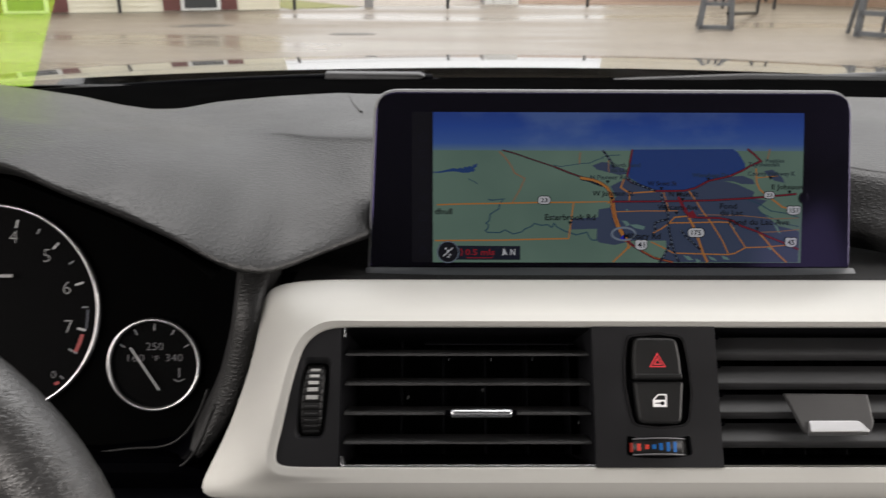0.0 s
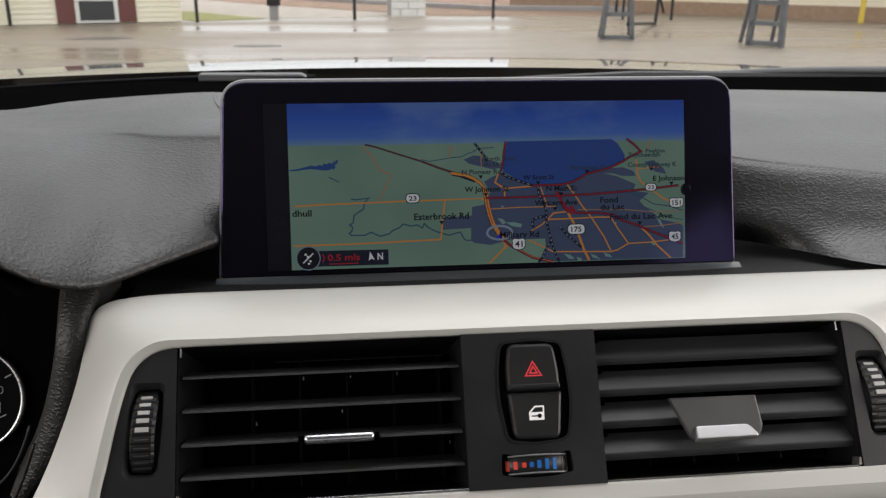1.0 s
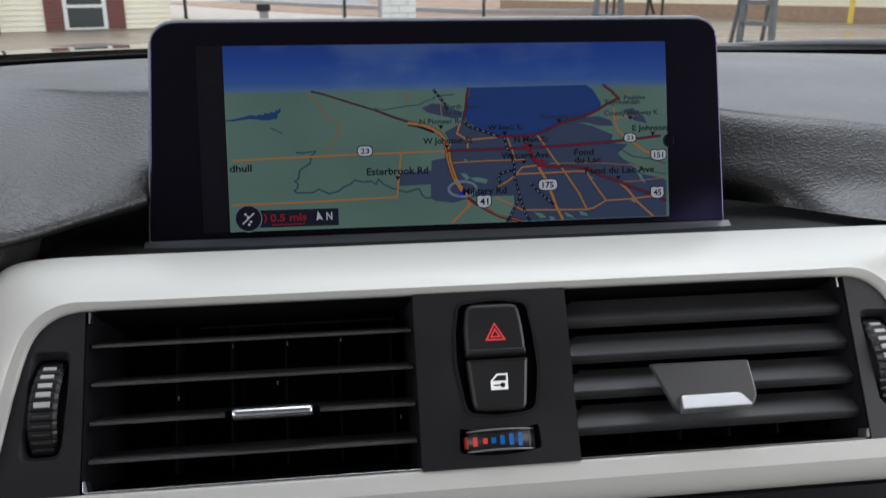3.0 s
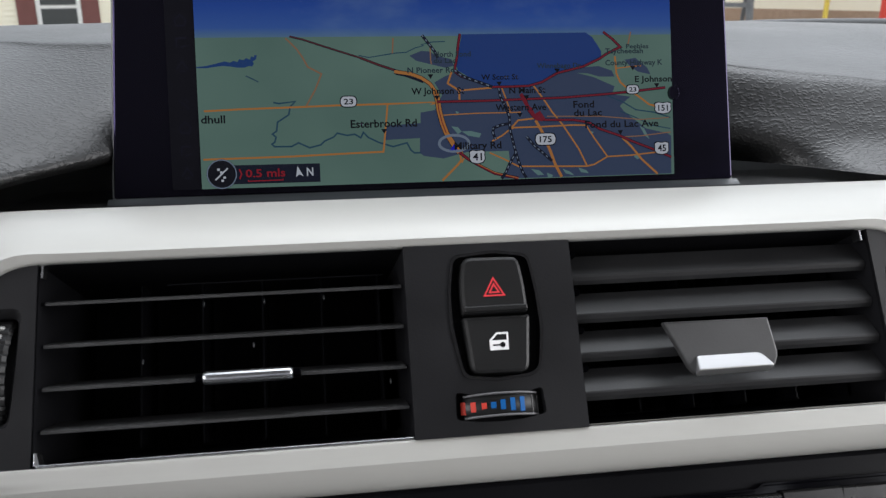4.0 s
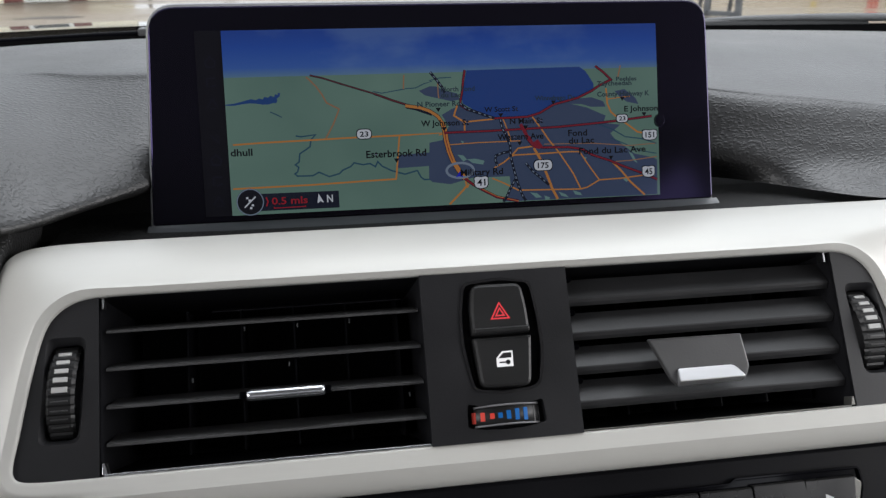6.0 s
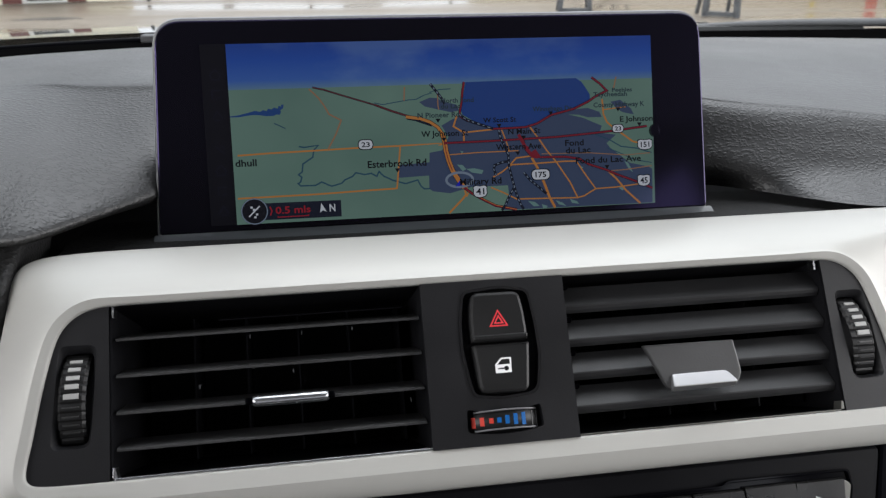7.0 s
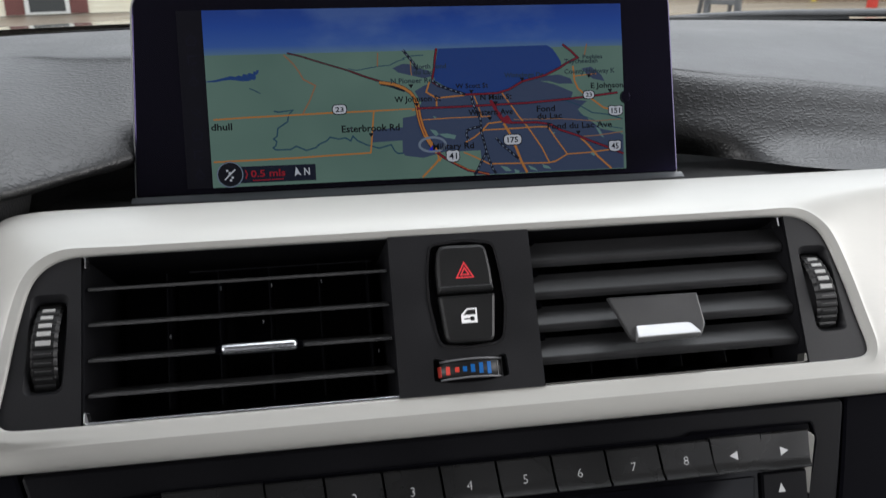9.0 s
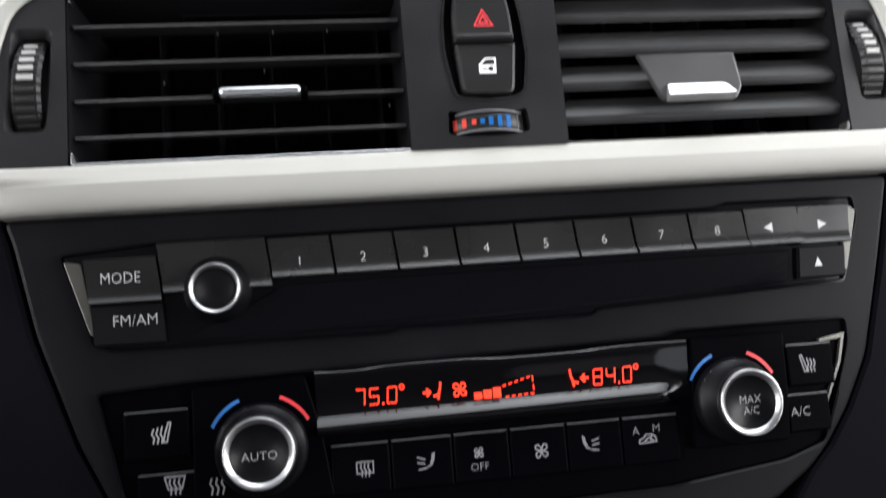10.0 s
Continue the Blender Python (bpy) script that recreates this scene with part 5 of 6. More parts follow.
def seg_digit(bm, ch, x, u, w, h, skew, m, d, thick):
    segs = {"0": "abcdef", "1": "bc", "2": "abged", "3": "abgcd", "4": "fgbc", "5": "afgcd", "6": "afgedc", "7": "abc", "8": "abcdefg", "9": "abcfgd"}[ch]
    pos = {"a": ((0, 1), (1, 1)), "b": ((1, 1), (1, 0.5)), "c": ((1, 0.5), (1, 0)), "d": ((0, 0), (1, 0)), "e": ((0, 0), (0, 0.5)), "f": ((0, 0.5), (0, 1)), "g": ((0, 0.5), (1, 0.5))}
    for sname in segs:
        (xa, ya), (xb, yb) = pos[sname]
        # dotted strokes, as on a dot display
        n = 3 if abs(ya - yb) > 0 else 3
        for k in range(n):
            t0, t1 = (k + 0.02) / n, (k + 0.90) / n
            pa = (x + (xa + (xb - xa) * t0) * w + (ya + (yb - ya) * t0) * skew, u + (ya + (yb - ya) * t0) * h)
            pb = (x + (xa + (xb - xa) * t1) * w + (ya + (yb - ya) * t1) * skew, u + (ya + (yb - ya) * t1) * h)
            ribbon([pa, pb], thick, d, m, bm)


def readout_number(digits, x):
    bm = bmesh.new()
    for k, ch in enumerate(digits):
        seg_digit(bm, ch, x + k * 0.0047 + (0.0013 if k == 2 else 0), -0.0506, 0.0030, 0.0052, 0.0004, RADIO, 0.0024, 0.00056)
    ribbon([(x + 0.0089, -0.0506), (x + 0.0096, -0.0506)], 0.0008, 0.0024, RADIO, bm)
    ribbon(circle(x + 0.0158, -0.0456, 0.0008, 8), 0.0005, 0.0024, RADIO, bm, True)
    part("temperature_readout", bm, AMBER, readout, "glowing orange digits")


readout_number("750", -0.0515)
readout_number("840", 0.0312)
bm = bmesh.new()
for k in range(3):
    h = 0.0022 + 0.0006 * k
    x = -0.0112 + 0.0033 * k
    bm = slab(rect(x, -0.0520, x + 0.0028, -0.0520 + h), 0.0022, 0.0024, RADIO, 0.00002, bm)
pts = [(-0.0012, -0.0484), (0.0096, -0.0456), (0.0098, -0.0516), (-0.0012, -0.0520)]
for a, b in zip(pts, pts[1:]):
    n = max(2, int(math.dist(a, b) / 0.0022))
    for k in range(n):
        t0, t1 = k / n, (k + 0.62) / n
        ribbon([(a[0] + (b[0] - a[0]) * t0, a[1] + (b[1] - a[1]) * t0), (a[0] + (b[0] - a[0]) * t1, a[1] + (b[1] - a[1]) * t1)], 0.0005, 0.0024, RADIO, bm)
part("fan_bars", bm, AMBER, readout, "glowing orange fan bars")
FAN = []
for k in range(4):
    a = radians(90 * k + 20)
    petal = [(0.0, 0.0), (0.55, -0.10), (0.95, 0.12), (0.98, 0.55), (0.62, 0.72), (0.35, 0.45), (0.0, 0.0)]
    FAN.append([(x * math.cos(a) - y * math.sin(a), x * math.sin(a) + y * math.cos(a)) for x, y in petal])
SEAT = [[(0.9, 1), (0.6, -0.3), (0.5, -0.8), (0.15, -0.8), (0.3, -0.1), (0.65, 1.0), (0.9, 1)], [(-0.8, -0.9), (-0.65, -0.4), (-0.9, 0.0), (-0.7, 0.5)], [(-0.4, -0.9), (-0.25, -0.4), (-0.5, 0.0), (-0.3, 0.6)], [(0.0, -0.9), (0.1, -0.4), (-0.1, 0.0), (0.1, 0.7)]]
AIRFLOW = [[(-1.0, 0.6), (-0.1, 0.3)], [(-1.0, 0.0), (-0.1, -0.15)], [(-0.9, -0.75), (0.1, -0.6)], [(0.95, 1.0), (0.85, 0.2), (0.55, -0.35), (0.15, -0.5)], [(0.75, 0.9), (0.65, 0.2), (0.4, -0.15)]]
BLOWER = [[(-1.0, 0.0), (-0.25, 0.0)], [(-0.6, 0.4), (-0.2, 0.0), (-0.6, -0.4)], [(0.95, 1.0), (0.85, 0.2), (0.6, -0.3), (0.1, -0.45)], [(0.75, 0.0), (0.6, -0.8)]]
DEFROST = [[(-0.9, 0.7), (0.9, 0.7), (0.6, -0.4), (-0.6, -0.4), (-0.9, 0.7)], [(-0.4, 0.5), (-0.5, 0.1), (-0.3, -0.3), (-0.4, -0.9)], [(0.0, 0.5), (-0.1, 0.1), (0.1, -0.3), (0.0, -0.9)], [(0.4, 0.5), (0.3, 0.1), (0.5, -0.3), (0.4, -0.9)]]
REAR = [[(-0.9, 0.7), (0.9, 0.7), (0.9, -0.5), (-0.9, -0.5), (-0.9, 0.7)], [(-0.4, 0.5), (-0.5, 0.1), (-0.3, -0.3), (-0.4, -0.9)], [(0.0, 0.5), (-0.1, 0.1), (0.1, -0.3), (0.0, -0.9)], [(0.4, 0.5), (0.3, 0.1), (0.5, -0.3), (0.4, -0.9)]]
CAR = [[(-1, -0.5), (-0.95, -0.1), (-0.5, 0.0), (-0.2, 0.4), (0.5, 0.4), (0.9, 0.1), (1, -0.4), (-1, -0.5)], [(-0.4, -0.3), (0.1, 0.05), (0.5, 0.1)], [(0.5, 0.3), (0.3, -0.2), (0.7, -0.25)]]
WAVES = [[(-0.6, 0.9), (-0.8, 0.3), (-0.5, -0.2), (-0.7, -0.9)], [(0, 0.9), (-0.2, 0.3), (0.1, -0.2), (-0.1, -0.9)], [(0.6, 0.9), (0.4, 0.3), (0.7, -0.2), (0.5, -0.9)]]
icon("airflow_symbol", BLOWER, -0.0255, -0.0483, 0.0032, 0.0024, AMBER, readout, 0.0008)
icon("fan_symbol", FAN, -0.0160, -0.0482, 0.0024, 0.0024, AMBER, readout, 0.0006)
icon("airflow_symbol", [[(-x, y) for x, y in st] for st in BLOWER], 0.0262, -0.0480, 0.0034, 0.0024, AMBER, readout, 0.0008)


def ac_button(name, x0, x1, u0, u1, d=0.0014):
    key = part(name, slab(rounded(rect(x0, u0, x1, u1), 0.0008), -0.002, d, RADIO, 0.0007), BLACK, climate)
    # highlight on the key's top bevel, painted as a thin pale line
    part("key_glint", ribbon([(x0 + 0.0004, u1), (x1 - 0.0004, u1)], 0.00045, d, RADIO, None, False, 0.0003), KEY_GLINT, key)
    return key


FLOW_BACK = [[(-x, y) for x, y in st] for st in AIRFLOW]
for k, (x0, x1, sym, cx, sz) in enumerate(((-0.0608, -0.0412, REAR, -0.0497, 0.0038), (-0.0408, -0.0200, AIRFLOW, -0.0292, 0.0038), (-0.0196, -0.0004, FAN, -0.0111, 0.0020), (0.0, 0.0198, FAN, 0.0107, 0.0030), (0.0202, 0.0396, FLOW_BACK, 0.0284, 0.0038), (0.0400, 0.0606, CAR, 0.0490, 0.0040))):
    b = ac_button("climate_button", x0, x1, -0.0795, -0.0632, 0.0016)
    icon("button_symbol", sym, cx, -0.0713 + (0.0014 if k == 2 else 0.0006 if k > 3 else 0.0), sz * 0.80, 0.00166, DIM_ICON, b, 0.00042)
    if k == 2:
        text("off_text", "OFF", -0.0110, -0.0745, 0.00166, DIM_ICON, b, RADIO, 0.0026, 0.0062)
    if k == 5:
        text("recirculation_text", "A", 0.0449, -0.0678, 0.00166, DIM_ICON, b, RADIO, 0.0028)
        text("recirculation_text", "M", 0.0524, -0.0674, 0.00166, DIM_ICON, b, RADIO, 0.0028)


def dial(cx, cu, top_text, plate):
    pl = part("dial_plate", slab(rounded(plate, 0.0012), -0.002, 0.0020, RADIO, 0.0006), BLACK, climate)
    kb = part("temperature_dial", lathe([(0.0152, 0.000), (0.0150, 0.004), (0.0142, 0.0060), (0.0136, 0.0062), (0.0122, 0.0130), (0.0114, 0.0138), (0.0088, 0.0136), (0.0085, 0.0130), (0.0, 0.0130)], cx, cu, RADIO, 56), DIAL, climate, smooth=True)
    part("dial_ring", lathe([(0.0114, 0.0134), (0.0113, 0.0147), (0.0110, 0.0151), (0.0106, 0.0150), (0.0094, 0.0138), (0.0088, 0.0131)], cx, cu, RADIO, 56), DIAL_RING, kb, "brushed silver ring", True)
    n = len(top_text)
    for k, row in enumerate(top_text):
        text("dial_text", row, cx, cu - 0.0008 + (n - 1) * 0.0018 - k * 0.0038, 0.0136, NUMERAL, kb, RADIO, 0.0027, 0.0110 if row == "AUTO" else 0.0076 if row == "MAX" else 0.0056)
    for a0, a1, mat_ in ((152, 112, BLUE_ICON), (68, 28, RED_ICON)):
        arc = [(cx + 0.0176 * math.cos(radians(a0 + (a1 - a0) * k / 14)), cu + 0.0176 * math.sin(radians(a0 + (a1 - a0) * k / 14))) for k in range(15)]
        part("colour_arc", ribbon(arc, 0.0011, 0.0021, RADIO), mat_, pl)
    for a in (108, 90, 72, 130, 145):
        part("dial_dot", slab([(cx + 0.0142 * math.cos(radians(a)) + x, cu + 0.0142 * math.sin(radians(a)) + y) for x, y in circle(0, 0, 0.0003, 6)], 0.0050, 0.0056, RADIO, 0.0001), DIM_ICON, kb)


dial(-0.0828, -0.0618, ["AUTO"], [(-0.1048, -0.0790), (-0.0600, -0.0790), (-0.0628, -0.0590), (-0.0676, -0.0392), (-0.1045, -0.0404)])
dial(0.0824, -0.0604, ["MAX", "A/C"], [(0.0660, -0.0760), (0.1020, -0.0760), (0.1034, -0.0590), (0.1040, -0.0378), (0.0684, -0.0374)])
b = ac_button("seat_heat_button", -0.1262, -0.1054, -0.0620, -0.0466)
icon("seat_symbol", SEAT, -0.1144, -0.0540, 0.0034, 0.00146, NUMERAL, b, 0.00045)
b = ac_button("defrost_button", -0.1225, -0.1030, -0.0800, -0.0668)
icon("defrost_symbol", DEFROST, -0.1108, -0.0704, 0.0036, 0.00146, DIM_ICON, b, 0.0005)
icon("vent_symbol", WAVES, -0.0974, -0.0722, 0.0030, 0.00206, DIM_ICON, climate, 0.0005)
b = ac_button("seat_heat_button", 0.1042, 0.1222, -0.0578, -0.0428, 0.0018)
icon("seat_symbol", [[(-x, y) for x, y in st] for st in SEAT], 0.1122, -0.0500, 0.0032, 0.00186, DIM_ICON, b, 0.00045)
b = ac_button("cooling_button", 0.1026, 0.1190, -0.0740, -0.0606)
text("cooling_text", "A/C", 0.1074, -0.0666, 0.00146, NUMERAL, b, RADIO, 0.0032, 0.0074)


# ---- instrument cluster ----
CLUSTER = plane_frame((0, -0.045, 0.98), 18)
cluster = thing("instrument_cluster", (-0.3, -0.03, 0.93), "black instrument cluster with silver-ringed gauges", "instrument cluster")
part("cluster_face", slab(rounded([(-0.50, -0.075), (-0.196, -0.075), (-0.196, 0.060), (-0.236, 0.080), (-0.281, 0.096), (-0.35, 0.110), (-0.50, 0.112)], 0.01), -0.02, 0.0, CLUSTER, 0.002), FRIT, cluster)


def gauge(name, cx, cu, r, label, a0=0, a1=360):
    g = part(name, slab(circle(cx, cu, r, 48), 0.0, 0.0012, CLUSTER, 0.0003), GAUGE, cluster, label)
    n = 72
    bm = bmesh.new()
    rings = []
    for k in range(n + 1):
        a = radians(a0 + (a1 - a0) * k / n)
        rings.append([bm.verts.new(CLUSTER @ Vector((cx + rr * math.cos(a), cu + rr * math.sin(a), d))) for rr, d in ((r, 0.001), (r - 0.0002, 0.0034), (r - 0.0010, 0.0040), (r - 0.0018, 0.0034), (r - 0.0020, 0.001))])
    for p, q in zip(rings, rings[1:]):
        for i in range(4):
            bm.faces.new((p[i], p[i + 1], q[i + 1], q[i]))
    part("gauge_ring", bm, RING, g, "thin silver ring", True)
    return g


def tick(parent, cx, cu, r0, r1, a, w=0.0007, mat=None):
    a = radians(a)
    part("tick", ribbon([(cx + r0 * math.cos(a), cu + r0 * math.sin(a)), (cx + r1 * math.cos(a), cu + r1 * math.sin(a))], w, 0.0014, CLUSTER), mat or DIM_ICON, parent)


OC = (-0.2460, -0.0066)
oil = gauge("oil_gauge", *OC, 0.0248, "small temperature gauge")
for a in (150, 120, 90, 60, 30):
    tick(oil, *OC, 0.0180, 0.0212, a)
for body_, x, u, h, w in (("250", 0.0002, 0.0096, 0.0042, 0.0090), ("160", -0.0098, 0.0034, 0.0040, 0.0086), ("340", 0.0104, 0.0036, 0.0040, 0.0088), ("°F", 0.0004, 0.0032, 0.0028, 0.0040)):
    text("gauge_number", body_, OC[0] + x, OC[1] + u, 0.0015, DIM_ICON, oil, CLUSTER, h, w)
part("needle", ribbon([(OC[0] + 0.0028, OC[1] - 0.0135), (OC[0] - 0.0122, OC[1] + 0.0090)], 0.0009, 0.0030, CLUSTER), ICON, oil, "white needle")
part("drip_symbol", ribbon([(OC[0] + 0.0100, OC[1] - 0.0080), (OC[0] + 0.0126, OC[1] - 0.0092), (OC[0] + 0.0156, OC[1] - 0.0080)], 0.0005, 0.0015, CLUSTER), DIM_ICON, oil)
part("drip_symbol", ribbon([(OC[0] + 0.0130, OC[1] - 0.0070), (OC[0] + 0.0130, OC[1] - 0.0020)], 0.0006, 0.0015, CLUSTER), DIM_ICON, oil)
TC = (-0.3300, 0.0225)
tach = gauge("rev_counter", *TC, 0.0560, "large rev counter with white numbers", -62, 242)
for num, a in ((3, 104), (4, 75), (5, 46), (6, 17), (7, -13)):
    tick(tach, *TC, 0.0445, 0.0490, a, 0.0011, ICON)
    tick(tach, *TC, 0.0460, 0.0490, a + 14.5, 0.0008)
    text("rev_number", str(num), TC[0] + 0.0398 * math.cos(radians(a)), TC[1] + 0.0398 * math.sin(radians(a)), 0.0015, NUMERAL, tach, CLUSTER, 0.0072)
part("red_zone", ribbon([(TC[0] + 0.0478 * math.cos(radians(a)), TC[1] + 0.0478 * math.sin(radians(a))) for a in range(-28, -14, 2)], 0.0019, 0.0015, CLUSTER), DIM_RED, tach, "red warning arc")
part("blue_zone", ribbon([(TC[0] + 0.0490 * math.cos(radians(a)), TC[1] + 0.0490 * math.sin(radians(a))) for a in range(-12, 2, 2)], 0.0009, 0.0015, CLUSTER), DIM_BLUE, tach)
tick(tach, *TC, 0.0440, 0.0490, -28.5, 0.0009)
text("gauge_number", "0", -0.2994, -0.0120, 0.0015, DIM_ICON, tach, CLUSTER, 0.0042)
tick(tach, *TC, 0.0490, 0.0515, -46, 0.0007)
part("red_mark", ribbon([(-0.2990, -0.0172), (-0.2966, -0.0162)], 0.0016, 0.0015, CLUSTER), DIM_RED, tach, "dim red mark")
part("needle_tip", ribbon([(-0.3300, 0.0404), (-0.3192, 0.0404)], 0.0016, 0.0040, CLUSTER), NUMERAL, tach, "grey needle")
# shroud between cluster and trim, running down beside the silver panel
shroud_rows = []
outer_curve = spline([(-0.1802, -0.0420, 1.0355), (-0.1800, -0.0720, 1.0276), (-0.1814, -0.0840, 1.0158), (-0.1844, -0.0860, 1.0010), (-0.1898, -0.0860, 0.9830), (-0.1971, -0.0860, 0.9658), (-0.2084, -0.0860, 0.9482), (-0.2223, -0.0860, 0.9356), (-0.2454, -0.0860, 0.9323), (-0.2792, -0.0860, 0.9305), (-0.3318, -0.0860, 0.9294)], 4)
inner_curve = spline([(-0.1965, -0.0480, 1.0390), (-0.1966, -0.0600, 1.0300), (-0.1977, -0.0660, 1.0170), (-0.2003, -0.0660, 1.0045), (-0.2040, -0.0660, 0.9910), (-0.2092, -0.0660, 0.9754), (-0.2169, -0.0660, 0.9588), (-0.2289, -0.0660, 0.9401), (-0.2458, -0.0660, 0.9354), (-0.2767, -0.0660, 0.9323), (-0.3286, -0.0660, 0.9313)], 4)
for o, i in zip(outer_curve, inner_curve):
    o, i = Vector(o), Vector(i)
    mid = (o + i) / 2
    shroud_rows.append([tuple(i + Vector((-0.004, 0.060, 0))), tuple(i + Vector((0, 0.012, 0))), tuple(i + (mid - i) * 0.12 + Vector((0, 0.002, 0))), tuple(mid + Vector((-0.002, -0.007, 0))), tuple(o + (mid - o) * 0.3 + Vector((0, -0.004, 0))), tuple(o + Vector((0.0005, 0.001, 0))), tuple(o + Vector((0.001, 0.010, 0))), tuple(o + Vector((0.001, 0.060, 0)))])
grid_mesh("cluster_shroud", shroud_rows[:27], SHROUD, dash, "leather-grained shroud edge")
# the shroud's lower corner in black, its shade put into the colour
grid_mesh("shaded_foot", shroud_rows[26:], BLACK, dash)
# moulded edge lines of the shroud's lower corner
for keys in ([(-0.3076, -0.0720, 0.9325), (-0.2733, -0.0720, 0.9353), (-0.2555, -0.0720, 0.9377), (-0.2377, -0.0720, 0.9391), (-0.2269, -0.0720, 0.9455), (-0.2185, -0.0720, 0.9571), (-0.2120, -0.0715, 0.9719)], [(-0.3105, -0.0877, 0.9297), (-0.2594, -0.0877, 0.9326), (-0.2421, -0.0877, 0.9342), (-0.2277, -0.0879, 0.9362), (-0.2186, -0.0885, 0.9435), (-0.2112, -0.0895, 0.9565), (-0.2038, -0.0900, 0.9738)]):
    part("moulded_edge", tube(spline(keys, 4), 0.0007, 8), HOOD_EDGE, dash, smooth=True)
# hood lining under the visor, and the lower cover
rows = []
for x, z in ((-0.55, 1.112), (-0.45, 1.110), (-0.351, 1.104), (-0.281, 1.091), (-0.236, 1.072), (-0.212, 1.058), (-0.198, 1.045)):
    rows.append([(x, -0.094, z - 0.004), (x, -0.05, z - 0.008), (x, 0.0, z - 0.010), (x, 0.03, z - 0.012)])
grid_mesh("visor_lining", rows, FRIT, dash)
part("lower_cover", slab(rounded([(-0.55, -0.10), (-0.205, -0.10), (-0.200, -0.058), (-0.225, -0.050), (-0.55, -0.050)], 0.006), -0.01, 0.03, CLUSTER, 0.006), BLACK, dash)
part("knee_panel", slab([(-0.60, -0.40), (-0.21, -0.40), (-0.206, -0.10), (-0.60, -0.10)], -0.02, 0.03, CLUSTER, 0.004), BLACK, dash)

# ---- steering wheel ----
wheel = thing("steering_wheel", (-0.372, -0.24, 0.915), "black leather steering wheel with stitched rim", "steering wheel")
WM = Matrix.Translation((-0.372, -0.245, 0.915)) @ Matrix.Rotation(radians(90 - 26), 4, "X")
rows = []
for k in range(97):
    a = 2 * math.pi * k / 96
    c, s_ = math.cos(a), math.sin(a)
    grip = 0.0128 + 0.0020 * math.exp(-((math.degrees(a) - 38) / 14) ** 2)
    rows.append([((0.1757 + grip * math.cos(b)) * c, (0.1757 + grip * math.cos(b)) * s_, grip * math.sin(b) * 1.15) for b in [2 * math.pi * j / 20 for j in range(20)]])
grid_mesh("rim", rows, RIM_LEATHER, wheel, closed=True, m=WM)
part("hub", lathe([(0.0, -0.02), (0.07, -0.02), (0.078, -0.005), (0.07, 0.018), (0.0, 0.026)], 0, 0, WM, 40), BLACK, wheel, smooth=True)
for a in (0, 180, 270):
    sp = Matrix.Rotation(radians(a), 4, "Z")
    part("spoke", slab(rounded([(0.06, -0.022), (0.165, -0.014), (0.165, 0.014), (0.06, 0.022)], 0.006), -0.010, 0.008, WM @ sp, 0.004), BLACK, wheel)
bm = bmesh.new()
for k in range(110):
    a = 2 * math.pi * k / 110
    p = Vector((0.1565 * math.cos(a), 0.1565 * math.sin(a), 0.0075))
    q = Vector((0.1565 * math.cos(a + 0.03), 0.1565 * math.sin(a + 0.03), 0.0085))
    tube([WM @ p, WM @ q], 0.0005, 5, bm)
part("stitching", bm, DIM_ICON, wheel)

# ---- car body ----
PAINT = material("car_paint", (0.02, 0.021, 0.024), 0.25, 0.2, coat=1.0)
_p = tex(PAINT, "ShaderNodeTexNoise", 4000, Detail=1.0)
to(PAINT, grey_ramp(PAINT, _p.outputs[0], 0.2, 0.34).outputs[0], "Roughness")
hood = thing("car_hood", (0, 1.0, 0.8), "glossy dark car hood reflecting the lot", "car hood")
rows = []
for y in np.linspace(0.46, 1.62, 48):
    z = 1.078 - 0.0995 * (y - 0.45) - 0.133 * (y - 0.75) ** 2 - 0.5 * max(0, y - 1.45) ** 2
    rows.append([(x, y, z - 0.055 * x * x - 0.6 * max(0, abs(x) - 0.62) ** 2) for x in np.linspace(-0.84, 0.84, 57)])
rows.append([(x, y, z - 0.25) for x, y, z in rows[-1]])
hood_skin = grid_mesh("hood_skin", rows, PAINT, hood)
rows = [[(x, 0.452 + dy, 1.0665 - 0.0125 + dz - 0.055 * x * x - 0.6 * max(0, abs(x) - 0.62) ** 2) for x in np.linspace(-0.80, 0.80, 41)] for dy, dz in ((-0.006, -0.02), (-0.007, -0.002), (-0.003, 0.0005), (0.002, -0.001), (0.004, -0.02))]
grid_mesh("hood_seal", rows, EDGE, hood, "grey rubber hood seal")
part("car_front", box(bmesh.new(), -0.84, 1.5, 0.2, 0.84, 1.6, 0.75), PAINT, hood)
for sgn in (-1, 1):
    bm = bmesh.new()
    box(bm, sgn * 0.84 - 0.02, 0.3, 0.2, sgn * 0.84 + 0.02, 1.6, 0.86)
    part("fender", bm, PAINT, hood)

GLASS = bpy.data.materials.new("windscreen_glass")
GLASS.use_nodes = True
gn, gl = GLASS.node_tree.nodes, GLASS.node_tree.links
gn.remove(gn["Principled BSDF"])
_tr, _gs, _mx, _fr = gn.new("ShaderNodeBsdfTransparent"), gn.new("ShaderNodeBsdfGlossy"), gn.new("ShaderNodeMixShader"), gn.new("ShaderNodeFresnel")
_tr.inputs["Color"].default_value = (0.93, 0.96, 0.95, 1)
_gs.inputs["Roughness"].default_value = 0.0
_fr.inputs["IOR"].default_value = 1.3
gl.new(_fr.outputs[0], _mx.inputs[0])
gl.new(_tr.outputs[0], _mx.inputs[1])
gl.new(_gs.outputs[0], _mx.inputs[2])
gl.new(_mx.outputs[0], gn["Material Output"].inputs["Surface"])
SHIELD_SLOPE = 0.56


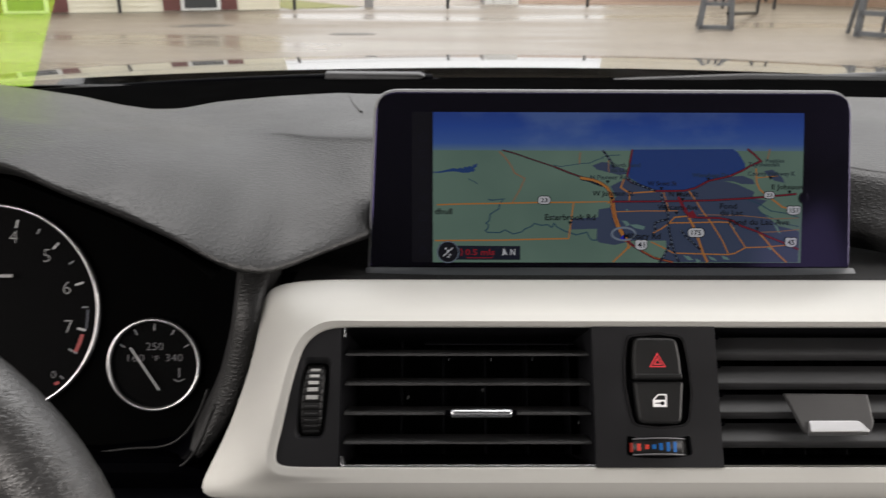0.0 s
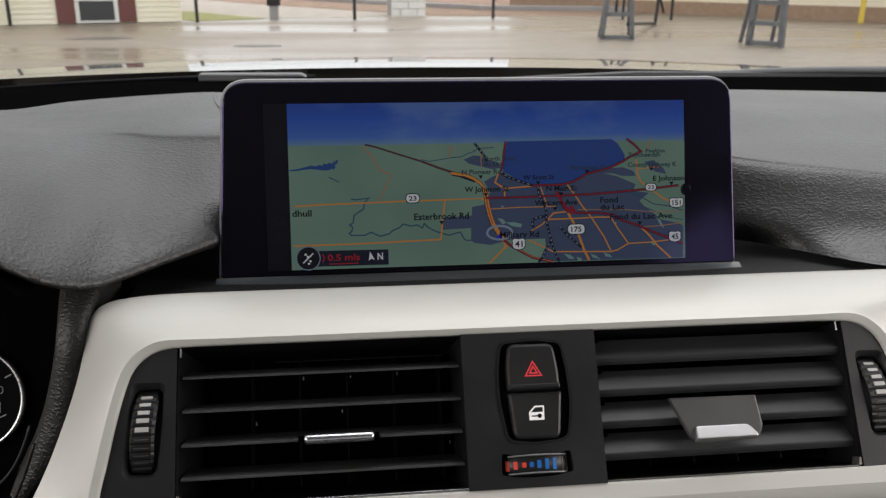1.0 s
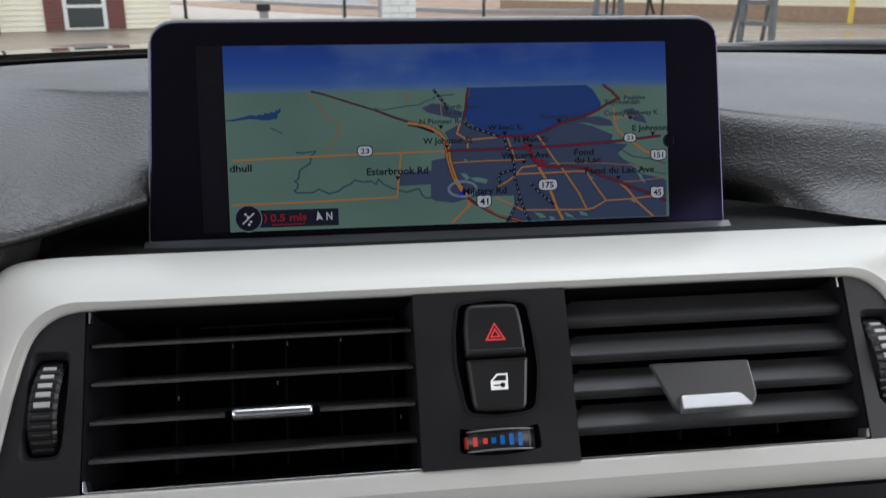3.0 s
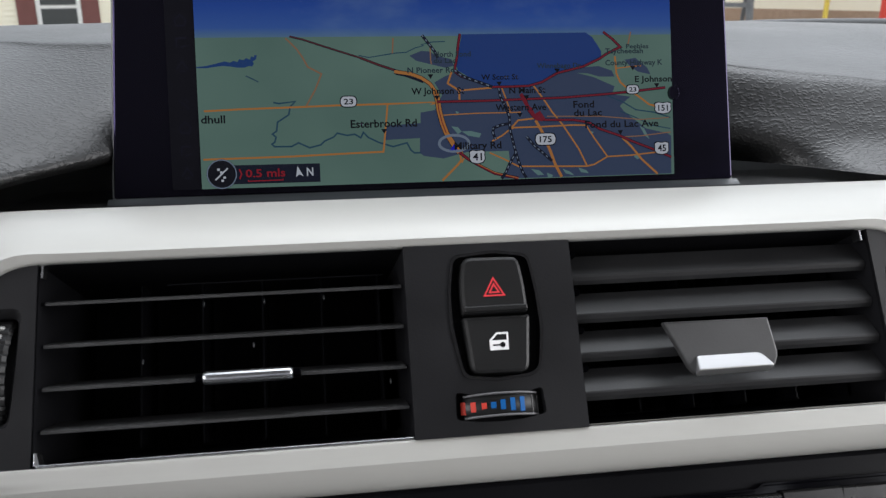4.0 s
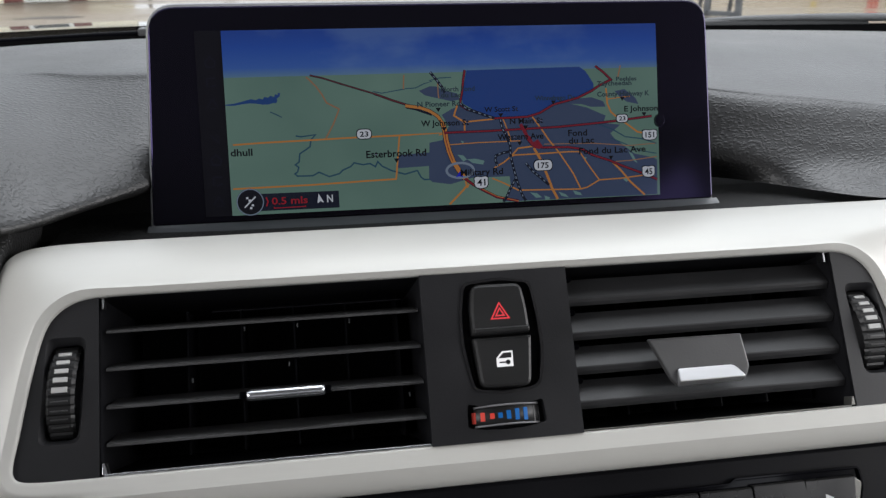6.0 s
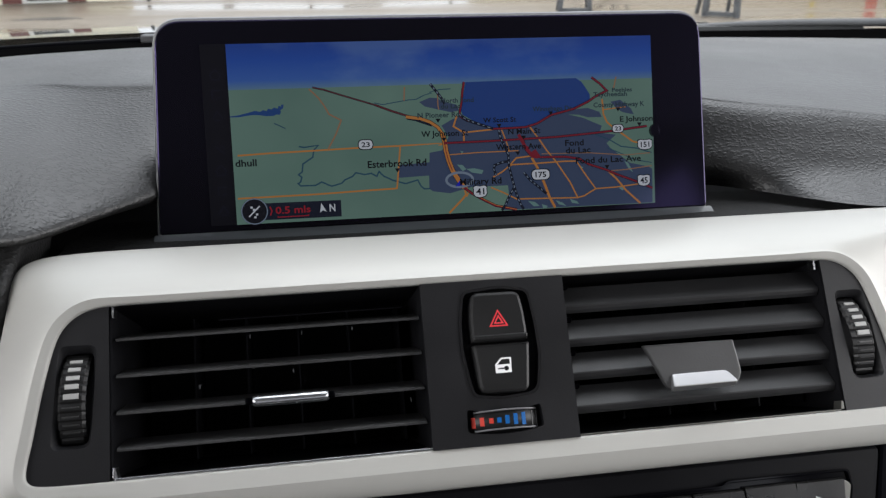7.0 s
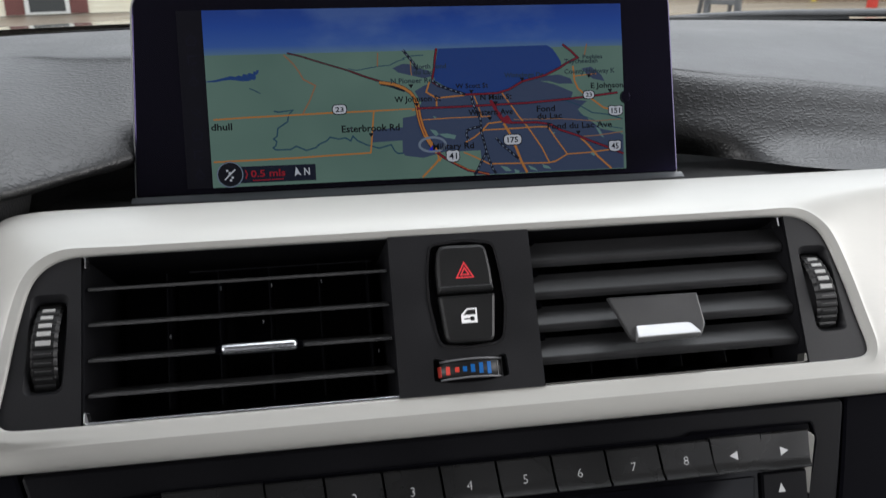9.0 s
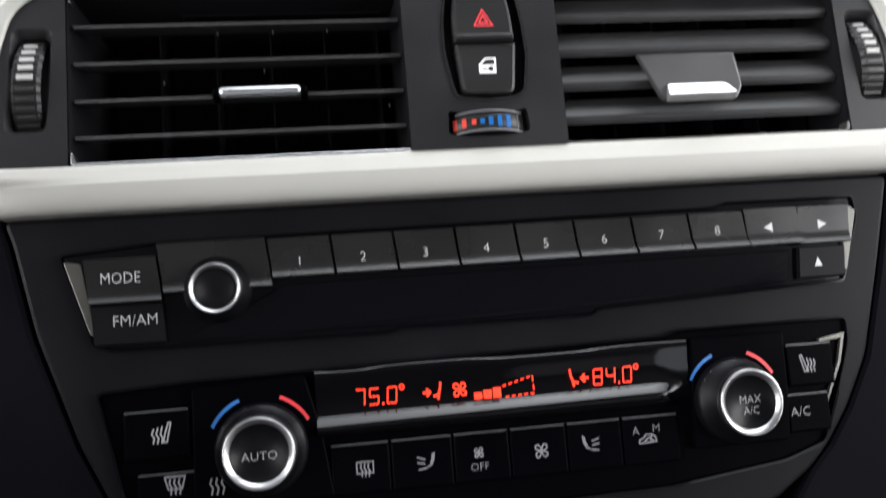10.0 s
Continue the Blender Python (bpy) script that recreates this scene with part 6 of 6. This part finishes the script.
def shield_z(y):
    return 1.047 + (0.465 - y) * SHIELD_SLOPE


windscreen = thing("windscreen", (0, 0.46, 1.045), "clear laminated windscreen with black edge band", "windscreen")
rows = [[(x, y - 0.10 * x * x, shield_z(y)) for x in np.linspace(-0.70, 0.70, 15)] for y in np.linspace(0.465, -0.12, 8)]
pane = grid_mesh("pane", rows, GLASS, windscreen)
pane.visible_shadow = False
for ya, yb, lab in ((0.472, 0.458, "black ceramic band at the foot"), (-0.112, -0.135, "black ceramic band at the top")):
    rows = [[(x, y - 0.10 * x * x, shield_z(y) - 0.002 - dz) for x in np.linspace(-0.70, 0.70, 15)] for y, dz in ((ya, 0.0), (yb, 0.0), (yb, 0.002), (ya, 0.002))]
    grid_mesh("edge_band", rows, FRIT, windscreen, lab)

# fluorescent price sheet stuck inside the glass
STICK = bpy.data.materials.new("fluorescent_film")
STICK.use_nodes = True
sn, sl = STICK.node_tree.nodes, STICK.node_tree.links
sn.remove(sn["Principled BSDF"])
_t1, _t2, _mx2 = sn.new("ShaderNodeBsdfTransparent"), sn.new("ShaderNodeBsdfTranslucent"), sn.new("ShaderNodeMixShader")
_t1.inputs["Color"].default_value = (0.90, 0.97, 0.62, 1)
_t2.inputs["Color"].default_value = (0.50, 0.85, 0.06, 1)
_mx2.inputs[0].default_value = 0.22
sl.new(_t1.outputs[0], _mx2.inputs[1])
sl.new(_t2.outputs[0], _mx2.inputs[2])
sl.new(_mx2.outputs[0], sn["Material Output"].inputs["Surface"])


def on_glass(x, y):
    return (x, y - 0.10 * x * x, shield_z(y) - 0.003)


sheet_rows = [[on_glass(x0 + (x1 - x0) * k / 6, y) for k in range(7)] for y, x0, x1 in ((0.20, -0.66, -0.355), (0.288, -0.66, -0.411), (0.366, -0.66, -0.460), (0.414, -0.66, -0.489), (0.460, -0.66, -0.519))]
sheet = grid_mesh("window_sticker", sheet_rows, STICK)
tagged(sheet, "translucent yellow-green sticker on the windscreen", "sticker")
sheet.visible_shadow = False


def wiper(pts, r, mat, label, x_blade, cover=None):
    w = thing("windscreen_wiper", pts[0], label, "wiper", "wipers")
    bm = bmesh.new()
    rings = []
    for k, p in enumerate(spline(pts, 6)):
        f = k / (6 * (len(pts) - 1))
        a, b = r * (1.0 - 0.55 * f), r * (0.60 - 0.36 * f)
        rings.append([bm.verts.new(Vector(p) + Vector((0, a * math.cos(t), b * math.sin(t)))) for t in [2 * math.pi * j / 10 for j in range(10)]])
    for p, q in zip(rings, rings[1:]):
        for i in range(10):
            bm.faces.new((p[i - 1], p[i], q[i], q[i - 1]))
    bm.faces.new(rings[0])
    bm.faces.new(list(reversed(rings[-1])))
    part("wiper_arm", bm, mat, w, smooth=True)
    end = Vector(pts[-1])
    part("wiper_blade", tube([end + Vector((x_blade, -0.012, -0.004)), end + Vector((x_blade * 0.3, -0.008, 0.001)), end + Vector((-x_blade * 1.2, -0.004, -0.002))], 0.005, 8), RUBBER, w)
    if cover:
        x0, x1, y, z = cover
        part("arm_cover", slab(rounded([(x0, -0.0035), (x1 - 0.006, -0.0030), (x1, 0.0), (x1 - 0.006, 0.0030), (x0, 0.0034)], 0.0015), -0.012, 0.004, Matrix.Translation((0, y, z)) @ Matrix.Rotation(radians(90), 4, "X"), 0.0015), ARM, w, "pale grey arm cover")
    part("pivot_cap", lathe([(0.016, -0.02), (0.016, 0.0), (0.010, 0.006), (0.0, 0.008)], pts[0][0], pts[0][1], Matrix.Translation((0, 0, pts[0][2] - 0.006)), 16), mat, w, smooth=True)


ARM = plastic("wiper_grey", 0.085, 0.55, spec=0.3)
wiper([(0.62, 0.445, 1.060), (0.50, 0.445, 1.062), (0.41, 0.446, 1.062), (0.34, 0.448, 1.060), (0.29, 0.450, 1.057)], 0.008, ARM, "grey wiper arm resting at the foot of the windscreen", -0.20)
wiper([(-0.10, 0.440, 1.056), (-0.20, 0.442, 1.057), (-0.34, 0.445, 1.052), (-0.48, 0.445, 1.044)], 0.009, BLACK, "black wiper arm resting at the foot of the windscreen", 0.15, (-0.212, -0.108, 0.430, 1.0605))

# unseen cabin shell, added for reflections and for the light it keeps out
LINER = plastic("headliner_cloth", 0.12, 0.9, 600)
SEATC = plastic("cabin_beige", 0.34, 0.7)
CARPET = plastic("black_carpet", 0.03, 0.9, 500, spec=0.1)
cabin = thing("car_cabin", (0, -1.2, 0.4), "unseen cabin shell, beige with grey headliner, added for its light", "car cabin", kind="structure")
bm = bmesh.new()
box(bm, -0.62, -2.2, 1.40, 0.62, -0.14, 1.44)
part("headliner", bm, LINER, cabin)
for sgn in (-1, 1):
    bm = bmesh.new()
    box(bm, sgn * 0.76 - 0.03, -2.2, 0.3, sgn * 0.76 + 0.03, 0.30, 0.92)
    part("door_lining", bm, SEATC, cabin)
    part("windscreen_pillar", tube([(sgn * 0.73, 0.42, 1.0), (sgn * 0.66, 0.10, 1.24), (sgn * 0.60, -0.16, 1.42)], 0.045, 10), LINER, cabin, smooth=True)
    part("door_pillar", tube([(sgn * 0.74, -0.95, 0.95), (sgn * 0.62, -0.95, 1.42)], 0.06, 10), LINER, cabin, smooth=True)
    part("rear_pillar", tube([(sgn * 0.74, -2.1, 0.95), (sgn * 0.60, -1.9, 1.42)], 0.12, 10), LINER, cabin, smooth=True)
bm = bmesh.new()
box(bm, -0.76, -2.25, 0.3, 0.76, -2.2, 0.98)
box(bm, -0.76, -2.2, 0.3, 0.76, 0.3, 0.33)
part("cabin_floor", bm, CARPET, cabin)
SEAT_LEAN = Matrix.Translation((0, -1.0, 0)) @ Matrix.Rotation(radians(98), 4, "X")
for x in (-0.37, 0.37):
    part("seat_back", slab(rounded(rect(x - 0.25, 0.45, x + 0.25, 1.10), 0.09), 0, 0.14, SEAT_LEAN, 0.03), SEATC, cabin)
    part("headrest", slab(rounded(rect(x - 0.13, 1.14, x + 0.13, 1.30), 0.05), 0.02, 0.12, SEAT_LEAN, 0.03), SEATC, cabin)
# rear bench, parcel shelf and rear window wall, unseen, added to shape reflections
REAR = Matrix.Translation((0, -1.95, 0)) @ Matrix.Rotation(radians(100), 4, "X")
part("rear_bench", slab(rounded(rect(-0.68, 0.40, 0.68, 1.02), 0.08), 0, 0.16, REAR, 0.03), SEATC, cabin)
part("rear_wall", slab_hole(rect(-0.80, 0.30, 0.80, 1.44), [rounded(rect(-0.50, 1.08, 0.50, 1.36), 0.06)], 0, 0.05, Matrix.Translation((0, -2.2, 0)) @ Matrix.Rotation(radians(90), 4, "X")), LINER, cabin)
part("parcel_shelf", box(bmesh.new(), -0.74, -2.2, 1.0, 0.74, -1.95, 1.03), CARPET, cabin)
for sgn in (-1, 1):
    part("rear_quarter", slab_hole(rect(-2.2, 0.90, -0.95, 1.47), [rounded([(-1.85, 0.97), (-1.04, 0.97), (-1.04, 1.44), (-1.66, 1.44)], 0.04)], -0.02, 0.02, Matrix.Translation((sgn * 0.71, 0, 0)) @ Matrix.Rotation(radians(90), 4, "Z") @ Matrix.Rotation(radians(90), 4, "X")), LINER, cabin)

# ---- outside ----
GROUND = material("wet_lot", (0.2, 0.19, 0.17), 0.4)
_n1 = tex(GROUND, "ShaderNodeTexNoise", 0.16, (0.45, 1.6, 1), Detail=3.0, Roughness=0.55)
_n2 = tex(GROUND, "ShaderNodeTexNoise", 5, Detail=6.0)
_n3 = tex(GROUND, "ShaderNodeTexNoise", 120, Detail=2.0)
to(GROUND, ramp(GROUND, _n2.outputs[0], [(0.3, (0.165, 0.134, 0.098)), (0.7, (0.225, 0.186, 0.142))]).outputs[0], "Base Color")
to(GROUND, grey_ramp(GROUND, _n1.outputs[0], 0.20, 0.60, 0.40, 0.60).outputs[0], "Roughness")
bump(GROUND, _n3.outputs[0], 0.15, 0.003)


def patch(name, pts, z, mat, label, category, thick=0.05):
    o = part(name, slab(pts, z - thick, z, WORLD, 0.01), mat, None)
    return tagged(o, label, category, kind="structure")


def mottled(name, a, b, scale, rough=0.8):
    m = material(name, a, rough)
    t = tex(m, "ShaderNodeTexNoise", scale, Detail=6.0)
    to(m, ramp(m, t.outputs[0], [(0.3, a), (0.7, b)]).outputs[0], "Base Color")
    bump(m, t.outputs[0], 0.3, 0.02)
    return m


ground = mesh("ground", [(-400, -400, 0), (400, -400, 0), (400, 400, 0), (-400, 400, 0)], [(0, 1, 2, 3)], GROUND)
tagged(ground, "wet beige paved lot with shiny damp streaks", "ground", kind="structure")
def dull(m):
    m.node_tree.nodes["Principled BSDF"].inputs["Specular IOR Level"].default_value = 0.08
    return m


GRASS = mottled("dry_grass", (0.16, 0.17, 0.04), (0.24, 0.23, 0.07), 8)
CONCRETE = mottled("pale_concrete", (0.30, 0.29, 0.28), (0.38, 0.36, 0.35), 3)
ASPHALT = mottled("grey_asphalt", (0.20, 0.195, 0.19), (0.27, 0.26, 0.25), 2.5, 0.85)
dull(ASPHALT)
PAVED = mottled("pale_paving", (0.34, 0.30, 0.26), (0.42, 0.38, 0.33), 2.5, 0.85)
EARTH = mottled("brown_earth", (0.22, 0.15, 0.11), (0.32, 0.23, 0.17), 2)
patch("lawn", [(-3.4, 19.05), (-1.9, 19.9), (-4.0, 23.0), (-6, 23.5)], 0.012, GRASS, "strip of dry yellow-green grass", "lawn")
patch("street", [(-3.2, 20.2), (0.5, 20.6), (4, 20.9), (7.2, 20.8), (8, 23.6), (2, 34), (-4, 60), (-14, 50), (-8, 28)], 0.008, dull(PAVED), "pale concrete street behind the fence", "street")
patch("far_road", [(8.6, 23.2), (3.9, 23.9), (-0.6, 29.6), (-3.6, 34.4), (-6, 42), (-4, 60), (30, 60), (30, 23)], 0.020, ASPHALT, "grey asphalt road beyond the verge", "street")
patch("bank", [(9.5, 24.6), (4.6, 26.5), (1.5, 33), (0, 60), (30, 60), (30, 24.4)], 0.032, dull(EARTH), "bare brown earth bank", "bank")
patch("verge", [(6.9, 20.95), (2.2, 21.25), (-2.6, 27.6), (-5.6, 32.4), (-7.5, 36), (-4.5, 36.5), (-3.6, 34.4), (-0.6, 29.6), (3.9, 23.9), (8.6, 23.2)], 0.026, EARTH, "brown earth verge along the street", "verge")
kerb_bm = slab([(8.7, 23.05), (3.8, 23.75), (-0.75, 29.5), (-3.75, 34.3), (-3.5, 34.45), (-0.5, 29.65), (3.95, 23.97), (8.7, 23.28)], 0.0, 0.16, WORLD, 0.02)
tagged(part("kerb", kerb_bm, CONCRETE, None), "pale concrete kerb along the verge", "kerb", kind="structure")

DARKWET = mottled("dark_damp_patch", (0.05, 0.043, 0.036), (0.08, 0.068, 0.056), 3, 0.5)
rng = random.Random(4)


def puddle(cx, cy, rx, ry, turn, mat, label):
    c, s_ = math.cos(radians(turn)), math.sin(radians(turn))
    pts = []
    for k in range(28):
        a, w = 2 * math.pi * k / 28, 1 + rng.uniform(-0.2, 0.2)
        pts.append((cx + w * (rx * math.cos(a) * c - ry * math.sin(a) * s_), cy + w * (rx * math.cos(a) * s_ + ry * math.sin(a) * c)))
    tagged(part("puddle", slab(rounded(pts, 0.3, 2), 0.001, 0.006, WORLD, 0.002), mat, None), label, "puddle", kind="structure")


puddle(-4.1, 14.4, 0.50, 0.24, 12, DARKWET, "small dark damp patch on the lot")
puddle(-1.4, 12.9, 0.36, 0.16, 4, DARKWET, "small dark damp patch on the lot")
SIDING = mottled("cream_siding", (0.84, 0.78, 0.60), (0.88, 0.83, 0.66), 1.5, 0.55)
SHUTTER = mottled("maroon_shutter", (0.15, 0.055, 0.045), (0.19, 0.07, 0.06), 6, 0.6)
WHITE = mottled("white_paint", (0.72, 0.71, 0.67), (0.8, 0.79, 0.75), 6, 0.5)
PANE = material("house_glass", (0.05, 0.055, 0.055), 0.12)
ROOF = mottled("grey_shingle", (0.10, 0.10, 0.10), (0.16, 0.15, 0.15), 5)
house = thing("house", (-9, 20, 0), "cream clapboard house with maroon shutters", "house")
HM = Matrix.Translation((-3.61, 18.91, 0)) @ Matrix.Rotation(radians(21), 4, "Z") @ Matrix.Scale(0.915, 4)
part("wall", box(bmesh.new(), -11, 0.03, 0, 0, 7, 3.0, HM), WHITE, house)
for k in range(26):
    z = 0.01 + 0.115 * k
    bm = bmesh.new()
    v = [bm.verts.new(HM @ Vector(p)) for p in ((-11, 0.0, z), (0.02, 0.0, z), (0.02, 0.02, z + 0.125), (-11, 0.02, z + 0.125), (-11, 0.035, z), (0.02, 0.035, z), (0.02, 0.035, z + 0.125), (-11, 0.035, z + 0.125))]
    for f in ((0, 1, 2, 3), (7, 6, 5, 4), (0, 4, 5, 1), (1, 5, 6, 2), (3, 2, 6, 7), (0, 3, 7, 4)):
        bm.faces.new([v[i] for i in f])
    part("siding_board", bm, SIDING, house)
bm = bmesh.new()
v = [bm.verts.new(HM @ Vector(p)) for p in ((-11.4, -0.4, 2.95), (0.4, -0.4, 2.95), (0.4, 7.4, 2.95), (-11.4, 7.4, 2.95), (-11.4, 3.5, 5.2), (0.4, 3.5, 5.2))]
for f in ((0, 1, 5, 4), (2, 3, 4, 5), (1, 2, 5), (3, 0, 4), (3, 2, 1, 0)):
    bm.faces.new([v[i] for i in f])
part("roof", bm, ROOF, house)


def house_window(x):
    w = part("window", slab(rect(x - 0.46, 0.02, x + 0.46, 1.32), 0.0, 0.05, HM @ Matrix.Rotation(radians(90), 4, "X"), 0.008), WHITE, house)
    for z0, z1 in ((0.07, 0.50), (0.57, 1.24)):
        part("pane", slab(rect(x - 0.37, z0, x + 0.37, z1), 0.04, 0.056, HM @ Matrix.Rotation(radians(90), 4, "X"), 0.002), PANE, w)
    for sx in (-0.66, 0.66):
        sh = part("shutter", slab(rect(x + sx - 0.19, 0.02, x + sx + 0.19, 1.34), 0.0, 0.04, HM @ Matrix.Rotation(radians(90), 4, "X"), 0.006), SHUTTER, house)
        for k in range(14):
            z = 0.10 + k * 0.085
            part("louvre", slab(rect(x + sx - 0.15, z, x + sx + 0.15, z + 0.06), 0.03, 0.047, HM @ Matrix.Rotation(radians(90), 4, "X"), 0.004), SHUTTER, sh)


house_window(-1.86)
house_window(-5.6)

POST = plastic("black_steel", 0.02, 0.5, 200)
fence = thing("fence", (-1.6, 20.4, 0), "row of thin black steel fence posts", "fence")
for k in range(-3, 6):
    x, y = -3.25 + 3.42 * k, 18.78 + (0.91 * k if k >= 0 else 1.27 * k)
    part("post", tube([(x, y, -0.05), (x, y, 1.5)], 0.038, 8), POST, fence)
part("rail", tube([(-3.25 - 3.42 * 3, 18.78 - 1.27 * 3, 1.45), (-3.25, 18.78, 1.45), (-3.25 + 3.42 * 5, 18.78 + 0.91 * 5, 1.45)], 0.02, 6), POST, fence)

post_box = thing("service_post", (-1.69, 20.0, 0), "short tan service post with a dark cap", "post")
part("shaft", slab(rounded(rect(-0.10, -0.10, 0.10, 0.10), 0.02), 0.0, 0.30, Matrix.Translation((-1.69, 20.0, 0)), 0.01), CONCRETE, post_box)
part("cap", slab(rounded(rect(-0.15, -0.13, 0.15, 0.13), 0.02), 0.30, 0.46, Matrix.Translation((-1.69, 20.0, 0)), 0.02), RUBBER, post_box, "dark cap")

pillar = thing("block_pillar", (1.7, 24, 0), "white painted concrete-block pillar", "pillar")
PM = Matrix.Translation((1.5, 21.65, 0)) @ Matrix.Rotation(radians(6), 4, "Z") @ Matrix.Scale(0.9, 4)
part("mortar", box(bmesh.new(), -0.46, -0.46, 0, 0.46, 0.46, 1.6, PM), CONCRETE, pillar)
for row in range(8):
    off = 0.0 if row % 2 else 0.24
    for x0, x1 in ((-0.48, -0.48 + off if off else -0.01), (-0.48 + off + 0.01 if off else 0.0, 0.0 + off if off else 0.48), (off + 0.01, 0.48))[: 3 if off else 2]:
        part("block", slab(rect(x0 + 0.004, row * 0.2 + 0.004, x1 - 0.004, row * 0.2 + 0.19), 0.0, 0.03, PM @ Matrix.Translation((0, -0.45, 0)) @ Matrix.Rotation(radians(90), 4, "X"), 0.006), WHITE, pillar)
    part("block", slab(rect(-0.45, row * 0.2 + 0.004, 0.45, row * 0.2 + 0.19), 0.0, 0.03, PM @ Matrix.Translation((0.45, 0, 0)) @ Matrix.Rotation(radians(90), 4, "Z") @ Matrix.Rotation(radians(90), 4, "X"), 0.006), WHITE, pillar)

STEEL = mottled("grey_painted_steel", (0.11, 0.115, 0.12), (0.16, 0.165, 0.17), 12, 0.5)


def trestle(base0, base1, lean, rungs, w, label):
    """A ladder-like leg of a vehicle display ramp."""
    t = thing("display_ramp_leg", base0, label, "ramp leg", "display ramp legs")
    a, b = Vector(base0), Vector(base1)
    along = (b - a).normalized()
    for p, sg in ((a, 1), (b, -1)):
        top = p + along * (lean * sg) + Vector((0, 0, 1.5))
        bm = bmesh.new()
        mm = Matrix.Translation(p) @ (top - p).to_track_quat("Z", "Y").to_matrix().to_4x4()
        box(bm, -w / 2, -w / 2, 0, w / 2, w / 2, (top - p).length, mm)
        part("upright", bm, STEEL, t)
        bm = bmesh.new()
        q = p + Vector((0.12, 0.55, 0))
        mm = Matrix.Translation(q) @ (top - q).to_track_quat("Z", "Y").to_matrix().to_4x4()
        box(bm, -w / 3, -w / 3, 0, w / 3, w / 3, (top - q).length, mm)
        part("brace", bm, STEEL, t)
    for z in rungs:
        f = z / 1.5
        p, q = a + along * lean * f + Vector((0, 0, z)), b - along * lean * f + Vector((0, 0, z))
        bm = bmesh.new()
        mm = Matrix.Translation(p) @ (q - p).to_track_quat("X", "Z").to_matrix().to_4x4()
        box(bm, 0, -w / 2, -w * 0.42, (q - p).length, w / 2, w * 0.42, mm)
        part("rung", bm, STEEL, t)


trestle((4.39, 14.10, 0), (4.90, 13.98, 0), 0.14, (0.04, 0.42, 0.80, 1.18), 0.075, "grey steel ladder-like leg of a display ramp")
trestle((6.48, 12.85, 0), (6.80, 12.40, 0), 0.06, (0.05, 0.36, 0.68, 1.0), 0.085, "grey steel ladder-like leg of a display ramp")
frame_ = thing("steel_stand", (7.3, 19.5, 0), "thin black steel stand with crossed braces", "stand")
for p, q in (((6.83, 18.11, 0), (6.9, 18.11, 1.4)), ((6.69, 19.97, 0), (6.69, 19.97, 1.4)), ((7.81, 19.69, 0), (7.81, 19.69, 1.4)), ((6.83, 18.11, 0.75), (7.53, 19.5, 0.2)), ((4.88, 14.2, 0.25), (6.83, 18.11, 0.02))):
    part("bar", tube([p, q], 0.035, 6), POST, frame_)
for place, r, mat_, lab in (((12.04, 18.61, 0), 0.06, material("yellow_paint", (0.75, 0.55, 0.08), 0.5), "slim yellow painted bollard in front of a wall"), ((11.77, 16.06, 0), 0.11, material("red_paint", (0.62, 0.05, 0.03), 0.45), "red painted bollard at the edge of the lot")):
    b_ = part("bollard", tube([place, Vector(place) + Vector((0, 0, 1.3))], r, 14), mat_, None)
    tagged(b_, lab, "bollard")

TAN = mottled("tan_wall", (0.78, 0.70, 0.54), (0.84, 0.76, 0.60), 1.0, 0.7)
BRICKC = mottled("brown_brick", (0.30, 0.20, 0.13), (0.38, 0.26, 0.18), 9, 0.8)
shop = thing("shop_building", (11, 23, 0), "tan building on a brown brick base", "building")
SM = Matrix.Translation((5.02, 25.83, 0)) @ Matrix.Rotation(math.atan2(-2.6, 2.9), 4, "Z")
part("wall", box(bmesh.new(), 0, 0.04, 0, 22, 8, 4.2, SM), TAN, shop)
part("brick_base", box(bmesh.new(), -0.02, 0.0, 0, 22.02, 0.2, 0.34, SM), BRICKC, shop)
part("roof", box(bmesh.new(), -0.3, -0.3, 4.2, 22.3, 8.3, 4.4, SM), ROOF, shop)
